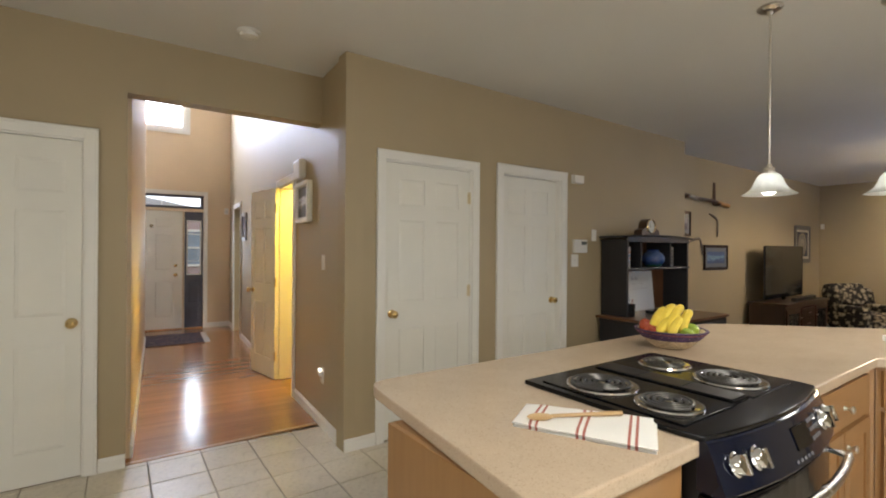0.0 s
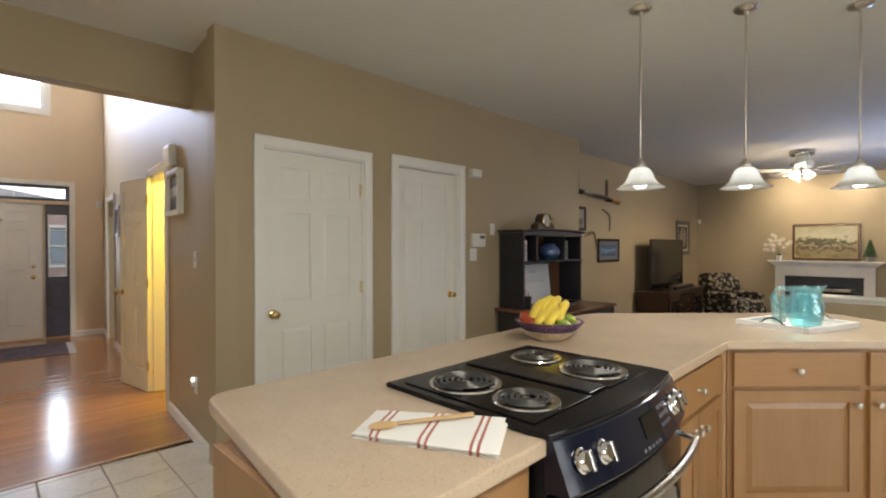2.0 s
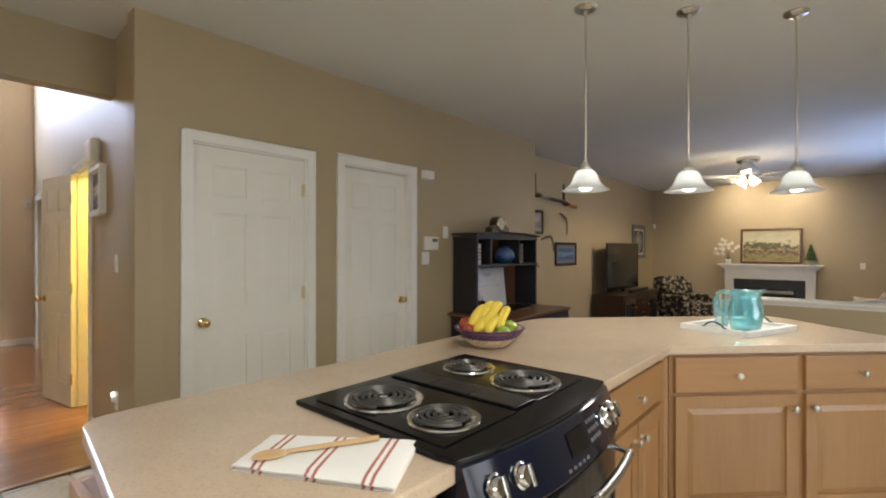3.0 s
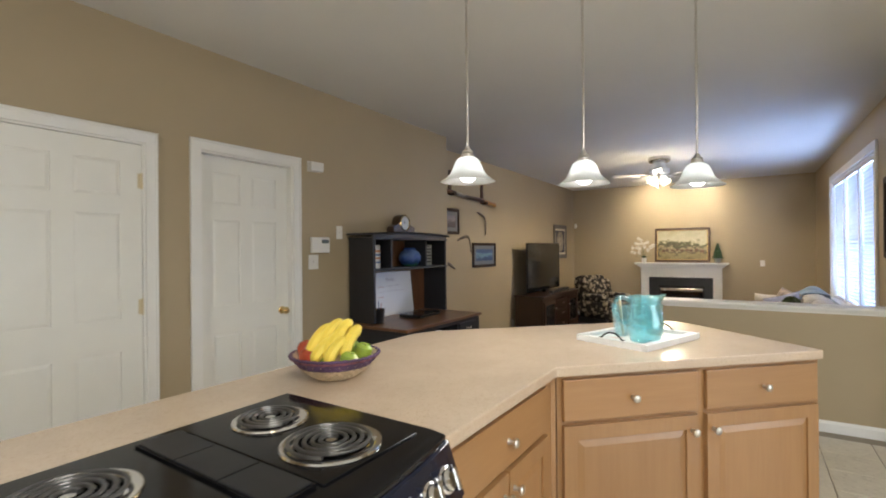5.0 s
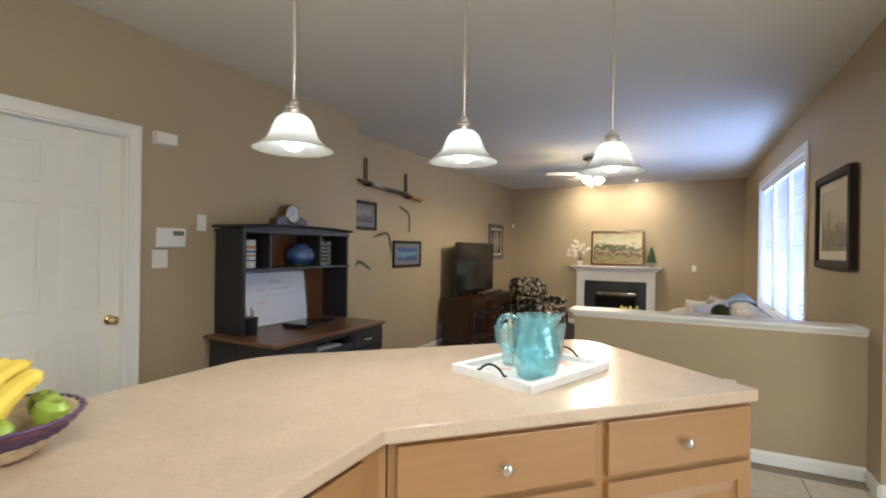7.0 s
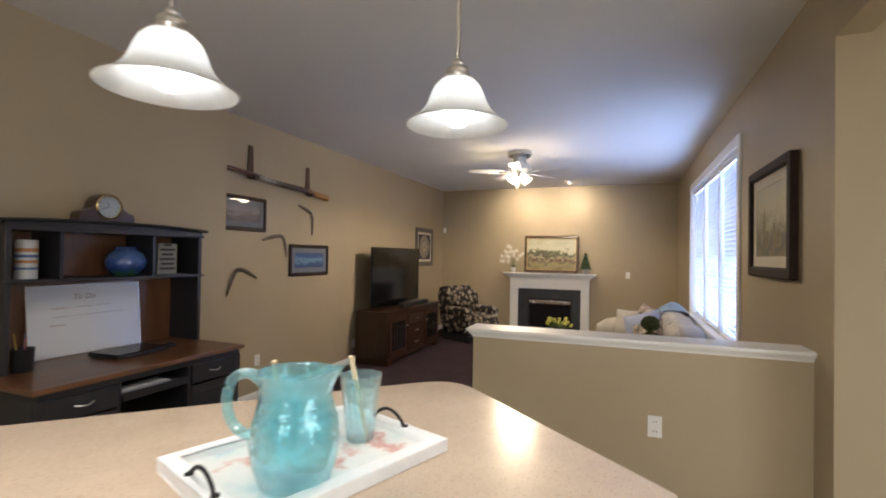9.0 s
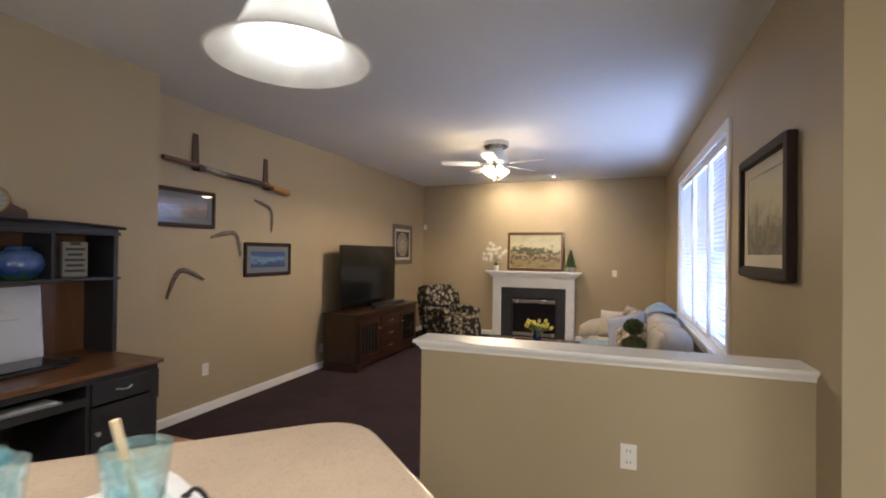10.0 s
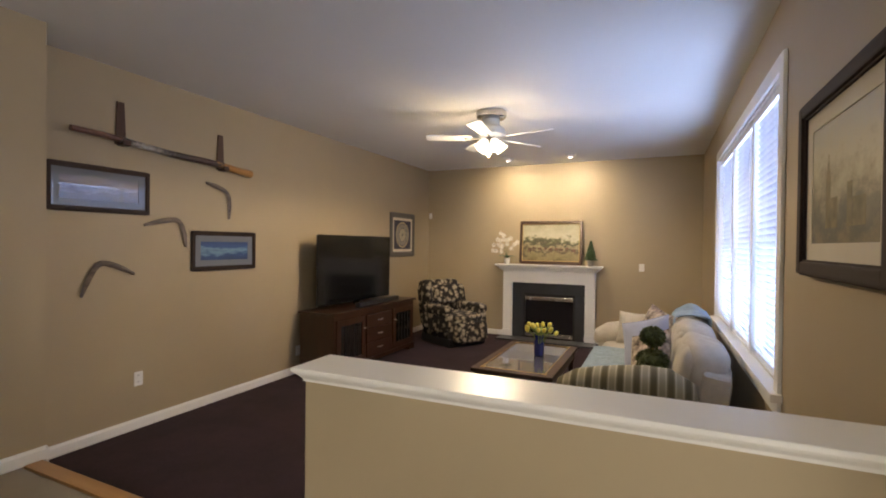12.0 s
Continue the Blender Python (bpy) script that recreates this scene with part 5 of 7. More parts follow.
ad = n.new("ShaderNodeMath")
ad.operation = "MULTIPLY_ADD"
ad.inputs[1].default_value = 0.45
l.new(noise_tex(n, l, v, 30.0, 4), ad.inputs[0])
l.new(sep.outputs[0], ad.inputs[2])
r = ramp(n, [(0.0, (0.34, 0.30, 0.25)), (0.05, (0.012, 0.010, 0.010)), (0.16, (0.15, 0.06, 0.03)), (0.34, (0.12, 0.055, 0.03)), (0.37, (0.02, 0.02, 0.02)), (0.45, (0.42, 0.38, 0.32)), (0.62, (0.05, 0.04, 0.035)), (0.80, (0.06, 0.03, 0.03)), (0.90, (0.05, 0.03, 0.02)), (0.93, (0.42, 0.20, 0.05))])
mr = n.new("ShaderNodeMapRange")
mr.inputs["From Max"].default_value = 1.62
l.new(ad.outputs[0], mr.inputs["Value"])
l.new(mr.outputs[0], r.inputs[0])
l.new(r.outputs[0], b.inputs["Base Color"])
b.inputs["Roughness"].default_value = 0.4
DIDG = m
didg = thing("didgeridoo", "painted wooden didgeridoo resting on two wall brackets", "didgeridoo", pose(6.115, YT - 0.055, 2.185, 0, 3.6, 0))
part("tube", tube([(1.62 * k / 30, 0.004 * math.sin(k * 0.5), 0.006 * math.sin(k * 0.37)) for k in range(31)], lambda s: 0.021 + 0.012 * s + 0.004 * (s > 0.94), 14), DIDG, didg, smooth=True)
BRACK = wood("dark_bracket_wood", (0.035, 0.013, 0.006), (0.085, 0.034, 0.016), 0.55, 10, "z", 0.0)
for x, z in ((6.48, 2.135), (7.40, 2.075)):
    br = thing("wall_bracket", "dark wooden wall bracket tapering to the top", "bracket", pose(x, YT, z), group="didgeridoo brackets")
    bm = bmesh.new()
    lo = [bm.verts.new(p) for p in ((-0.042, -0.016, 0), (0.042, -0.016, 0), (0.042, 0, 0), (-0.042, 0, 0))]
    hi = [bm.verts.new(p) for p in ((-0.026, -0.016, 0.335), (0.026, -0.016, 0.335), (0.026, 0, 0.335), (-0.026, 0, 0.335))]
    bm.faces.new(lo[::-1]), bm.faces.new(hi)
    for i in range(4):
        bm.faces.new((lo[i], lo[(i + 1) % 4], hi[(i + 1) % 4], hi[i]))
    part("back_board", bm, BRACK, br, bevel=0.003)
    part("peg", boxes(((-0.03, -0.10, -0.012), (0.03, -0.016, 0.006)), ((-0.03, -0.10, 0.006), (0.03, -0.088, 0.03))), BRACK, br, bevel=0.003)
BOOM = wood("boomerang_wood", (0.022, 0.015, 0.011), (0.20, 0.15, 0.11), 0.5, 30, "x", 0.0)


def boomerang(a, apex, c, label):
    """Plan points in the wall: end, elbow, end as (x, z)."""
    o = thing("boomerang", label, "boomerang", pose(apex[0], YT - 0.014, apex[1]), group="boomerangs on the wall")
    A, C = Vector((a[0] - apex[0], 0, a[1] - apex[1])), Vector((c[0] - apex[0], 0, c[1] - apex[1]))
    ease = lambda q: (q + math.sqrt(q * q + 0.07)) / 2
    steps = [k / 20 for k in range(21)]
    pts = [A * ease(1 - 2 * t) + C * ease(2 * t - 1) - (A + C) * 0.13 * 4 * t * (1 - t) for t in steps]
    bm = bmesh.new()
    rings = []
    for i, p in enumerate(pts):
        d = (pts[min(i + 1, 20)] - pts[max(i - 1, 0)]).normalized()
        s = Vector((d.z, 0, -d.x))
        w = 0.022 * (0.45 + 0.55 * min(1, 5 * i / 20 + 0.1, 5 * (1 - i / 20) + 0.1))
        rings.append([bm.verts.new(p + s * w * u + Vector((0, y, 0))) for u, y in ((-1, 0), (-0.6, -0.006), (0.6, -0.006), (1, 0), (0.6, 0.006), (-0.6, 0.006))])
    for r0, r1 in zip(rings, rings[1:]):
        for k in range(6):
            bm.faces.new((r0[k], r0[(k + 1) % 6], r1[(k + 1) % 6], r1[k]))
    bm.faces.new(rings[0]), bm.faces.new(rings[-1][::-1])
    part("blade", bm, BOOM, o, smooth=True)
    part("wall_pin", tube([(0, 0.0, -0.004), (0, 0.014, -0.004)], 0.003, 6), IRON, o)


boomerang((6.67, 1.515), (6.965, 1.56), (7.05, 1.336), "long brown wooden boomerang hung on the wall")
boomerang((7.247, 1.937), (7.485, 1.85), (7.503, 1.606), "slim dark wooden boomerang hung on the wall")
boomerang((6.589, 1.115), (6.335, 1.20), (6.204, 0.96), "dark carved wooden boomerang hung low on the wall")
plate("white power outlet low on the long wall", pose(6.635, YT, 0.245), kind="outlet")
plate("white power outlet beside the media console", pose(8.50, YT, 0.10), kind="outlet")
plate("white switch plate beside the fireplace", pose(XE, -0.02, 1.06, 0, 0, -90), 0.075, 0.115)
plate("white power outlet on the half wall", HW @ pose(5.545, -0.118, 0.467, 0, 0, -90), kind="outlet")
plate("white switch plate on the nook wall", pose(5.355, -1.045, 1.335, 0, 0, -90))
sensor = thing("wall_sensor", "small white security sensor high in the corner", "sensor", pose(XE - 0.03, YT - 0.035, 1.90, 0, 0, 45))
part("sensor_case", cbox(0, -0.02, 0, 0.06, 0.04, 0.10), PLASTIC, sensor, bevel=0.008)
part("lens", cbox(0, -0.042, -0.012, 0.036, 0.006, 0.042), plain("milky_lens", (0.6, 0.6, 0.6), 0.3), sensor, bevel=0.003)

# ---- computer desk with hutch ----
DX0, DX1, DY0, DY1 = 4.06, 5.305, 2.50, YD - 0.02
desk = thing("computer_desk", "black wooden computer desk with a cherry top", "desk", pose(0, 0, 0) @ Matrix.Diagonal((1, 1, 0.737 / 0.762, 1)))
part("desk_top", boxes(((DX0, DY0, 0.735), (DX1, DY1, 0.762))), DESKWOOD, desk, "cherry-stained desk top", bevel=0.007)
part("top_rail", boxes(((DX0 + 0.03, DY0 + 0.02, 0.70), (DX1 - 0.03, DY1 - 0.02, 0.735))), BLACKWOOD, desk)
for a, b_ in ((DX0 + 0.03, DX0 + 0.06), (DX0 + 0.40, DX0 + 0.42), (DX1 - 0.42, DX1 - 0.40), (DX1 - 0.06, DX1 - 0.03)):
    part("side_panel", boxes(((a, DY0 + 0.035, 0.06), (b_, DY1 - 0.03, 0.70))), BLACKWOOD, desk, bevel=0.003)
for x in (DX0 + 0.03, DX1 - 0.06):
    part("turned_foot", boxes(((x - 0.012, DY0 + 0.02, 0), (x + 0.042, DY0 + 0.08, 0.06)), ((x - 0.006, DY0 + 0.026, 0.06), (x + 0.036, DY0 + 0.06, 0.52)), ((x - 0.012, DY0 + 0.02, 0.52), (x + 0.042, DY0 + 0.07, 0.70))), BLACKWOOD, desk, bevel=0.006)
    part("rear_foot", boxes(((x, DY1 - 0.08, 0), (x + 0.03, DY1 - 0.03, 0.06))), BLACKWOOD, desk)
for a, b_ in ((DX0 + 0.062, DX0 + 0.398), (DX1 - 0.398, DX1 - 0.062)):
    d = part("drawer_front", boxes(((a, DY0 + 0.022, 0.575), (b_, DY0 + 0.042, 0.695))), BLACKWOOD, desk, bevel=0.005)
    pts = [((a + b_) / 2 - 0.045 + 0.09 * k / 8, DY0 + 0.022 - 0.022 * math.sin(math.pi * k / 8), 0.64 - 0.006 * math.sin(math.pi * k / 8)) for k in range(9)]
    part("drawer_pull", tube(pts, 0.0045, 8), NICKEL, d, "nickel bow pull", smooth=True)
    d = part("pedestal_door", boxes(((a, DY0 + 0.024, 0.08), (b_, DY0 + 0.042, 0.56)), ((a + 0.045, DY0 + 0.020, 0.125), (b_ - 0.045, DY0 + 0.024, 0.515))), BLACKWOOD, desk, bevel=0.004)
    part("door_pull", lathe([(0, 0), (0.008, 0), (0.006, 0.012), (0.013, 0.02), (0, 0.026)], 14), NICKEL, d, smooth=True, m=pose(a + 0.025, DY0 + 0.024, 0.42, 90))
part("keyboard_shelf", boxes(((DX0 + 0.425, DY0 + 0.03, 0.60), (DX1 - 0.425, DY1 - 0.12, 0.618)), ((DX0 + 0.425, DY0 + 0.022, 0.59), (DX1 - 0.425, DY0 + 0.032, 0.635))), BLACKWOOD, desk, bevel=0.003)
part("modesty_panel", boxes(((DX0 + 0.42, DY1 - 0.06, 0.30), (DX1 - 0.42, DY1 - 0.045, 0.70))), BLACKWOOD, desk)
kb = thing("keyboard", "flat grey and white keyboard on the pull-out shelf", "keyboard", pose(4.64, DY0 + 0.12, 0.598))
part("keyboard_body", boxes(((-0.14, -0.06, 0), (0.15, 0.06, 0.018))), plain("keyboard_grey", (0.28, 0.29, 0.32), 0.4), kb, bevel=0.004)
part("key_block", boxes(*[((-0.132 + c_ * 0.0205, -0.052 + r_ * 0.021, 0.018), (-0.115 + c_ * 0.0205, -0.034 + r_ * 0.021, 0.022)) for c_ in range(13) for r_ in range(5)]), PLASTIC, kb)

hut = thing("desk_hutch", "black desk hutch with cherry back and three open pigeonholes", "hutch", pose(0, 0, 0.737))
HX0, HX1, HY0, HY1 = 4.15, 5.31, 2.93, YD - 0.02
for x in (HX0, HX1 - 0.028):
    part("hutch_side", boxes(((x, HY0, 0), (x + 0.028, HY1, 0.758))), BLACKWOOD, hut, bevel=0.003)
part("back_board", boxes(((HX0 + 0.028, HY1 - 0.014, 0), (HX1 - 0.028, HY1, 0.758))), DESKWOODZ, hut, "cherry-stained back board")
part("shelf", boxes(((HX0 + 0.028, HY0 + 0.004, 0.457), (HX1 - 0.028, HY1 - 0.014, 0.479)), ((HX0 - 0.012, HY0 - 0.012, 0.461), (HX1 + 0.012, HY0 + 0.004, 0.476))), BLACKWOOD, hut, bevel=0.003)
for x in (4.40, 4.94):
    part("divider", boxes(((x, HY0 + 0.01, 0.479), (x + 0.018, HY1 - 0.014, 0.738))), BLACKWOOD, hut)
part("hutch_top", boxes(((HX0 - 0.008, HY0 - 0.01, 0.738), (HX1 + 0.008, HY1, 0.760))), BLACKWOOD, hut, bevel=0.003)
bm = bmesh.new()
N = 20
rows = []
for k in range(N + 1):
    s = k / N
    x = HX0 - 0.03 + (HX1 - HX0 + 0.06) * s
    z = 0.780 + 0.020 * math.sin(math.pi * s) ** 0.75
    rows.append([bm.verts.new(p) for p in ((x, HY0 - 0.03, z), (x, HY0 - 0.02, z + 0.014), (x, HY1, z + 0.014), (x, HY1, z - 0.002), (x, HY0 - 0.02, z - 0.004))])
for a, b_ in zip(rows, rows[1:]):
    for i in range(5):
        bm.faces.new((a[i], a[(i + 1) % 5], b_[(i + 1) % 5], b_[i]))
bm.faces.new(rows[0]), bm.faces.new(rows[-1][::-1])
part("arched_cornice", bm, BLACKWOOD, hut, "black arched cornice board")
bm = bmesh.new()
arch = [(HX0 + (HX1 - HX0) * k / N, 0.779 + 0.020 * math.sin(math.pi * (0.025 + 0.95 * k / N)) ** 0.75) for k in range(N + 1)]
vs = [bm.verts.new((x, HY0, z)) for x, z in arch] + [bm.verts.new((HX1, HY0, 0.743)), bm.verts.new((HX0, HY0, 0.743))]
f = bm.faces.new(vs)
ext = bmesh.ops.extrude_face_region(bm, geom=[f])
bmesh.ops.translate(bm, verts=[g for g in ext["geom"] if isinstance(g, bmesh.types.BMVert)], vec=(0, 0.018, 0))
part("arched_frieze", bm, BLACKWOOD, hut)

CLOCKW = wood("clock_walnut", (0.035, 0.018, 0.010), (0.08, 0.04, 0.022), 0.3, 12, "x", 0.4)
clock = thing("mantel_clock", "dark walnut tambour mantel clock with a silver dial", "clock", pose(4.70, 3.06, 1.555))
arc = [(-0.165, 0.0), (0.165, 0.0), (0.165, 0.028), (0.155, 0.05)] + [(0.155 - 0.065 * k / 5, 0.05 + 0.03 * (k / 5) ** 1.6) for k in range(1, 6)] + [(0.088 * math.cos(a), 0.085 + 0.085 * math.sin(a)) for a in [radians(8 + 164 * k / 16) for k in range(17)]] + [(-0.09 - 0.065 * k / 5, 0.08 - 0.03 * (k / 5) ** 0.6) for k in range(0, 6)] + [(-0.165, 0.028)]
bm = bmesh.new()
vs = [bm.verts.new((x, -0.045, z)) for x, z in arc]
f = bm.faces.new(vs)
ext = bmesh.ops.extrude_face_region(bm, geom=[f])
bmesh.ops.translate(bm, verts=[g for g in ext["geom"] if isinstance(g, bmesh.types.BMVert)], vec=(0, 0.09, 0))
part("clock_case", bm, CLOCKW, clock, bevel=0.003)
part("bezel", lathe([(0.074, 0), (0.078, 0.006), (0.070, 0.012), (0.066, 0.006), (0.066, 0)], 36), BRASS, clock, "brass bezel", smooth=True, m=pose(0, -0.045, 0.088, 90))
part("dial", lathe([(0, 0.003), (0.066, 0.003), (0.066, 0.0), (0, 0)], 36), plain("silver_dial", (0.36, 0.37, 0.32), 0.3, 0.4), clock, "silver dial", m=pose(0, -0.045, 0.088, 90))
for a, ln in ((20, 0.034), (110, 0.050)):
    part("clock_hand", boxes(((-0.0018, 0, 0.0035), (0.0018, ln, 0.0045))), BLACK, clock, m=pose(0, -0.045, 0.088, 90) @ pose(0, 0, 0, 0, 0, a))
for k in range(12):
    part("hour_mark", boxes(((-0.0015, 0.048, 0.0032), (0.0015, 0.060, 0.0040))), BLACK, clock, m=pose(0, -0.045, 0.088, 90) @ pose(0, 0, 0, 0, 0, 30 * k))
part("clock_foot", boxes(((-0.172, -0.052, -0.006), (0.172, 0.052, 0.002))), CLOCKW, clock, bevel=0.002)

m, n, l, b = nodes("blue_glaze")
v = coords(n, l)
sep = n.new("ShaderNodeSeparateXYZ")
l.new(v, sep.inputs[0])
ad = n.new("ShaderNodeMath")
ad.operation = "MULTIPLY_ADD"
ad.inputs[1].default_value = 0.12
l.new(noise_tex(n, l, v, 18.0, 4), ad.inputs[0])
l.new(sep.outputs[2], ad.inputs[2])
r = ramp(n, [(0.05, (0.03, 0.10, 0.03)), (0.10, (0.02, 0.05, 0.16)), (0.15, (0.05, 0.10, 0.30)), (0.20, (0.10, 0.16, 0.32)), (0.26, (0.02, 0.04, 0.16))])
l.new(ad.outputs[0], r.inputs[0])
l.new(r.outputs[0], b.inputs["Base Color"])
b.inputs["Roughness"].default_value, b.inputs["Coat Weight"].default_value = 0.15, 0.6
jar = thing("ginger_jar", "squat blue glazed ceramic jar with green foot", "jar", pose(4.86, 3.08, 0.737 + 0.479))
part("jar_body", lathe([(0, 0), (0.078, 0), (0.092, 0.012), (0.118, 0.06), (0.118, 0.10), (0.098, 0.142), (0.070, 0.160), (0.062, 0.170), (0.068, 0.182), (0.062, 0.186), (0.052, 0.172), (0, 0.168)], 40), m, jar, smooth=True)
brick = thing("text_block", "small grey sign block with rows of lettering", "sign block", pose(5.13, 3.06, 0.737 + 0.479, 0, 0, -6))
part("block", boxes(((-0.068, -0.012, 0), (0.068, 0.012, 0.215))), plain("weathered_grey", (0.28, 0.27, 0.23), 0.7), brick, bevel=0.003)
for k in range(6):
    w_ = [0.028, 0.052, 0.040, 0.055, 0.046, 0.054][k]
    part("lettering_bar", boxes(((-w_, -0.0135, 0.196 - k * 0.033), (w_, -0.0122, 0.211 - k * 0.033))), plain("dark_ink", (0.05, 0.045, 0.04), 0.7), brick)
bk = thing("striped_canister", "small white canister with orange and blue bands", "canister", pose(4.30, 3.05, 0.737 + 0.479))
part("canister_body", lathe([(0, 0), (0.05, 0), (0.05, 0.205), (0.046, 0.21), (0, 0.21)], 24), plain("canister_white", (0.62, 0.62, 0.58), 0.4), bk, smooth=True)
for z0, z1, c in ((0.145, 0.165, (0.50, 0.20, 0.06)), (0.115, 0.13, (0.06, 0.12, 0.28)), (0.085, 0.10, (0.50, 0.20, 0.06)), (0.05, 0.062, (0.06, 0.12, 0.28))):
    part("colour_band", lathe([(0.0503, z0), (0.0512, z0), (0.0512, z1), (0.0503, z1)], 24), plain("band_paint", c, 0.4), bk)
wb = thing("whiteboard", "white memo board with handwritten notes leaning in the hutch", "whiteboard", pose(4.70, HY1 - 0.06, 0.739, -6))
part("board", boxes(((-0.325, -0.004, 0), (0.325, 0.004, 0.425))), plain("gloss_white_board", (0.74, 0.75, 0.76), 0.15, vary=0.02, strength=0.0), wb)
part("board_edge", boxes(((-0.330, -0.007, -0.0), (-0.325, 0.005, 0.43)), ((0.325, -0.007, 0), (0.330, 0.005, 0.43)), ((-0.325, -0.007, 0.425), (0.325, 0.005, 0.43))), STEEL, wb)
INK = plain("marker_ink", (0.34, 0.30, 0.34), 0.6)
INKR = plain("red_marker_ink", (0.45, 0.14, 0.12), 0.6)
cu = bpy.data.curves.new("notes_heading", "FONT")
cu.body, cu.size, cu.align_x, cu.extrude = "To Do", 0.048, "CENTER", 0.0004
cu.shear = 0.25
hd = new("heading", cu)
hd.matrix_basis = pose(-0.02, -0.0048, 0.335, 90)
cu.materials.append(INK)
dg = bpy.context.evaluated_depsgraph_get()
hm = bpy.data.meshes.new_from_object(hd.evaluated_get(dg))
bpy.data.objects.remove(hd)
hd = new("heading", hm)
hd.parent, hd.matrix_basis = wb, pose(-0.02, -0.0048, 0.335, 90)
tagged(hd, "handwritten heading")
for z, x0, x1, mk in ((0.285, -0.20, -0.11, INKR), (0.288, -0.07, 0.02, INK), (0.290, 0.05, 0.14, INK), (0.235, -0.19, -0.10, INK), (0.238, -0.08, 0.22, INK), (0.185, -0.21, -0.13, INKR)):
    pts = [(x0 + (x1 - x0) * k / 24, -0.0046, z + 0.007 * noise.noise(Vector((k * 1.3, z * 90, x0)))) for k in range(25)]
    part("handwriting", tube(pts, 0.0014, 5), mk, wb)
lap = thing("laptop", "closed black laptop on the desk", "laptop", pose(4.78, 2.90, 0.737, 0, 0, 4))
part("laptop_base", boxes(((-0.175, -0.12, 0.004), (0.175, 0.12, 0.02))), BLACK, lap, bevel=0.004)
part("laptop_lid", boxes(((-0.175, -0.12, 0.0205), (0.175, 0.12, 0.031))), BLACKGLOSS, lap, bevel=0.004)
for x in (-0.14, 0.14):
    part("rubber_foot", boxes(((x - 0.012, -0.1, 0), (x + 0.012, 0.1, 0.0045))), BLACK, lap)
ms = thing("computer_mouse", "small black computer mouse beside the laptop", "mouse", pose(5.03, 2.88, 0.737))
bm = bmesh.new()
bmesh.ops.create_uvsphere(bm, u_segments=16, v_segments=10, radius=1)
bm.transform(Matrix.Translation((0, 0, 0.012)) @ Matrix.Diagonal((0.03, 0.05, 0.018, 1)))
for vtx in bm.verts:
    vtx.co.z = max(0, vtx.co.z)
part("mouse_shell", bm, BLACK, ms, smooth=True)
part("scroll_wheel", tube([(-0.003, -0.025, 0.028), (0.003, -0.025, 0.028)], 0.005, 10), STEEL, ms)
cup = thing("pen_cup", "black mesh pen cup with pencils at the end of the desk", "pen cup", pose(4.25, 2.96, 0.737))
part("cup_wall", lathe([(0, 0), (0.042, 0), (0.045, 0.004), (0.050, 0.118), (0.052, 0.122), (0.048, 0.122), (0.043, 0.006), (0, 0.006)], 28), BLACK, cup, smooth=True)
for k, (dx, dy, ln, c) in enumerate(((-0.02, 0.012, 0.20, (0.55, 0.36, 0.06)), (0.014, 0.016, 0.19, (0.10, 0.12, 0.20)), (0.0, -0.016, 0.175, (0.35, 0.08, 0.06)))):
    part("pencil", tube([(dx * 0.4, dy * 0.4, 0.007), (dx * 1.6, dy * 1.6, ln)], 0.004, 6), plain("pencil_paint", c, 0.4), cup)

# ---- family room ----


def soft(sx, sy, sz, p=0.45, seed=0, wob=0.012, n=28):
    """A cushion: a rounded block of the given size, slightly uneven, centred."""
    bm = bmesh.new()
    bmesh.ops.create_uvsphere(bm, u_segments=n, v_segments=n // 2, radius=1)
    for v in bm.verts:
        c = v.co.copy()
        q = Vector([math.copysign(abs(a) ** p, a) for a in c])
        k = 1 + wob * 6 * noise.noise(c * 1.7 + Vector((seed * 3.1, 0, 0)))
        v.co = Vector((q.x * sx / 2, q.y * sy / 2, q.z * sz / 2)) * k
    return bm


def fabric(name, colour, vary=0.12, scale=8, grain=350.0):
    return plain(name, colour, 0.95, vary=vary, scale=scale, grain=grain, strength=0.5, spec=0.2)


# fireplace
SLATE = plain("charcoal_slate", (0.035, 0.037, 0.042), 0.35, vary=0.2, scale=5)
MANTEL = plain("white_mantel_paint", (0.74, 0.73, 0.70), 0.4, vary=0.03)
FX = XE
fp = thing("fireplace", "white wooden mantel fireplace with a charcoal slate surround", "fireplace", pose(FX, 0, SUNK))
MZ = 1.228
part("mantel_shelf", boxes(((-0.23, 0.53, MZ - 0.025), (0, 2.26, MZ))), MANTEL, fp, bevel=0.005)
part("mantel_moulding", boxes(((-0.20, 0.555, MZ - 0.045), (0, 2.235, MZ - 0.025)), ((-0.165, 0.585, MZ - 0.075), (0, 2.205, MZ - 0.045)), ((-0.135, 0.615, MZ - 0.10), (0, 2.175, MZ - 0.075))), MANTEL, fp, bevel=0.006)
part("frieze", boxes(((-0.10, 0.645, 0.925), (0, 2.145, MZ - 0.10))), MANTEL, fp, bevel=0.003)
for a, b_ in ((0.645, 0.80), (1.99, 2.145)):
    lg = part("pilaster", boxes(((-0.10, a, 0.0), (0, b_, 0.925)), ((-0.112, a - 0.004, 0.0), (-0.10, b_ + 0.004, 0.13))), MANTEL, fp, bevel=0.003)
part("slate_surround", boxes(((-0.055, 0.80, 0.0), (0, 0.955, 0.925)), ((-0.055, 1.80, 0.0), (0, 1.99, 0.925)), ((-0.055, 0.955, 0.745), (0, 1.80, 0.925))), SLATE, fp)
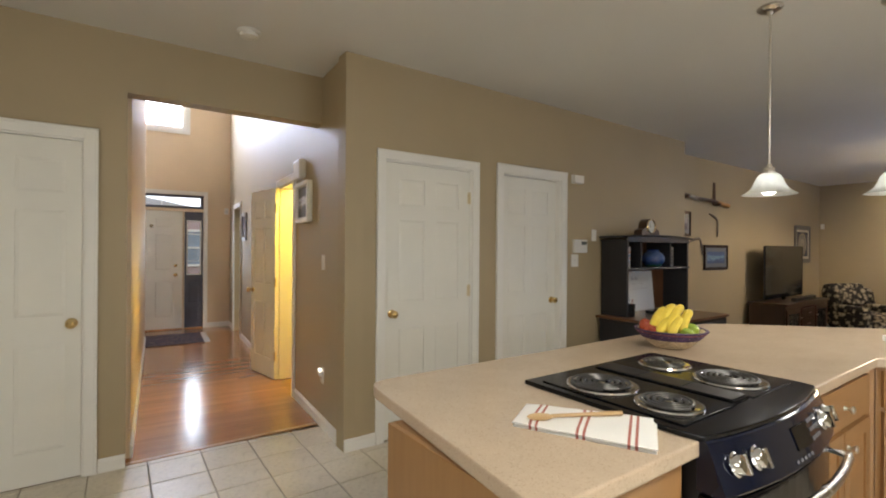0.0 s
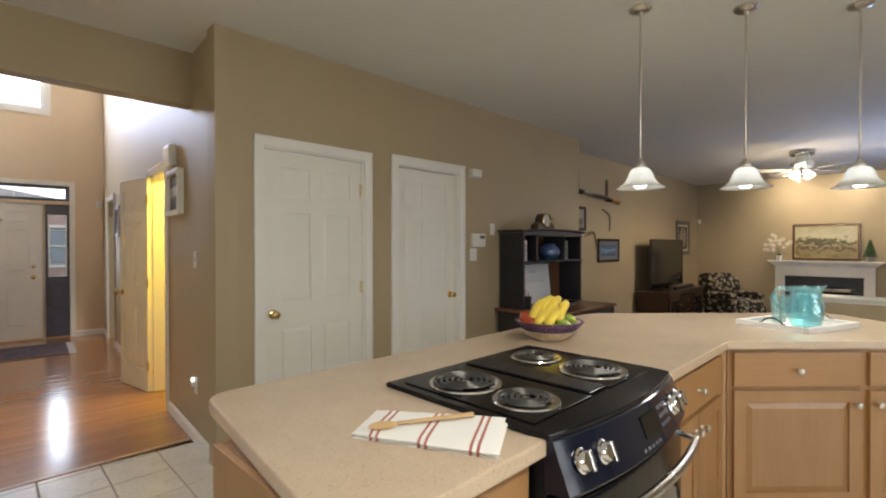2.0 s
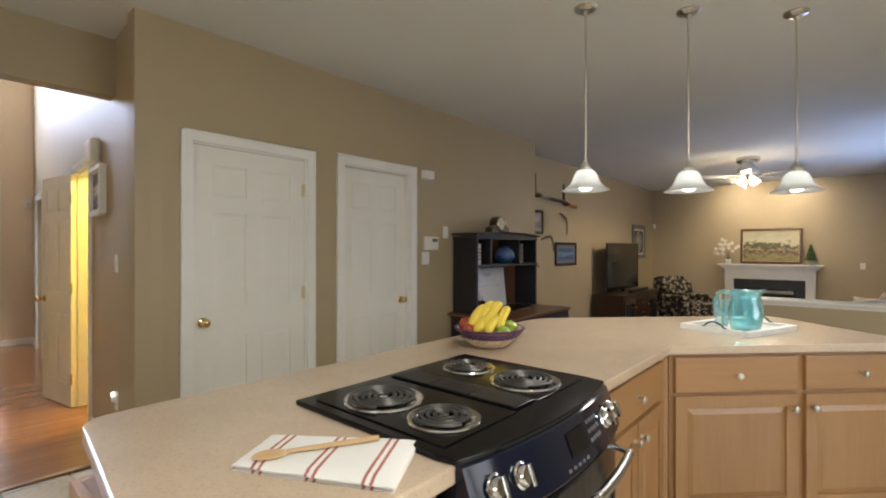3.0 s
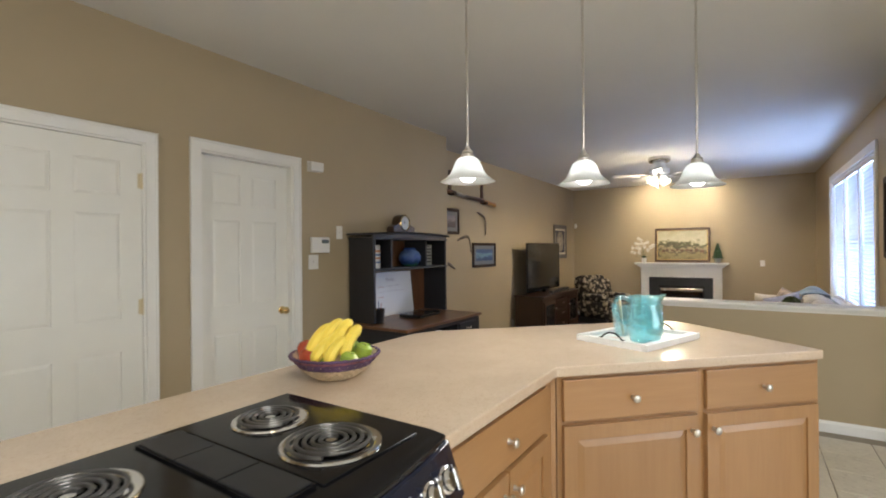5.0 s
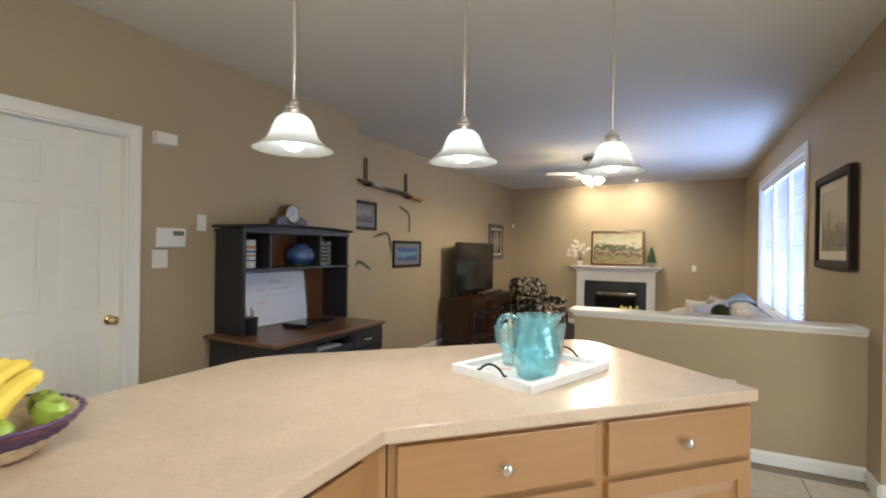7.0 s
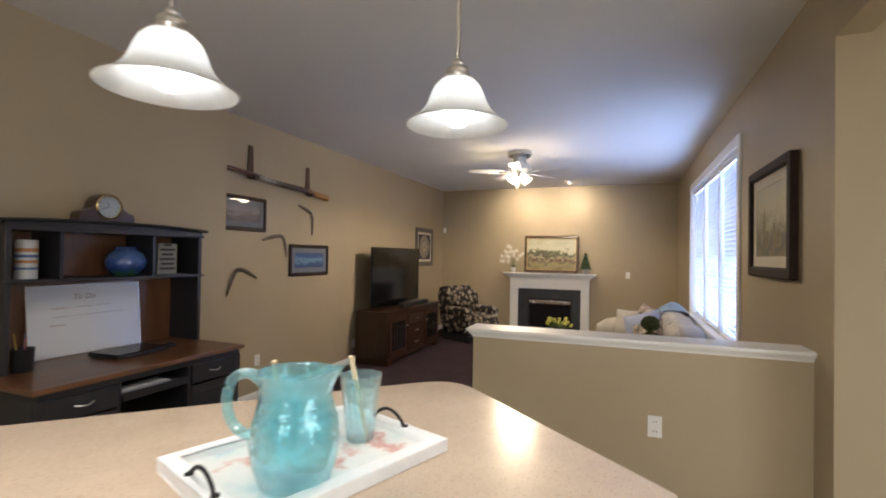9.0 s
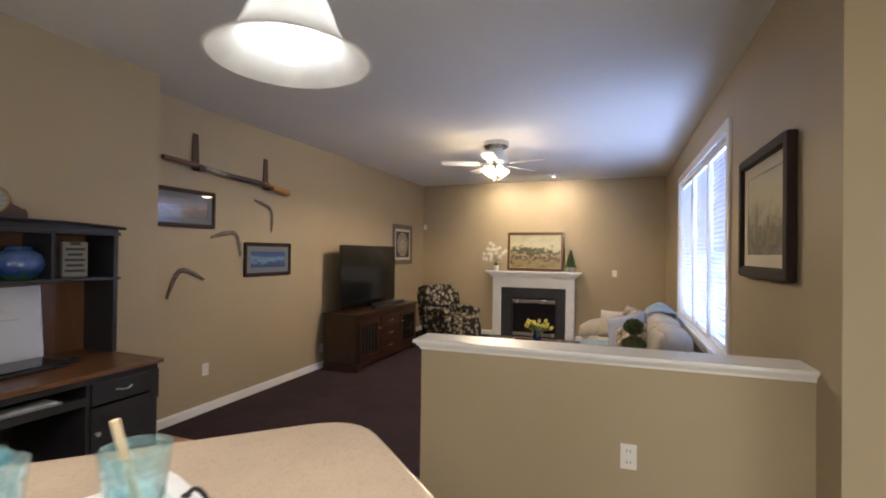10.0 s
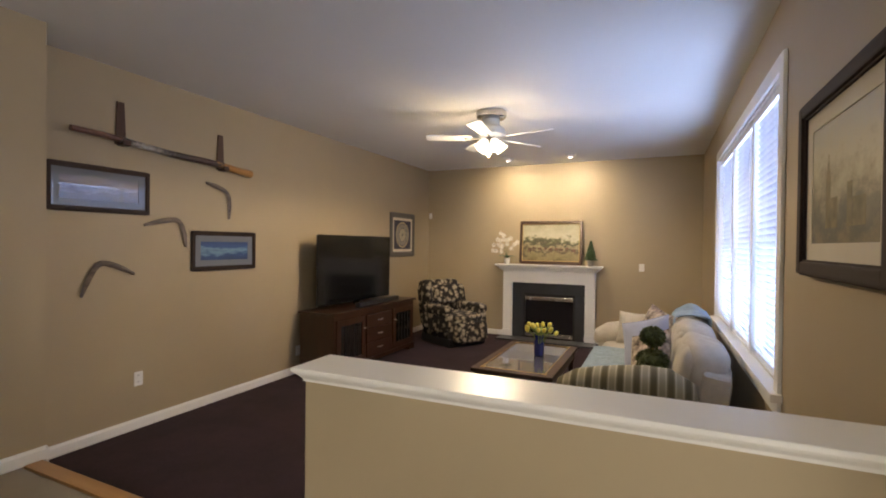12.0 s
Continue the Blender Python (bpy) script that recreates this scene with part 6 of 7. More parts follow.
fbx = part("firebox", boxes(((-0.052, 0.955, 0.0), (-0.030, 0.985, 0.745)), ((-0.052, 1.77, 0.0), (-0.030, 1.80, 0.745)), ((-0.052, 0.985, 0.715), (-0.030, 1.77, 0.745)), ((-0.010, 0.955, 0.0), (0.0, 1.80, 0.745))), BLACK, fp)
part("top_louvre", boxes(((-0.060, 0.985, 0.635), (-0.030, 1.77, 0.70))), STEEL, fbx, "polished steel strip", bevel=0.006)
part("bottom_louvre", boxes(((-0.060, 0.985, 0.03), (-0.030, 1.77, 0.095))), STEEL, fbx, "polished steel strip", bevel=0.006)
part("fire_glass", boxes(((-0.042, 0.985, 0.095), (-0.038, 1.77, 0.635))), OVENGLASS, fbx, "dark fire glass")
part("hearth_slab", boxes(((-0.42, 0.62, 0.0), (-0.114, 2.17, 0.022))), SLATE, fp, bevel=0.004)

# things on the mantel
LEAF = plain("dark_leaf", (0.035, 0.075, 0.02), 0.5, vary=0.35, scale=30)
WHITEPETAL = plain("white_petal", (0.78, 0.76, 0.70), 0.6)
CERAM = plain("white_ceramic", (0.72, 0.71, 0.68), 0.25)
orch = thing("orchid", "white orchid in a small white pot on the mantel", "orchid", pose(FX - 0.13, 2.075, SUNK + MZ))
part("pot", lathe([(0, 0), (0.042, 0), (0.052, 0.10), (0.047, 0.10), (0.04, 0.02), (0, 0.02)], 24), CERAM, orch, smooth=True)


def leaf(l_, w, bend):
    bm = bmesh.new()
    rows = []
    for k in range(7):
        s = k / 6
        ww = w * math.sin(math.pi * (0.08 + 0.9 * s)) * 0.5
        rows.append([bm.verts.new((l_ * s, u * ww, bend * math.sin(1.7 * s) * l_ * 0.5 - 0.25 * l_ * s * s - abs(u) * -0.004)) for u in (-1, 0, 1)])
    for a, b2 in zip(rows, rows[1:]):
        for i in range(2):
            bm.faces.new((a[i], a[i + 1], b2[i + 1], b2[i]))
    return bm


for k in range(6):
    part("leaf", leaf(0.16, 0.055, 0.9), LEAF, orch, m=pose(0, 0, 0.095, 0, 0, k * 63 + 20), smooth=True)
for k, (dy, dz, ln) in enumerate(((0.10, 0.42, 0), (-0.24, 0.26, 1), (0.26, 0.24, 2), (-0.06, 0.34, 3), (0.20, 0.32, 4), (0.30, 0.14, 5))):
    pts = [(-0.02 * math.sin(s * 2), dy * s ** 1.6, 0.09 + dz * math.sin(s * 1.6)) for s in [q / 10 for q in range(11)]]
    part("flower_stalk", tube(pts, 0.0028, 6), LEAF, orch)
    for q in range(5, 11, 2):
        x, y, z = pts[q]
        bm = bmesh.new()
        for p_ in range(5):
            a = p_ * math.tau / 5 + q
            c = bm.verts.new((0, 0, 0))
            d, e_ = bm.verts.new((-0.012, 0.032 * math.cos(a - 0.35), 0.032 * math.sin(a - 0.35))), bm.verts.new((-0.012, 0.032 * math.cos(a + 0.35), 0.032 * math.sin(a + 0.35)))
            f_ = bm.verts.new((-0.006, 0.042 * math.cos(a), 0.042 * math.sin(a)))
            bm.faces.new((c, d, f_, e_))
        part("blossom", bm, WHITEPETAL, orch, m=pose(x - 0.01, y + random.uniform(-0.02, 0.02), z + random.uniform(-0.012, 0.02)))


def leaf_ball(bm, centre, r, count, squash=1.0, size=0.02, cone=None):
    for k in range(count):
        z = random.uniform(-1, 1)
        a = random.uniform(0, math.tau)
        d = Vector((math.sqrt(1 - z * z) * math.cos(a), math.sqrt(1 - z * z) * math.sin(a), z))
        if cone:
            h_ = random.random() ** 1.3
            rr = r * (1 - h_) + 0.004
            p = Vector((rr * math.cos(a), rr * math.sin(a), cone * h_))
            d = Vector((math.cos(a), math.sin(a), 0.5)).normalized()
        else:
            p = Vector((d.x * r, d.y * r, d.z * r * squash)) * random.uniform(0.86, 1.06)
        s = d.cross(Vector((random.uniform(-1, 1), random.uniform(-1, 1), random.uniform(-1, 1)))).normalized() * size * random.uniform(0.6, 1.2)
        t_ = (d * 0.8 + d.cross(s).normalized() * random.uniform(-0.8, 0.8)) * size
        b0 = Vector(centre) + p
        vs = [bm.verts.new(q) for q in (b0 - s * 0.5, b0 + t_, b0 + s * 0.5, b0 - t_ * 0.35)]
        bm.faces.new(vs)
    return bm


MOSS = plain("mossy_leaf", (0.055, 0.070, 0.012), 0.7, vary=0.45, scale=40)
cone = thing("cone_topiary", "small dark green cone topiary in a pot on the mantel", "topiary", pose(FX - 0.12, 0.715, SUNK + MZ))
part("pot", lathe([(0, 0), (0.045, 0), (0.058, 0.095), (0.052, 0.095), (0.04, 0.02), (0, 0.02)], 24), plain("stone_pot", (0.30, 0.28, 0.25), 0.8), cone, smooth=True)
part("foliage", leaf_ball(lathe([(0.055, 0.09), (0.075, 0.12), (0.04, 0.26), (0.0, 0.37)], 16), (0, 0, 0.09), 0.088, 700, cone=0.30, size=0.018), LEAF, cone)

# television, sound bar, console
CX0, CX1, CY0, CY1, CH = 8.46, 10.32, 3.06, 3.57, 0.745
con = thing("media_console", "red-brown cherry media console with glass doors and drawers", "media console", pose(0, 0, SUNK))
part("console_top", boxes(((CX0 - 0.03, CY0 - 0.03, CH - 0.03), (CX1 + 0.03, CY1, CH))), CHERRY, con, bevel=0.007)
part("console_body", boxes(((CX0, CY0 + 0.005, 0.09), (CX0 + 0.025, CY1 - 0.01, CH - 0.03)), ((CX1 - 0.025, CY0 + 0.005, 0.09), (CX1, CY1 - 0.01, CH - 0.03)), ((CX0 + 0.025, CY1 - 0.025, 0.09), (CX1 - 0.025, CY1 - 0.01, CH - 0.03)), ((CX0 + 0.025, CY0 + 0.02, 0.09), (CX1 - 0.025, CY1 - 0.025, 0.115)),
                          ((CX0 + 0.025, CY0 + 0.005, CH - 0.09), (CX1 - 0.025, CY0 + 0.03, CH - 0.03)), ((CX0 + 0.60, CY0 + 0.01, 0.115), (CX0 + 0.625, CY1 - 0.025, CH - 0.09)), ((CX1 - 0.625, CY0 + 0.01, 0.115), (CX1 - 0.60, CY1 - 0.025, CH - 0.09))), CHERRYZ, con)
part("plinth", boxes(((CX0 - 0.012, CY0 - 0.012, 0.0), (CX0 + 0.14, CY1 - 0.01, 0.09)), ((CX1 - 0.14, CY0 - 0.012, 0.0), (CX1 + 0.012, CY1 - 0.01, 0.09)), ((CX0 + 0.14, CY0 - 0.005, 0.045), (CX1 - 0.14, CY0 + 0.02, 0.09))), CHERRY, con, bevel=0.005)
DARKGLASS = plain("smoked_glass", (0.012, 0.011, 0.011), 0.08, coat=0.8, strength=0.0)
for a, b_, kx in ((CX0 + 0.03, CX0 + 0.598, CX0 + 0.565), (CX1 - 0.598, CX1 - 0.03, CX1 - 0.565)):
    d = part("cabinet_door", boxes(((a, CY0 - 0.014, 0.10), (a + 0.075, CY0 + 0.004, CH - 0.095)), ((b_ - 0.075, CY0 - 0.014, 0.10), (b_, CY0 + 0.004, CH - 0.095)), ((a + 0.075, CY0 - 0.014, 0.10), (b_ - 0.075, CY0 + 0.004, 0.18)), ((a + 0.075, CY0 - 0.014, CH - 0.165), (b_ - 0.075, CY0 + 0.004, CH - 0.095))), CHERRYZ, con, bevel=0.003)
    part("glass_panel", boxes(((a + 0.075, CY0 - 0.006, 0.18), (b_ - 0.075, CY0, CH - 0.165))), DARKGLASS, d, "smoked glass panel")
    part("grille_bar", boxes(*[((a + 0.075 + (b_ - a - 0.15) * k / 5 - 0.004, CY0 - 0.012, 0.18), (a + 0.075 + (b_ - a - 0.15) * k / 5 + 0.004, CY0 - 0.006, CH - 0.165)) for k in range(1, 5)]), BLACK, d)
    part("knob", lathe([(0, 0), (0.008, 0), (0.006, 0.014), (0.015, 0.022), (0, 0.03)], 14), NICKEL, d, smooth=True, m=pose(kx, CY0 - 0.014, 0.50, 90))
for k in range(3):
    z0 = 0.12 + k * 0.178
    d = part("drawer_front", boxes(((CX0 + 0.63, CY0 - 0.014, z0), (CX1 - 0.63, CY0 + 0.004, z0 + 0.168))), CHERRY, con, bevel=0.004)
    xm = (CX0 + CX1) / 2
    pts = [(xm - 0.06 + 0.12 * q / 8, CY0 - 0.014 - 0.024 * math.sin(math.pi * q / 8), z0 + 0.086) for q in range(9)]
    part("drawer_pull", tube(pts, 0.006, 8), NICKEL, d, "nickel bow pull", smooth=True)
SCREEN = plain("dark_tv_screen", (0.006, 0.006, 0.007), 0.12, strength=0.0, vary=0.0, spec=0.35)
tv = thing("television", "large flat black television, switched off, on the console", "television", pose(9.32, 3.36, SUNK + CH - 0.02))
part("tv_back", boxes(((-0.79, 0.006, 0.075), (0.79, 0.03, 0.915)), ((-0.45, 0.03, 0.15), (0.45, 0.06, 0.6))), BLACK, tv, bevel=0.004)
part("screen", boxes(((-0.785, 0.0, 0.082), (0.785, 0.006, 0.908))), SCREEN, tv, "glossy dark screen")
part("bezel", boxes(((-0.795, -0.004, 0.065), (0.795, 0.006, 0.082)), ((-0.795, -0.004, 0.908), (0.795, 0.006, 0.920)), ((-0.795, -0.004, 0.082), (-0.785, 0.006, 0.908)), ((0.785, -0.004, 0.082), (0.795, 0.006, 0.908))), BLACKGLOSS, tv)
part("tv_stand", boxes(((-0.05, 0.0, 0.008), (0.05, 0.03, 0.09)), ((-0.28, -0.12, 0.0), (0.28, 0.13, 0.012))), BLACKGLOSS, tv, bevel=0.003)
sb = thing("sound_bar", "long black sound bar in front of the television", "sound bar", pose(9.50, 3.145, SUNK + CH, 0, 0, 2))
part("sound_bar_case", boxes(((-0.50, -0.04, 0.006), (0.50, 0.04, 0.062))), BLACK, sb, bevel=0.012)
part("sound_bar_grille", boxes(((-0.47, -0.0425, 0.014), (0.47, -0.0405, 0.054))), plain("black_mesh", (0.02, 0.02, 0.02), 0.8, grain=600, strength=0.6), sb)
for x in (-0.46, 0.46):
    part("end_light", cbox(x, -0.043, 0.034, 0.012, 0.003, 0.012), STEEL, sb)
    part("rubber_foot", boxes(((x - 0.02, -0.03, 0), (x + 0.02, 0.03, 0.007))), BLACK, sb)

# armchair in floral fabric
m, n, l, b = nodes("black_floral_fabric")
v = coords(n, l)
vo = n.new("ShaderNodeTexVoronoi")
vo.inputs["Scale"].default_value = 11.0
nz = n.new("ShaderNodeTexNoise")
nz.inputs["Scale"].default_value = 14.0
l.new(v, nz.inputs["Vector"])
mxv = n.new("ShaderNodeMix")
mxv.data_type, mxv.inputs[0].default_value = "VECTOR", 0.09
l.new(v, mxv.inputs[4])
l.new(nz.outputs["Color"], mxv.inputs[5])
l.new(mxv.outputs[1], vo.inputs["Vector"])
r = ramp(n, [(0.24, (0.38, 0.33, 0.25)), (0.40, (0.26, 0.215, 0.15)), (0.50, (0.10, 0.085, 0.06)), (0.58, (0.016, 0.013, 0.012))])
mad = n.new("ShaderNodeMath")
mad.operation = "MULTIPLY_ADD"
mad.inputs[1].default_value = 0.55
l.new(noise_tex(n, l, v, 26.0, 3), mad.inputs[0])
l.new(vo.outputs["Distance"], mad.inputs[2])
sbm = n.new("ShaderNodeMath")
sbm.operation, sbm.inputs[1].default_value = "SUBTRACT", 0.22
l.new(mad.outputs[0], sbm.inputs[0])
l.new(sbm.outputs[0], r.inputs[0])
l.new(r.outputs[0], b.inputs["Base Color"])
b.inputs["Roughness"].default_value = 0.95
FLORAL = m
ch = thing("armchair", "black armchair with cream floral fabric, a low recliner", "armchair", pose(11.02, 2.72, SUNK, 0, 0, -28) @ Matrix.Diagonal((1, 1, 0.93, 1)))
part("chair_base", soft(0.74, 0.78, 0.36, 0.25, 1), FLORAL, ch, smooth=True, m=pose(0, 0.0, 0.20))
part("skirt", boxes(((-0.36, -0.38, 0.0), (0.36, 0.36, 0.14))), BLACK, ch, bevel=0.02)
part("seat_cushion", soft(0.56, 0.70, 0.20, 0.4, 2), FLORAL, ch, smooth=True, m=pose(0, -0.14, 0.42))
part("footrest", soft(0.62, 0.16, 0.34, 0.35, 3), FLORAL, ch, smooth=True, m=pose(0, -0.44, 0.24))
part("backrest", soft(0.76, 0.24, 0.80, 0.30, 4), FLORAL, ch, smooth=True, m=pose(0, 0.33, 0.64, -12))
part("back_pillow", soft(0.58, 0.18, 0.34, 0.5, 5), FLORAL, ch, smooth=True, m=pose(0, 0.22, 0.80, -14))
for s in (-1, 1):
    part("armrest", soft(0.17, 0.66, 0.40, 0.4, 6 + s), FLORAL, ch, smooth=True, m=pose(s * 0.335, -0.04, 0.42))
    part("arm_roll", soft(0.20, 0.64, 0.16, 0.55, 8 + s), FLORAL, ch, smooth=True, m=pose(s * 0.345, -0.05, 0.58))
    part("wing", soft(0.10, 0.22, 0.42, 0.5, 9 + s), FLORAL, ch, smooth=True, m=pose(s * 0.335, 0.24, 0.74, -10))

# coffee table with tulips
tb = thing("coffee_table", "dark cherry coffee table with an inset glass top", "coffee table", pose(0, 0, SUNK))
TX0, TX1, TY0, TY1, TH = 8.10, 9.44, 0.54, 1.27, 0.445
part("table_frame", boxes(((TX0, TY0, TH - 0.035), (TX0 + 0.085, TY1, TH)), ((TX1 - 0.085, TY0, TH - 0.035), (TX1, TY1, TH)), ((TX0 + 0.085, TY0, TH - 0.035), (TX1 - 0.085, TY0 + 0.085, TH)), ((TX0 + 0.085, TY1 - 0.085, TH - 0.035), (TX1 - 0.085, TY1, TH))), wood("table_walnut", (0.03, 0.014, 0.007), (0.075, 0.035, 0.017), 0.5, 8, "x", 0.0), tb, bevel=0.006)
part("gilt_corner", boxes(*[((x - 0.02, y - 0.02, TH), (x + 0.02, y + 0.02, TH + 0.002)) for x in (TX0 + 0.085, TX1 - 0.085) for y in (TY0 + 0.085, TY1 - 0.085)]), GILT, tb)
part("gilt_rim", boxes(((TX0 + 0.075, TY0 + 0.075, TH), (TX0 + 0.081, TY1 - 0.075, TH + 0.004)), ((TX1 - 0.081, TY0 + 0.075, TH), (TX1 - 0.075, TY1 - 0.075, TH + 0.004)), ((TX0 + 0.081, TY0 + 0.075, TH), (TX1 - 0.081, TY0 + 0.081, TH + 0.004)), ((TX0 + 0.081, TY1 - 0.081, TH), (TX1 - 0.081, TY1 - 0.075, TH + 0.004))), GILT, tb, "worn gilt rim")
part("glass_top", boxes(((TX0 + 0.085, TY0 + 0.085, TH - 0.014), (TX1 - 0.085, TY1 - 0.085, TH - 0.004))), plain("grey_mirror_glass", (0.10, 0.10, 0.115), 0.05, coat=1.0, strength=0.0, vary=0.05), tb, "bevelled smoky glass top")
part("apron", boxes(((TX0 + 0.03, TY0 + 0.03, TH - 0.12), (TX1 - 0.03, TY0 + 0.05, TH - 0.035)), ((TX0 + 0.03, TY1 - 0.05, TH - 0.12), (TX1 - 0.03, TY1 - 0.03, TH - 0.035)), ((TX0 + 0.03, TY0 + 0.05, TH - 0.12), (TX0 + 0.05, TY1 - 0.05, TH - 0.035)), ((TX1 - 0.05, TY0 + 0.05, TH - 0.12), (TX1 - 0.03, TY1 - 0.05, TH - 0.035))), CHERRY, tb)
part("lower_shelf", boxes(((TX0 + 0.06, TY0 + 0.06, 0.11), (TX1 - 0.06, TY1 - 0.06, 0.135))), CHERRY, tb, bevel=0.004)
for x in (TX0 + 0.06, TX1 - 0.06):
    for y in (TY0 + 0.06, TY1 - 0.06):
        part("leg", lathe([(0, 0), (0.022, 0), (0.030, 0.04), (0.022, 0.09), (0.034, 0.12), (0.034, 0.14), (0.024, 0.20), (0.032, 0.30), (0.036, 0.33), (0.036, TH - 0.035), (0, TH - 0.035)], 16), CHERRYZ, tb, smooth=True, m=pose(x, y, 0))
vs_ = thing("flower_vase", "slim cobalt blue vase of yellow tulips", "vase", pose(8.86, 0.83, SUNK + TH))
part("vase_body", lathe([(0, 0), (0.046, 0), (0.050, 0.01), (0.050, 0.20), (0.046, 0.205), (0.044, 0.20), (0.044, 0.02), (0, 0.02)], 28), plain("cobalt_glass", (0.02, 0.03, 0.16), 0.1, coat=0.6, strength=0.0), vs_, smooth=True)
TULIP = plain("yellow_tulip", (0.72, 0.62, 0.10), 0.5, vary=0.15)
TSTEM = plain("tulip_green", (0.22, 0.30, 0.05), 0.5, vary=0.2)
for k in range(13):
    a, lean = k * 2.4, random.uniform(0.05, 0.16)
    end = (lean * math.cos(a), lean * math.sin(a), 0.20 + random.uniform(0.03, 0.11) - lean * 0.25)
    part("tulip_stem", tube([(0.02 * math.cos(a), 0.02 * math.sin(a), 0.05), (lean * 0.5 * math.cos(a), lean * 0.5 * math.sin(a), 0.20), end], 0.004, 6), TSTEM, vs_)
    part("tulip_head", lathe([(0, 0), (0.014, 0.006), (0.021, 0.022), (0.018, 0.042), (0.008, 0.055), (0, 0.056)], 10), TULIP, vs_, smooth=True, m=pose(*end, 40 * math.sin(a) * -1, 40 * math.cos(a), 0))
    part("tulip_leaf", leaf(0.12, 0.03, 0.6), TSTEM, vs_, m=pose(0.02 * math.cos(a), 0.02 * math.sin(a), 0.19, 0, -40, math.degrees(a) + 40), smooth=True)

# sofa along the window
CREAMF = fabric("cream_upholstery", (0.43, 0.39, 0.315))
BLUEF = fabric("pale_blue_throw", (0.24, 0.30, 0.325), 0.15, 20)
LAV = fabric("lavender_grey_fabric", (0.29, 0.31, 0.39), 0.08)
FLORA2 = plain("floral_cushion_print", (0.30, 0.24, 0.18), 0.95, vary=0.9, scale=22, grain=300, strength=0.4)
m, n, l, b = nodes("olive_striped_fabric")
v = coords(n, l)
sep = n.new("ShaderNodeSeparateXYZ")
l.new(v, sep.inputs[0])
wv = n.new("ShaderNodeMath")
wv.operation, wv.inputs[1].default_value = "MULTIPLY", 62.0
l.new(sep.outputs[1], wv.inputs[0])
sn = n.new("ShaderNodeMath")
sn.operation = "SINE"
l.new(wv.outputs[0], sn.inputs[0])
mr = n.new("ShaderNodeMapRange")
mr.inputs["From Min"].default_value = -1
l.new(sn.outputs[0], mr.inputs["Value"])
r = ramp(n, [(0.15, (0.11, 0.095, 0.05)), (0.4, (0.22, 0.19, 0.11)), (0.6, (0.46, 0.41, 0.29)), (0.85, (0.28, 0.25, 0.16))])
l.new(mr.outputs[0], r.inputs[0])
l.new(r.outputs[0], b.inputs["Base Color"])
b.inputs["Roughness"].default_value = 0.95
bump(n, l, b, noise_tex(n, l, v, 400.0, 2), 0.4, 0.002)
STRIPE = m
SX0, SX1 = 7.50, 9.95
sofa = thing("sofa", "cream upholstered sofa with a striped rolled arm", "sofa", pose(0, 0, SUNK))
part("sofa_base", boxes(((SX0 + 0.04, -0.60, 0.05), (SX1 - 0.04, 0.26, 0.32))), CREAMF, sofa, bevel=0.03)
for x in (SX0 + 0.1, SX1 - 0.16):
    for y in (-0.55, 0.15):
        part("sofa_foot", boxes(((x, y, 0), (x + 0.06, y + 0.06, 0.055))), BLACKWOOD, sofa)
W3 = (SX1 - SX0 - 0.24) / 3
for k in range(3):
    x = SX0 + 0.12 + W3 * (k + 0.5)
    part("seat_cushion", soft(W3 - 0.005, 0.72, 0.19, 0.35, 20 + k), CREAMF, sofa, smooth=True, m=pose(x, -0.06, 0.40))
    part("back_cushion", soft(W3 - 0.005, 0.27, 0.50, 0.45, 30 + k), CREAMF, sofa, smooth=True, m=pose(x + 0.02, -0.455, 0.62, 14))
    part("back_roll", soft(W3 + 0.02, 0.31, 0.34, 0.62, 40 + k), CREAMF, sofa, smooth=True, m=pose(x + 0.02, -0.525, 0.735, 14))
part("back_frame", soft(SX1 - SX0 - 0.16, 0.20, 0.72, 0.25, 50), CREAMF, sofa, smooth=True, m=pose((SX0 + SX1) / 2, -0.555, 0.42, 8))
for x, mt, s_ in ((SX0 + 0.12, STRIPE, 1), (SX1 - 0.12, CREAMF, 2)):
    part("arm", soft(0.24, 0.78, 0.56, 0.35, 60 + s_), mt, sofa, "olive and cream striped arm" if s_ == 1 else "", smooth=True, m=pose(x, -0.03, 0.32))
    roll = [(x, 0.37, 0.44), (x, 0.33, 0.50), (x, 0.24, 0.545), (x, 0.10, 0.575), (x, -0.05, 0.60), (x, -0.18, 0.615), (x, -0.30, 0.61), (x, -0.40, 0.57), (x, -0.46, 0.50)]
    part("arm_roll", tube(roll, lambda q: 0.06 + 0.075 * min(1, 5 * q, 5 * (1 - q)) ** 0.5, 20), mt, sofa, smooth=True)
throw = thing("throw_blanket", "pale blue throw laid over the sofa seat", "throw", pose(8.78, 0.02, SUNK + 0.40))
bm = bmesh.new()
N, M = 26, 22
g = []
for i in range(N + 1):
    for j in range(M + 1):
        u, s = i / N - 0.5, j / M
        y = 0.30 - 0.62 * s if s > 0.45 else 0.32 + 0.01 * math.sin(i)
        z = 0.105 if s > 0.45 else 0.105 - (0.45 - s) * 0.62
        y = 0.33 - 0.62 * max(0, s - 0.45) / 0.55 * 1.0
        g.append(bm.verts.new((u * 1.05 + 0.02 * noise.noise(Vector((i * 0.3, j * 0.3, 2))), y + 0.012 * noise.noise(Vector((i * 0.5, j * 0.4, 7))), z + 0.014 * noise.noise(Vector((i * 0.6, j * 0.4, 3))))))
for i in range(N):
    for j in range(M):
        a = i * (M + 1) + j
        bm.faces.new((g[a], g[a + 1], g[a + M + 2], g[a + M + 1]))
tb2 = part("blanket_cloth", bm, BLUEF, throw, smooth=True)
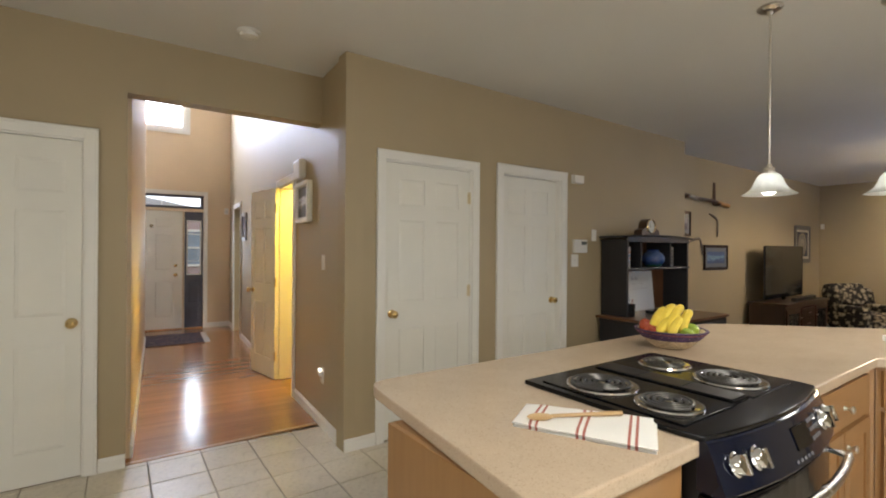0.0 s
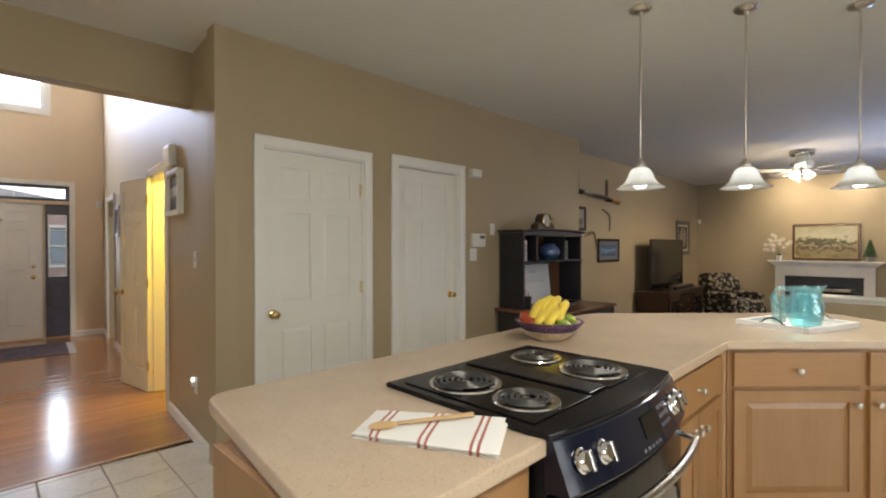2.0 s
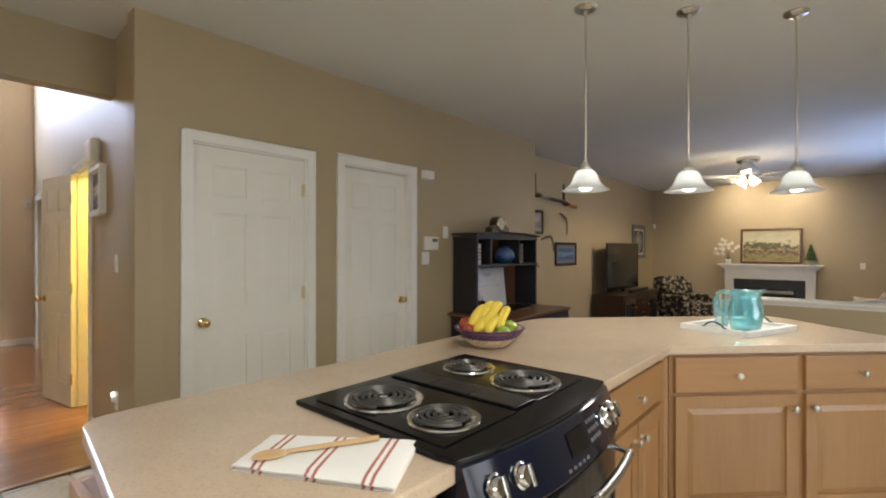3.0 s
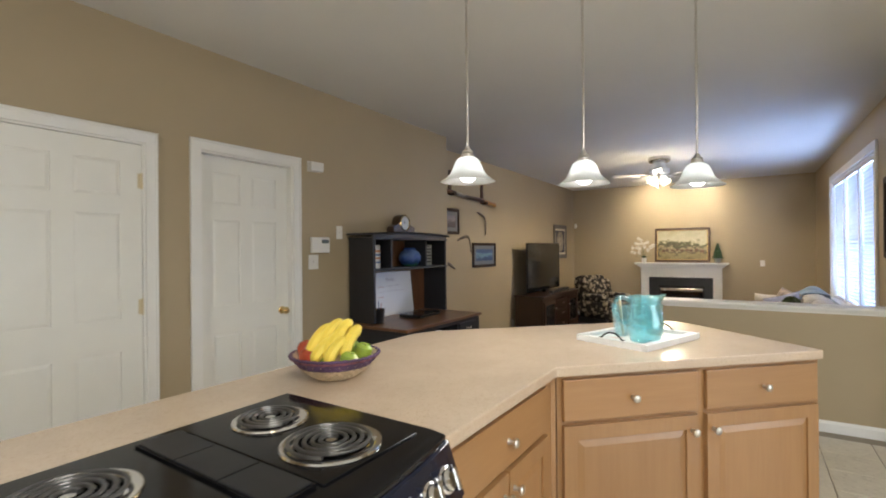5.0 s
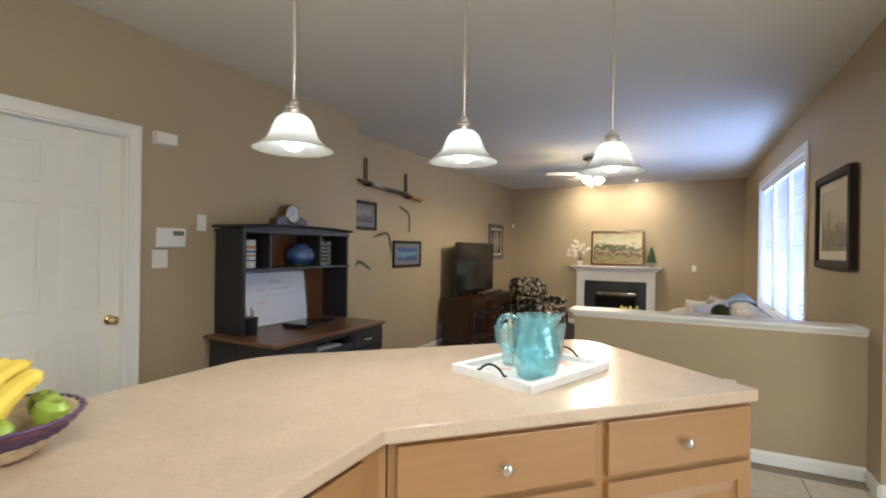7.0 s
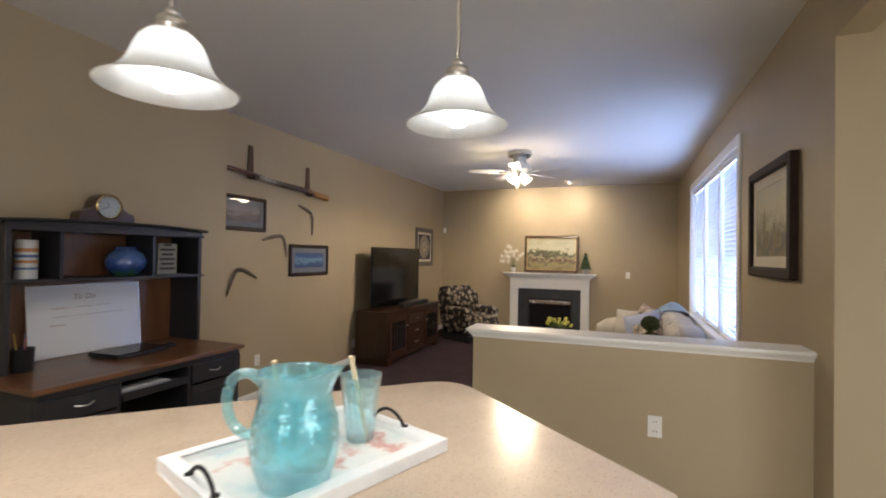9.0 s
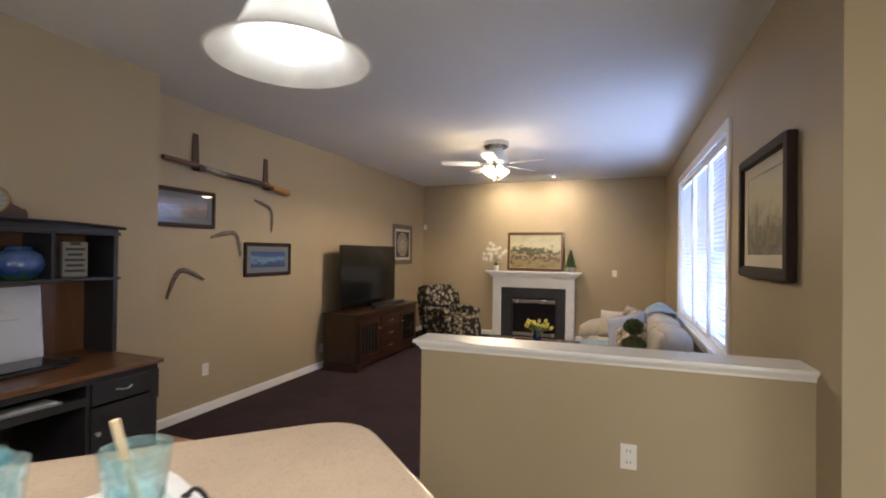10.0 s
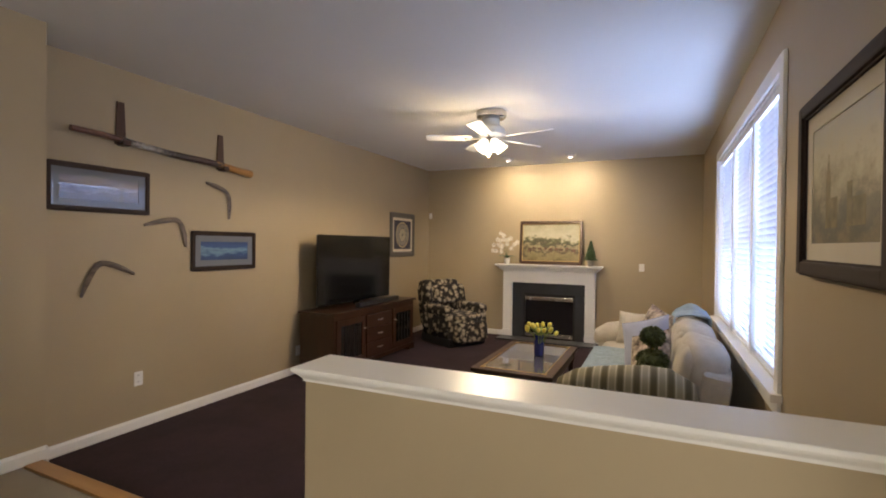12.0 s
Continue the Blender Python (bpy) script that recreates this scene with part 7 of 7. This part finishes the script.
sol = tb2.modifiers.new("thickness", "SOLIDIFY")
sol.thickness = 0.012
thr2 = thing("folded_throw", "pale blue fringed throw draped over the sofa back", "throw", pose(9.42, -0.545, SUNK + 0.87))
bm = bmesh.new()
g = []
for i in range(19):
    for j in range(25):
        u, s_ = i / 18 - 0.5, j / 12 - 1
        phi = s_ * 1.75
        y = (0.165 + 0.012 * math.sin(9 * u + 1.3)) * math.sin(max(-1.57, min(1.57, phi)))
        z = 0.075 * math.cos(phi) - 0.16 * max(0, abs(s_) - 0.72) + 0.014 * math.sin(17 * u + 3 * s_) + 0.05 * math.exp(-((u - 0.1) / 0.14) ** 2 - (s_ / 0.35) ** 2)
        g.append(bm.verts.new((0.50 * u + 0.02 * math.sin(5 * s_), y, z - 0.02)))
for i in range(18):
    for j in range(24):
        k = i * 25 + j
        bm.faces.new((g[k], g[k + 25], g[k + 26], g[k + 1]))
dc = part("draped_cloth", bm, BLUEF, thr2, smooth=True)
so2 = dc.modifiers.new("thickness", "SOLIDIFY")
so2.thickness = 0.016


def pillow(label, mt, m, s=0.44):
    p = thing("throw_pillow", label, "pillow", m, group="sofa pillows")
    bm = bmesh.new()
    N = 16
    for sd in (-1, 1):
        gg = [[bm.verts.new((s * (i / N - 0.5) * (1 - 0.08 * (1 - (2 * j / N - 1) ** 2)), sd * 0.075 * ((1 - (2 * i / N - 1) ** 4) * (1 - (2 * j / N - 1) ** 4)) ** 0.6, s * (j / N - 0.5) * (1 - 0.08 * (1 - (2 * i / N - 1) ** 2)))) for j in range(N + 1)] for i in range(N + 1)]
        for i in range(N):
            for j in range(N):
                bm.faces.new((gg[i][j], gg[i + 1][j], gg[i + 1][j + 1], gg[i][j + 1]))
    bmesh.ops.remove_doubles(bm, verts=bm.verts, dist=1e-5)
    part("pillow_cover", bm, mt, p, smooth=True)
    rim = [(s / 2 * a, 0, s / 2 * b_) for a, b_ in ((-1, -1), (-0.5, -0.95), (0, -0.92), (0.5, -0.95), (1, -1), (0.95, -0.5), (0.92, 0), (0.95, 0.5), (1, 1), (0.5, 0.95), (0, 0.92), (-0.5, 0.95), (-1, 1), (-0.95, 0.5), (-0.92, 0), (-0.95, -0.5))]
    part("piping", tube(rim, 0.005, 6, closed=True), mt, p)
    return p


pillow("pale lavender throw pillow on the sofa", LAV, pose(8.62, -0.16, SUNK + 0.71, 24, 18, 65))
pillow("floral print throw pillow on the sofa", FLORA2, pose(9.35, -0.22, SUNK + 0.71, 22, -10, 30))
pillow("blue and brown print throw pillow on the sofa", FLORA2, pose(8.30, -0.20, SUNK + 0.68, 26, 20, 55), 0.38)
pillow("cream textured throw pillow by the sofa's end", CREAMF, pose(9.62, -0.02, SUNK + 0.66, 15, 0, 70), 0.36)
topi = thing("ball_topiary", "mossy double-ball topiary in a small pot beside the sofa pillows", "topiary", pose(8.06, -0.215, SUNK + 0.485))
part("pot", lathe([(0, 0), (0.055, 0), (0.07, 0.11), (0.064, 0.11), (0.05, 0.02), (0, 0.02)], 20), plain("terracotta_dark", (0.10, 0.07, 0.05), 0.8), topi, smooth=True)
part("stem", tube([(0, 0, 0.08), (0.003, 0, 0.46)], 0.009, 8), BTIP, topi)
for z, rr in ((0.20, 0.108), (0.385, 0.084)):
    bm = bmesh.new()
    bmesh.ops.create_icosphere(bm, subdivisions=3, radius=rr * 0.93)
    bm.transform(Matrix.Translation((0, 0, z)) @ Matrix.Diagonal((1, 1, 0.85, 1)))
    part("foliage_ball", leaf_ball(bm, (0, 0, z), rr, 900, 0.85, 0.016), MOSS, topi)

# ceiling fan with lights
FAN = (8.72, 1.318)
fan = thing("ceiling_fan", "white five-blade ceiling fan with a lit four-shade light kit", "ceiling fan", pose(FAN[0], FAN[1], CEIL - 0.05))
part("canopy", lathe([(0, 0.05), (0.150, 0.05), (0.156, 0.03), (0.150, -0.01), (0.125, -0.028), (0.085, -0.035), (0, -0.035)], 36), STEEL, fan, "pewter flush canopy", smooth=True)
part("motor_housing", lathe([(0.085, -0.03), (0.088, -0.085), (0.105, -0.105), (0.135, -0.125), (0.142, -0.15), (0.142, -0.185), (0.118, -0.205), (0.06, -0.215), (0, -0.215)], 36), plain("white_enamel", (0.72, 0.72, 0.70), 0.3), fan, smooth=True)
BLADE = plain("white_blade", (0.70, 0.69, 0.66), 0.4)
for k in range(5):
    mm = pose(0, 0, -0.218, 0, 0, 41 + 72 * k) @ pose(0, 0, 0, 11)
    bm = prism(rounded([(0.20, -0.052), (0.66, -0.068), (0.66, 0.068), (0.20, 0.052)], [0.02, 0.05, 0.05, 0.02]), -0.003, 0.003)
    bl = part("blade", bm, BLADE, fan, m=mm)
    part("blade_iron", boxes(((0.10, -0.018, -0.008), (0.27, 0.018, -0.003))), STEEL, bl)
part("light_fitter", lathe([(0.05, -0.21), (0.062, -0.22), (0.062, -0.25), (0.04, -0.272), (0, -0.278)], 24), STEEL, fan, smooth=True)
LIT = frosted("lit_frosted_glass", (0.9, 0.88, 0.82), 0.75)
for k in range(4):
    mm = pose(0, 0, -0.245, 0, 0, 45 + 90 * k) @ pose(0.055, 0, 0, 0, 138, 0) @ Matrix.Scale(1.15, 4)
    sh = part("glass_shade", lathe([(0.022, 0.0), (0.030, 0.01), (0.042, 0.05), (0.060, 0.098), (0.057, 0.098), (0.039, 0.05), (0.027, 0.012), (0.019, 0.002)], 24), LIT, fan, "lit frosted glass shade", smooth=True, m=mm)
    part("bulb", lathe([(0, 0.01), (0.012, 0.012), (0.024, 0.05), (0.026, 0.07), (0.016, 0.088), (0, 0.092)], 16), PENDANTBULB, sh, smooth=True)
part("pull_chain", tube([(0.02, 0.03, -0.275), (0.02, 0.03, -0.385)], 0.0016, 6), BRASS, fan)
part("chain_bob", lathe([(0, -0.385), (0.006, -0.39), (0.006, -0.408), (0, -0.414)], 10), BRASS, fan, m=pose(0.02, 0.03, 0))
for k in range(4):
    a = radians(45 + 90 * k)
    lamp("fan_light", "POINT", pose(FAN[0] + 0.155 * math.cos(a), FAN[1] + 0.155 * math.sin(a), CEIL - 0.43), FAN_W, WARM, radius=0.06)
lamp("fan_downlight", "SPOT", pose(FAN[0], FAN[1], CEIL - 0.44), KIT_W, WARM, spot=radians(174), blend=0.25)

# recessed spots over the fireplace
for y in (1.90, 0.96):
    rl = thing("recessed_light", "round white recessed eyeball light, lit, in the ceiling", "recessed light", pose(11.25, y, CEIL), group="spots over the fireplace")
    part("trim_ring", lathe([(0.05, -0.002), (0.085, -0.004), (0.09, 0.0), (0.09, -0.006), (0.08, -0.012), (0.052, -0.010)], 32), PLASTIC, rl, smooth=True)
    part("eyeball", lathe([(0.052, -0.004), (0.050, -0.03), (0.040, -0.045), (0.034, -0.045), (0.034, -0.012), (0, -0.010)], 28), PLASTIC, rl, smooth=True)
    part("bulb", lathe([(0, -0.028), (0.03, -0.03), (0.03, -0.024), (0, -0.022)], 20), BULB, rl, smooth=True)
    lamp("recessed_spot", "SPOT", look((11.25, y, CEIL - 0.06), (11.93, y, 1.8)), SPOT_W, (1.0, 0.83, 0.57), spot=radians(155))

# ---- front hall fittings ----
m, n, l, b = nodes("woven_mat")
v = coords(n, l)
vo = n.new("ShaderNodeTexVoronoi")
vo.inputs["Scale"].default_value = 7.0
l.new(v, vo.inputs["Vector"])
r = ramp(n, [(0.1, (0.05, 0.035, 0.04)), (0.3, (0.12, 0.08, 0.07)), (0.5, (0.04, 0.03, 0.045)), (0.8, (0.09, 0.06, 0.06))])
l.new(vo.outputs["Distance"], r.inputs[0])
l.new(r.outputs[0], b.inputs["Base Color"])
b.inputs["Roughness"].default_value = 1.0
bump(n, l, b, noise_tex(n, l, v, 300.0, 2), 0.6, 0.004)
mat_ = thing("door_mat", "dark patterned entry rug with pale fringe", "rug", HALL @ pose(0.05, 4.47, 0.002))
part("rug_field", boxes(((-0.75, -0.46, 0), (0.70, 0.46, 0.010))), m, mat_, bevel=0.004)
part("fringe", boxes(*[((0.70, -0.455 + k * 0.0228, 0.0), (0.775 + 0.01 * math.sin(k * 1.9), -0.437 + k * 0.0228, 0.005)) for k in range(40)]), plain("pale_fringe", (0.52, 0.48, 0.42), 0.95), mat_)
INHALL = HALL @ pose(1.25, 0, 0, 0, 0, -90)     # faces into the hall; local x runs towards the kitchen
framed("small white box-framed picture by the powder room", 0.42, 0.345, INHALL @ pose(-0.515, 0, 1.79), TRIM, 0.032, 0.045, art("grey_snapshot", [(0.0, (0.04, 0.04, 0.05)), (0.45, (0.10, 0.10, 0.11)), (0.55, (0.70, 0.72, 0.75)), (0.65, (0.08, 0.08, 0.09)), (1.0, (0.16, 0.16, 0.17))], 2.0, stretch=(0.4, 1, 2.0)))
framed("framed photograph beside the far doorway", 0.40, 0.40, INHALL @ pose(-3.80, 0, 1.70), plain("silver_frame", (0.35, 0.33, 0.32), 0.4, 0.5), 0.04, 0.025, DUSK)
ch2 = thing("wall_chime", "small white plastic box high on the hall wall", "chime", INHALL @ pose(-0.60, 0, 2.085))
part("chime_cover", cbox(0, -0.035, 0, 0.22, 0.06, 0.17), PLASTIC, ch2, bevel=0.02)
part("chime_base", cbox(0, -0.003, 0, 0.17, 0.006, 0.15), PLASTIC, ch2)
plate("white switch plate in the front hall", INHALL @ pose(0.012, 0, 1.28))
plate("white power outlet with a lit night light", INHALL @ pose(0.005, 0, 0.40), kind="outlet")
nl = thing("night_light", "small plug-in night light, glowing", "night light", INHALL @ pose(0.005, -0.009, 0.425))
part("night_light_body", cbox(0, -0.012, -0.012, 0.036, 0.02, 0.03), PLASTIC, nl, bevel=0.004)
part("night_light_lens", soft(0.022, 0.02, 0.026, 0.6, 1, 0.0, 16), glowing("night_light_glow", (1.0, 0.92, 0.75), 3.0), nl, smooth=True, m=pose(0, -0.014, 0.02))
ss = thing("wall_sensor", "small white sensor high beside the front door", "sensor", FR @ pose(1.19, 0, 2.03))
part("sensor_case", cbox(0, -0.025, 0, 0.07, 0.05, 0.11), PLASTIC, ss, bevel=0.008)
part("lens", cbox(0, -0.052, -0.012, 0.04, 0.006, 0.045), bpy.data.materials["milky_lens"], ss)

# ---- floor tiles and planks ----


def tile_mesh(w, d, h, name, material, bev=0.003):
    bm = bmesh.new()
    lo = [bm.verts.new(p) for p in ((0, 0, -h), (w, 0, -h), (w, d, -h), (0, d, -h))]
    mid = [bm.verts.new(p) for p in ((0, 0, -bev), (w, 0, -bev), (w, d, -bev), (0, d, -bev))]
    hi = [bm.verts.new(p) for p in ((bev, bev, 0), (w - bev, bev, 0), (w - bev, d - bev, 0), (bev, d - bev, 0))]
    bm.faces.new(hi)
    for a, b2 in ((lo, mid), (mid, hi)):
        for i in range(4):
            bm.faces.new((a[i], a[(i + 1) % 4], b2[(i + 1) % 4], b2[i]))
    me = bpy.data.meshes.new(name)
    bm.to_mesh(me)
    bm.free()
    me.materials.append(material)
    return me


PITCH, GAP = 0.305, 0.006
tile_me = tile_mesh(PITCH - GAP, PITCH - GAP, 0.007, "tile", TILE)
rest_v, rest_f = [], []
for i in range(-10, 17):
    for j in range(-11, 14):
        x, y = 0.573 + i * PITCH + GAP / 2, 2.868 + (j - 10) * PITCH + GAP / 2
        end_y = 3.836 if x < 1.36 else 3.238
        w, d = PITCH - GAP, min(PITCH - GAP, end_y - y)
        if x + PITCH > 5.70 or d < 0.03 or x < XW or y < -3.4:
            continue
        near = (x < 1.75 and y > 1.75 and x > -1.2) or (x > 3.9 and y > -0.85) or (x > 4.2 and y > -1.5)
        if near:
            o = new("tile", tile_me)
            o.parent = tile_floor
            o.matrix_basis = pose(x, y, 0.0) @ Matrix.Diagonal((1, d / w, 1, 1))
        else:
            k = len(rest_v)
            rest_v += [(x, y, 0), (x + w, y, 0), (x + w, y + d, 0), (x, y + d, 0), (x, y, -0.006), (x + w, y, -0.006), (x + w, y + d, -0.006), (x, y + d, -0.006)]
            rest_f += [(k, k + 1, k + 2, k + 3), (k, k + 4, k + 5, k + 1), (k + 1, k + 5, k + 6, k + 2), (k + 2, k + 6, k + 7, k + 3), (k + 3, k + 7, k + 4, k)]
me = bpy.data.meshes.new("far_tiles")
me.from_pydata(rest_v, [], rest_f)
me.materials.append(TILE)
ft = new("far_tiles", me)
ft.parent = tile_floor
tagged(ft, kind="stuff")
random.seed(5)
LENGTHS = (0.55, 0.8, 1.1)
plank_me = [tile_mesh(ln, 0.0568, 0.004, "plank", OAKP, 0.0004) for ln in LENGTHS]
for c_ in range(95):
    u_, v_ = 0.002 - random.uniform(0, 0.5), 0.0125 + c_ * 0.0572
    while u_ < 1.23:
        pick = random.randrange(3)
        end = min(u_ + LENGTHS[pick], 1.249)
        start = max(u_, 0.002)
        if end - start > 0.02:
            o = new("plank", plank_me[pick])
            o.parent = hall_floor
            o.matrix_basis = pose(start, v_, 0.0) @ Matrix.Diagonal(((end - start) / LENGTHS[pick], 1, 1, 1))
        u_ += LENGTHS[pick] + 0.0006
tagged(part("trim_hall_sill", boxes(((0.152, 3.838, -0.004), (1.40, 3.878, 0.004))), NOSING, bevel=0.0015), "oak strip where tile meets wood", "trim", kind="structure")
